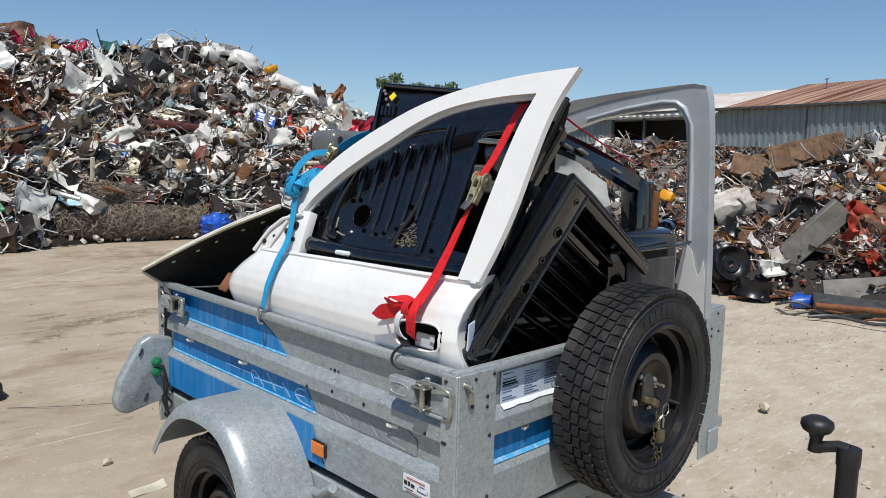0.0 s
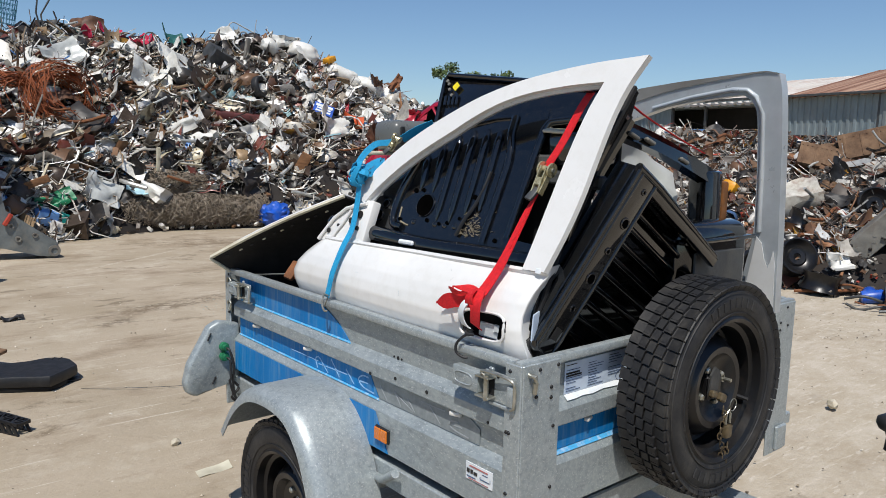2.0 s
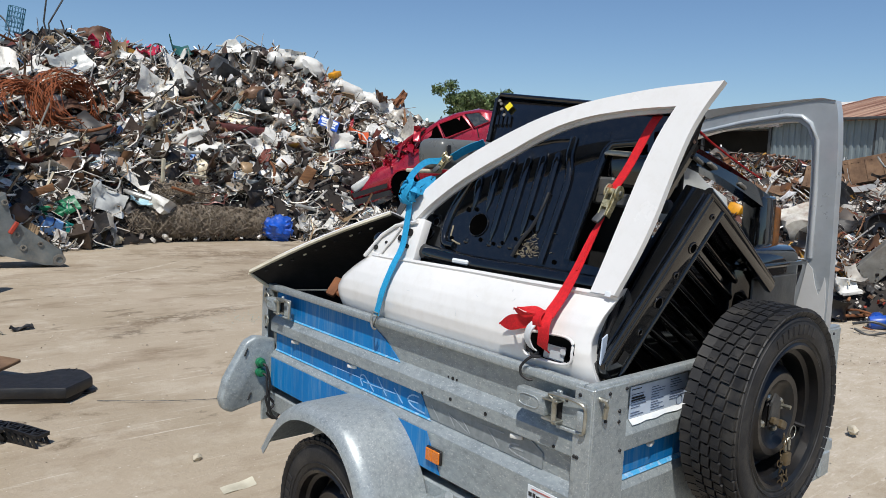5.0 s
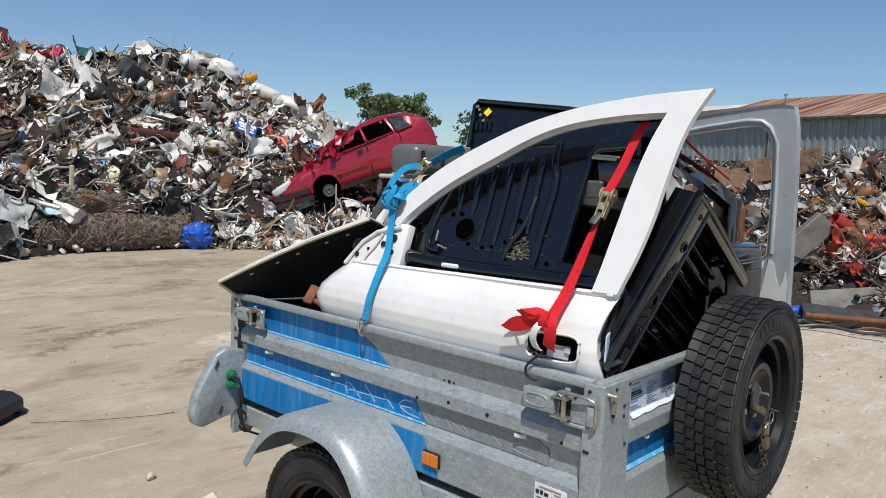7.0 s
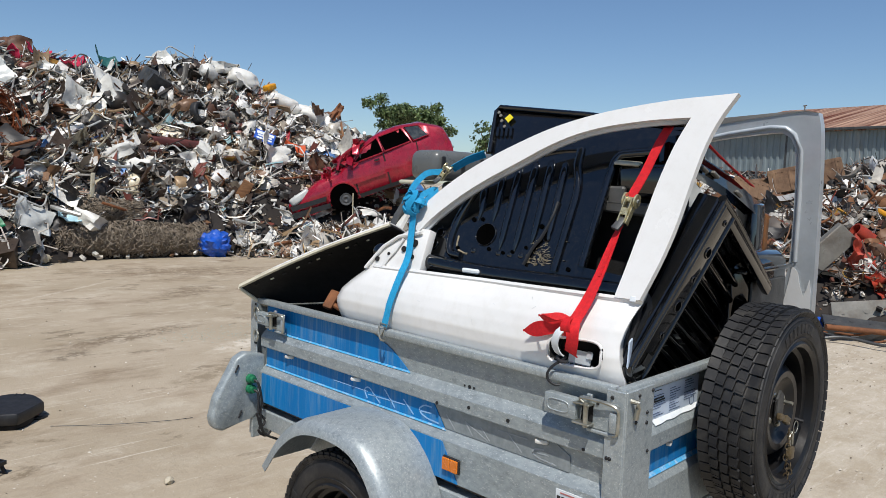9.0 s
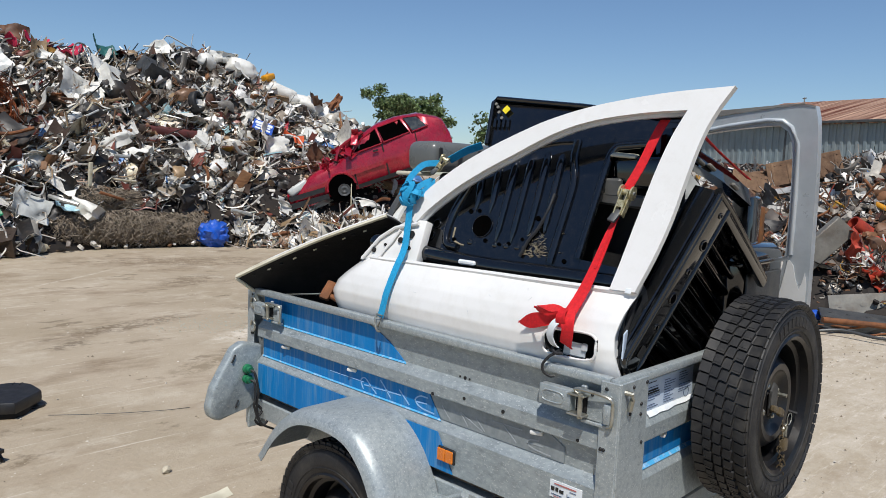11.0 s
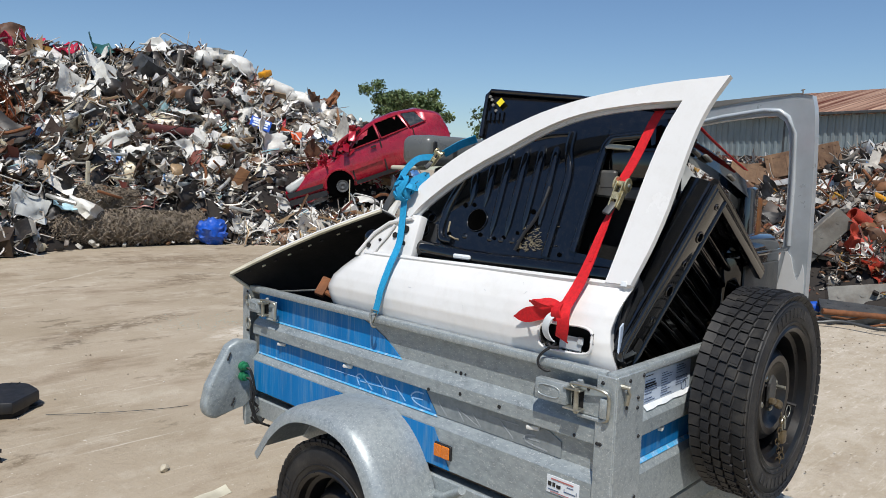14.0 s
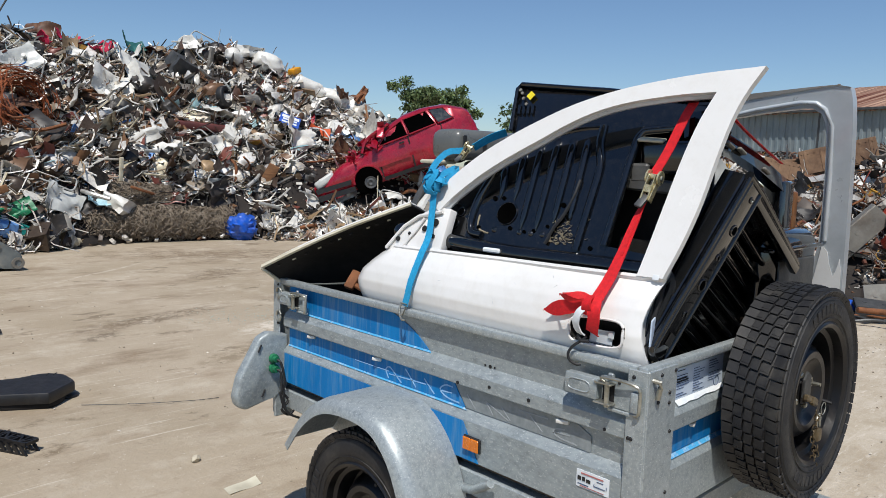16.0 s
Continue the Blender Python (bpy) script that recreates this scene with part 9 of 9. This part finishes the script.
LATTICE = [([(-0.441, 2.94, 0.0), (-0.566, 3.154, 0.01), (-0.73, 3.248, 0.02), (-0.875, 3.061, 0.03), (-0.869, 2.703, 0.02), (-0.771, 2.452, 0.0)], 0.07, 0.06), ([(-0.60, 3.13, 0.02), (-0.78, 3.10, 0.06), (-0.93, 3.20, 0.04), (-1.05, 3.3, 0.0)], 0.10, 0.05), ([(-0.83, 3.15, 0.05), (-0.80, 2.95, 0.07), (-0.90, 2.80, 0.05), (-0.96, 2.6, 0.0)], 0.12, 0.05), ([(-0.98, 3.1, 0.0), (-0.95, 2.9, 0.05), (-0.85, 2.6, 0.05), (-0.86, 2.45, 0.0)], 0.09, 0.07)]
lat = thing("black_plastic_lattice", (-0.6, 2.95, 0.0), "twisted black plastic lattice trim lying on the yard", "plastic trim")


def truss(bm, pts, wd, ht):
    """Zigzag plastic webbing between two rails along a bent line."""
    line = smooth_line(pts, 6)
    up = Vector((0, 0, 1))
    for k, (a, c) in enumerate(zip(line, line[1:])):
        s = (c - a).cross(up).normalized() * wd / 2
        p = [a - s, a + s, a - s + up * ht, a + s + up * ht]
        q = [c - s, c + s, c - s + up * ht, c + s + up * ht]
        for e, f in ((p[0], q[0]), (p[1], q[1]), (p[2], q[2]), (p[3], q[3]), (p[2], q[3]) if k % 2 else (p[3], q[2]), (p[0], q[2]), (p[1], q[3]), (p[2], p[3])):
            d = f - e
            slab(bm, Matrix.Translation((e + f) / 2) @ d.to_track_quat("X", "Z").to_matrix().to_4x4(), d.length, 0.009, 0.016)


for pts, wd, ht in LATTICE:
    bm = B()
    truss(bm, pts, wd, ht)
    tagged(part("webbing", bm, BLACKM, lat), kind="stuff")
gr = thing("green_plastic_bin", (-0.5, 5.8, 0.0), "torn green plastic bin shell on the yard", "bin")
bm = B()
sheet(bm, lambda u, v: (-1.05 + 0.62 * u + 0.06 * v, 5.75 - 0.05 * u + 0.30 * v, 0.02 + (0.10 + 0.20 * u) * (1 - 0.5 * v) + 0.025 * noise.noise((u * 5, v * 4, 1))), 16, 8, 0.010, (0, 0, -1))
part("shell", bm, BINGREEN, gr)
bm = B()
sheet(bm, lambda u, v: (-0.46 + 0.30 * u * (0.5 + 0.5 * (1 - v)), 5.70 - 0.20 * u + 0.05 * v, 0.005 + 0.30 * v * (1 - 0.92 * u) + 0.015 * noise.noise((u * 5, v * 5, 7))), 12, 8, 0.010, (0, 1, 0))
part("side", bm, BINGREEN, gr)
bm = B()
tube(bm, smooth_line([(-1.0, 5.73, 0.14), (-0.75, 5.72, 0.20), (-0.46, 5.70, 0.32)], 4), 0.007, 6)
tube(bm, smooth_line([(-0.46, 5.70, 0.32), (-0.32, 5.62, 0.16), (-0.18, 5.52, 0.01)], 4), 0.004, 6)
part("torn_edge", bm, GREYST, gr, "whitened torn edge")
# near-black sheet in place of the shadow inside the shell
bm = B()
sheet(bm, lambda u, v: (-1.0 + 0.8 * u, 5.85 - 0.1 * u, 0.01 + 0.22 * v * math.sin(math.pi * (0.25 + 0.6 * u))), 8, 6, 0.01, (0, 1, 0))
part("inside", bm, DARKIN, gr)
dk = thing("dark_crate", (-0.7, 5.2, 0.0), "black broken plastic crate on the yard", "crate")
bm = B()
slab(bm, pose(-0.76, 5.15, 0.09, 4, 6, -10), 0.56, 0.45, 0.17, 0.03, 2)
part("body", bm, BLACKM, dk)
bm = B()
sheet(bm, lambda u, v: (-1.05 + 0.62 * u, 4.93 + 0.16 * v - 0.05 * u, 0.195 + 0.02 * noise.noise((u * 6, v * 3, 4)) - 0.03 * u), 14, 4, 0.012, (0, 0, -1))
part("rim", bm, GREYST, dk, "scuffed grey top edge")
bd = thing("rusty_board", (-0.7, 4.5, 0.0), "rust-stained board lying on the yard", "board")
bm = B()
slab(bm, pose(-0.78, 4.15, 0.07, 3, -6, 38), 0.9, 0.45, 0.025, 0.005)
part("plate", bm, TANRUST, bd)
bm = B()
slab(bm, pose(-0.82, 4.12, 0.025, 0, 0, 38), 0.75, 0.36, 0.05, 0.005)
part("batten", bm, WOOD, bd)
gl = thing("cream_grille", (-1.0, 3.9, 0.1), "dirty cream plastic ventilation grille resting on a board", "grille")
GM = pose(-0.95, 3.80, 0.17, 38, 6, -30) @ Matrix.Diagonal((0.72, 0.72, 0.8, 1))
for k in range(6):
    bm = B()
    slab(bm, GM @ pose(-0.2 + 0.08 * k, 0, 0), 0.018, 0.34, 0.03, 0.003)
    part("slat", bm, CREAM, gl)
for k in range(5):
    bm = B()
    slab(bm, GM @ pose(0, -0.16 + 0.08 * k, 0), 0.42, 0.018, 0.026, 0.003)
    part("cross_slat", bm, CREAM, gl)
for y in (-0.18, 0.18):
    bm = B()
    slab(bm, GM @ pose(0, y, 0), 0.46, 0.035, 0.04, 0.006)
    part("edge", bm, CREAM, gl)
bm = B()
slab(bm, pose(-0.95, 3.84, 0.10, 0, 0, -30), 0.12, 0.2, 0.18, 0.02)
part("foot", bm, CREAM, gl)
prop("dark_scrap_plate", BLACKM, bent(0.16, 0.07, 0.3, 50), (-0.03, 5.62, 0.02), (4, 0, 10), "small dark scrap plate on the yard", "plate")
prop("paper_sheet", CREAM, lambda bm: sheet(bm, lambda u, v: (0.16 * (u - 0.5) + 0.015 * v, 0.07 * (v - 0.5), 0.004 + 0.010 * (u * v) ** 2 + 0.002 * math.sin(7 * u)), 12, 6, 0.001, (0, 0, -1)), (0.13, 1.99, 0.003), (0, 0, 4), "dirty white scrap of paper on the yard", "paper")
prop("loose_rod", DKSTEEL, lambda bm: tube(bm, smooth_line([(-0.4, 0.02, 0), (-0.1, -0.03, 0.01), (0.2, 0.0, 0.005), (0.35, 0.05, 0)], 5), 0.0018, 5), (0.30, 3.30, 0.004), (0, 0, -30), "thin bent wire lying on the yard", "wire")
for at, sd in (((3.30, 0.63, 0.04), 60), ((0.10, 2.365, 0.02), 61)):
    rd = random.Random(sd)
    s = 0.042 if sd == 60 else 0.028
    prop("stone", STONE, lambda bm: (bmesh.ops.create_icosphere(bm, subdivisions=1, radius=s), bmesh.ops.transform(bm, matrix=Matrix.Diagonal((1.2, 0.8, 0.75, 1)), verts=bm.verts[:])), at, (20, 10, 40), "pale broken stone on the yard", "stone", "stones", 20)
rf = random.Random(19)
for k in range(16):
    prop("loose_bar", RUST if k % 3 else DKSTEEL, rod(rf.uniform(0.4, 1.1), rf.uniform(0.008, 0.02), 300 + k), (rf.uniform(6.5, 7.4), rf.uniform(0.3, 2.2), 0.05), (0, rf.uniform(-4, 4), rf.uniform(-80, -20)), "thin rusty bar lying at the pile's foot", "bar", "loose bars")
# gravel, glass crumbs and flakes
n = 2600
r_ = np.random.default_rng(77)
ang = radians(1) * r_.uniform(-4, 100, n)
rad = np.concatenate([r_.uniform(2.5, 9.5, n - 700), r_.uniform(6.2, 8.8, 700)])
ang[-700:] = radians(1) * r_.uniform(58, 92, 700)
gx, gy = HC[0] + rad * np.sin(ang), HC[1] + rad * np.cos(ang)
size = np.exp(r_.uniform(np.log(0.0025), np.log(0.010), n))
octa = np.array([(1, 0, 0), (-1, 0, 0), (0, 1, 0), (0, -1, 0), (0, 0, 0.7), (0, 0, -0.5)], float)
vs = octa[None] * size[:, None, None] * r_.uniform(0.5, 1.4, (n, 6, 1))
th_ = r_.uniform(0, 6.28, n)
cs, sn = np.cos(th_)[:, None], np.sin(th_)[:, None]
vs = np.stack([vs[:, :, 0] * cs - vs[:, :, 1] * sn, vs[:, :, 0] * sn + vs[:, :, 1] * cs, vs[:, :, 2]], 2)
gz = np.array([ground_z(a, c) for a, c in zip(gx, gy)]) + 0.004
vs += np.stack([gx, gy, gz], 1)[:, None]
of = np.array([(0, 2, 4), (2, 1, 4), (1, 3, 4), (3, 0, 4), (2, 0, 5), (1, 2, 5), (3, 1, 5), (0, 3, 5)])
GRIT = mat("grit", rgb("b0a48f"), None, 20, 0.9, islands=[(5, rgb("b7ab96")), (4, rgb("958975")), (3, rgb("d3cabb")), (2, rgb("6f6353"))])
bulk("gravel", vs.reshape(-1, 3).tolist(), (of[None] + (np.arange(n) * 6)[:, None, None]).reshape(-1, 3).tolist(), GRIT, "loose grit and small stones on the yard", "gravel")
n = 380
gx, gy = r_.normal(1.95, 0.30, n), r_.normal(5.12, 0.22, n)
s = r_.uniform(0.0025, 0.006, n)
vs = octa[None] * s[:, None, None] + np.stack([gx, gy, np.full(n, 0.006)], 1)[:, None]
bulk("glass_crumbs", vs.reshape(-1, 3).tolist(), (of[None] + (np.arange(n) * 6)[:, None, None]).reshape(-1, 3).tolist(), mat("green_glass_crumbs", rgb("94a399"), rgb("7b8d82"), 20, 0.35), "pale green crumbs of broken car glass", "glass")
